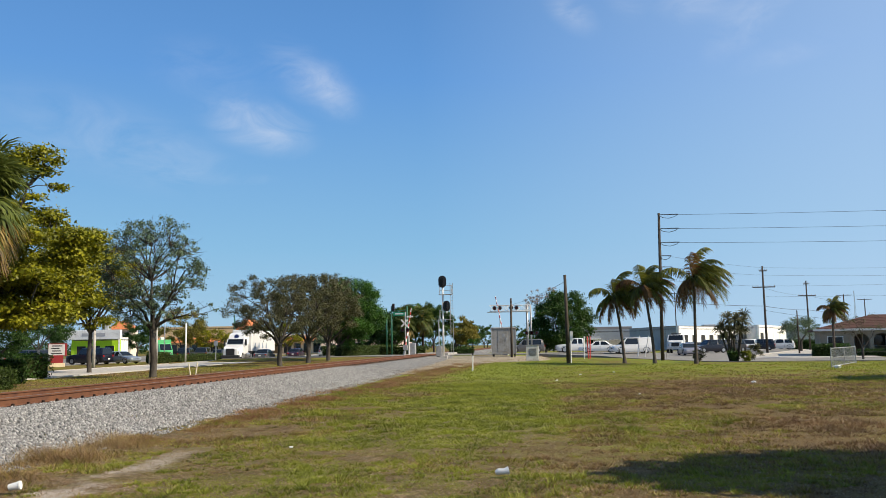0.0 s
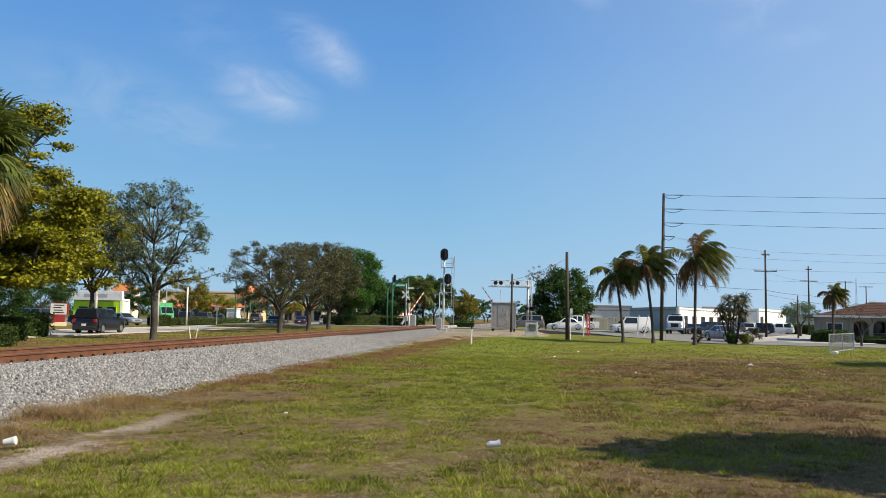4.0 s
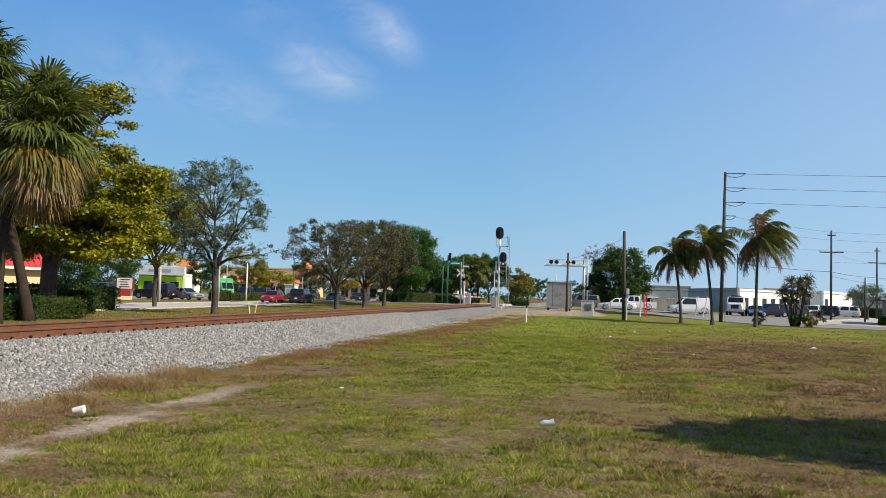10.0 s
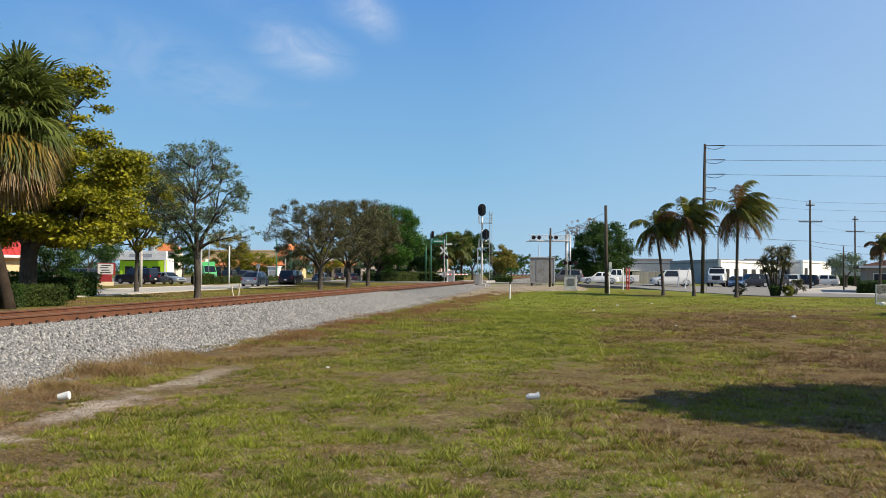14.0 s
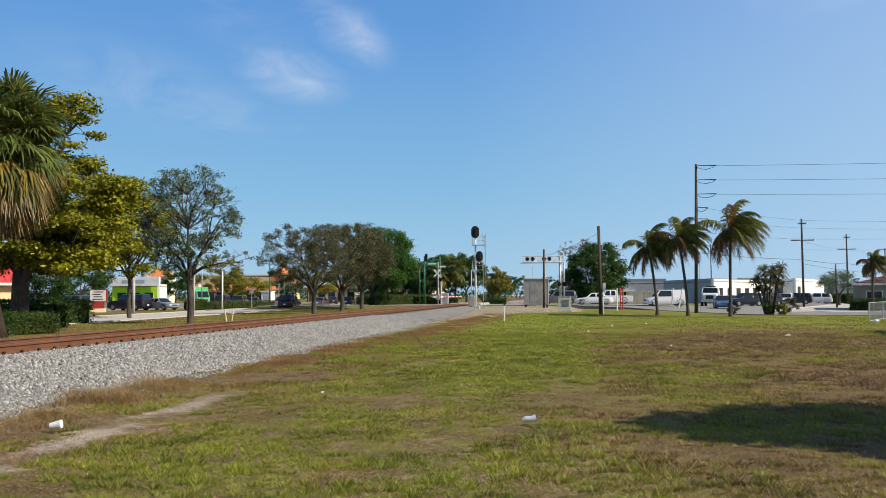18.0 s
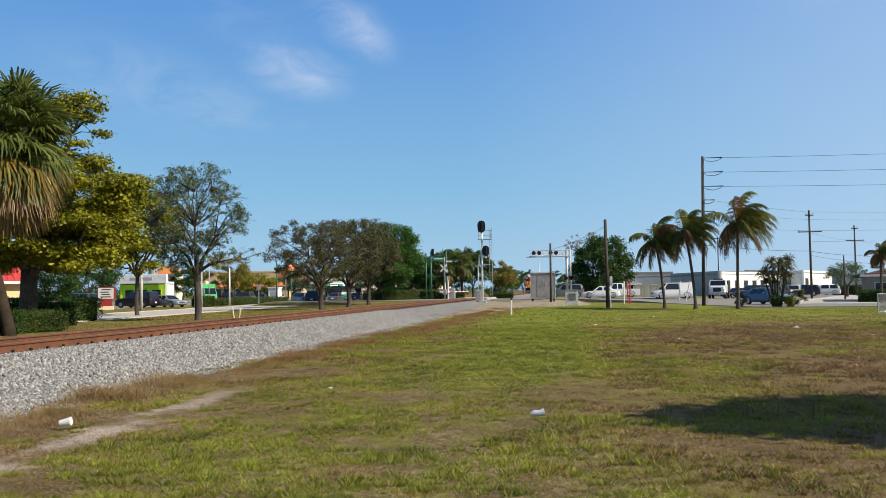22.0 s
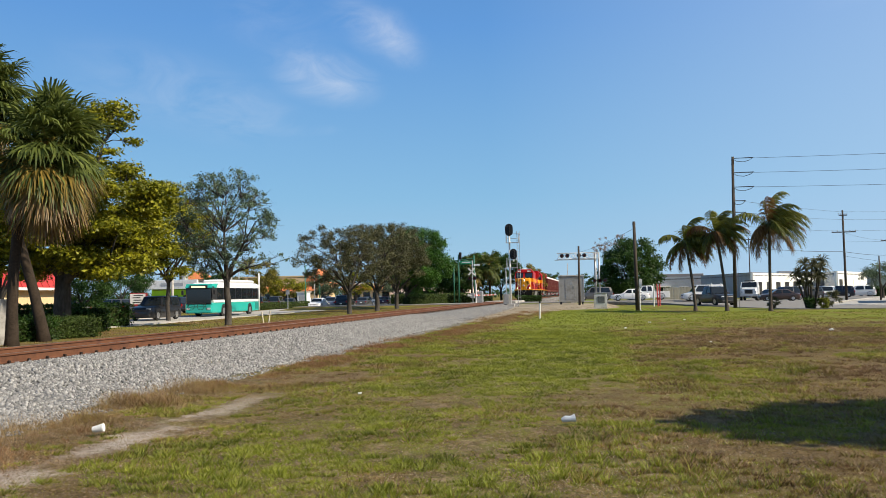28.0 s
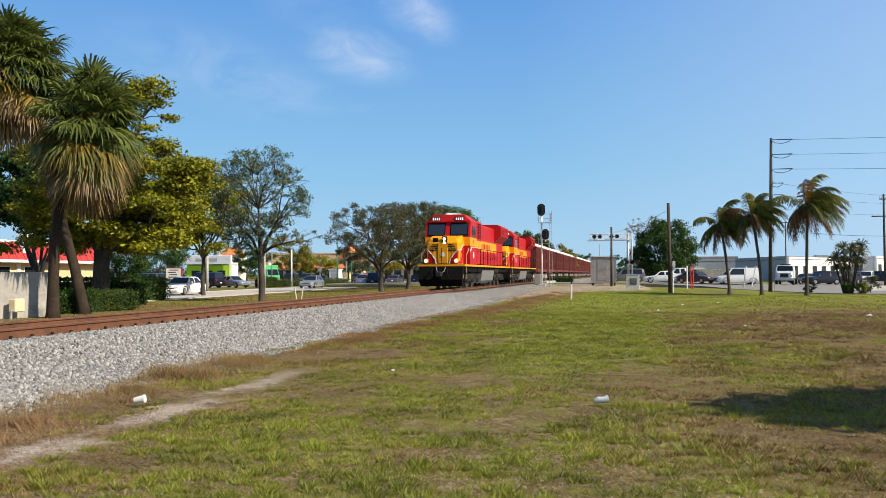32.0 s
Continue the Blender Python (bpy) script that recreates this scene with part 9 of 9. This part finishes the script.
def motions():
    for off, ob in CONSIST:
        walk(ob, [(0, pose(AXIS, 49.7 + 20.45 * 32 + off, RAIL)), (16, pose(AXIS, 49.7 + 20.45 * 16 + off, RAIL)), (32, pose(AXIS, 49.7 + off, RAIL))])

    def drive(ob, off, way, rows):
        walk(ob, [(t, lane_pose(y, off, way)) for t, y in rows])

    drive(big_lorry, FAR, -1, [(0, 107.4), (1, 87.1), (2, 66.7), (3, 46.4), (10, -95.7), (32, -541.9)])
    drive(grey_sedan, NEAR, 1, [(0, 102.7), (1, 105.0), (2, 106.8), (5, 108.7), (10, 110.1), (14, 111.5), (18, 115.0), (20, 119.7), (21, 120.5), (32, 120.6)])
    drive(purple_car, NEAR, 1, [(0, 121.4), (1, 123.7), (5, 125.9), (10, 128.9), (14, 134.6), (18, 135.9), (20, 137.5), (32, 138.0)])
    drive(white_minivan, NEAR, 1, [(0, 146.7), (8, 146.7), (20, 159.7), (32, 159.7)])
    drive(black_suv, NEAR, 1, [(0, 14.5), (4, 56.1), (5, 68.5), (6, 77.6), (7, 83.4), (9, 91.5), (10, 93.0), (12, 94.6), (14, 95.6), (17, 97.0), (18, 98.0), (19, 99.4), (20, 101.9), (21, 106.0), (22, 107.9), (32, 108.4)])
    walk(silver_hatch, [(t, lane_pose(y, off, 1)) for t, y, off in ((0, -140, 1.0), (11, 38.9, 1.0), (11.5, 46.8, 1.0), (12, 54.5, 1.0), (12.5, 62.5, 1.0), (13, 70.4, 1.0), (14, 83, 1.4), (15.3, 91, 3.3), (17, 100.5, 3.4), (19, 106, 3.4), (21, 109, 3.4), (32, 111, 3.4))])
    drive(red_car, FAR, -1, [(0, 232), (10, 92), (11.9, 63.5), (12.4, 55.9), (13, 49.3), (15, 28), (32, -205)])
    drive(big_suv, FAR, -1, [(0, 322.6), (18, 200.4), (24, 117.0), (27, 73.3), (28, 59.1), (29, 45.5), (32, 3.9)])
    drive(city_bus, FAR, -1, [(0, 385.9), (18, 183.8), (23, 129.1), (24, 118.5), (27, 85.0), (28, 73.1), (29, 61.6), (30, 50.0), (32, 27.1)])
    drive(white_car, FAR, -1, [(0, 431.9), (20, 206.8), (27, 119.0), (28, 106.1), (29, 94.1), (30, 82.7), (32, 57.8)])
    drive(silver_car, FAR, -1, [(0, 551.4), (20, 261.0), (29, 132.5), (32, 89.7)])
    drive(red_van, FAR, -1, [(0, 588.1), (20, 294.1), (29, 159.9), (32, 116.8)])

    def turn(ob, rows):
        """Seconds, x, y, z, heading."""
        walk(ob, [(t, pose(x, y, z, 0, 0, a)) for t, x, y, z, a in rows])

    turn(grey_coupe, [(0, 17.8, 92.5, 0.05, 180), (1, 17.4, 88.5, 0.05, 182), (2, 17.3, 84.5, 0.05, 185), (4, 17.4, 73.5, 0.05, 195), (5, 18.6, 69.6, 0.05, 216), (6, 21.2, 67.0, 0.05, 238), (7, 25.6, 66.0, 0.05, 262), (8, 32, 66.0, 0.05, 268), (32, 86, 65.5, 0.05, 268)])
    turn(blue_car, [(0, 24, 125, 0.05, 165), (14, 21, 105, 0.06, 165), (19, 17.0, 87.0, 0.05, 175), (21, 16.8, 77.5, 0.05, 185), (23, 19.2, 70.2, 0.05, 240), (24, 23.6, 68.0, 0.05, 262), (26, 34, 67, 0.05, 268), (32, 80, 65, 0.05, 268)])
    turn(dark_pickup, [(0, 88, 106, 0.06, 90), (18, 88, 106, 0.06, 90), (23.4, 22, 105.5, 0.06, 90), (24.2, 14, 104.8, 0.25, 92), (25, 9, 103, 0.42, 105), (26, 6.6, 98.6, 0.4, 160), (27, 9.2, 92.5, 0.25, 215), (28, 11.6, 84, 0.06, 200), (29.5, 15.5, 73, 0.05, 215), (31, 24, 67.5, 0.05, 262), (32, 31, 67, 0.05, 268)])
    turn(brown_car, [(0, 88, 105.5, 0.06, 90), (22, 88, 105.5, 0.06, 90), (28, 22, 105, 0.06, 90), (29.2, 14, 104.6, 0.25, 92), (30, 10.5, 104, 0.42, 96), (31, 6.9, 101.5, 0.42, 155), (32, 7.8, 99, 0.42, 225)])
    turn(street_sedan, [(0, 8.6, 101.8, 0.42, 86), (2, 7.6, 102.0, 0.42, 88), (5, 4.1, 102.2, 0.42, 90), (32, 4.1, 102.2, 0.42, 90)])

    west = [(0, 75), (1, 73), (2, 66), (3, 55), (4, 42), (5, 28), (6, 9), (6.8, 0), (32, 0)]
    walk(arm_west, [(t, Matrix.Translation((0, -0.2, 1.1)) @ pose(0, 0, 0, 0, 0, 61) @ pose(0, 0, 0, 0, -a, 0)) for t, a in west])
    walk(arm_east, [(t, Matrix.Translation((0, -0.2, 1.1)) @ pose(0, 0, 0, 0, 0, 130) @ pose(0, 0, 0, 0, -a * 0.97, 0)) for t, a in west])


motions()
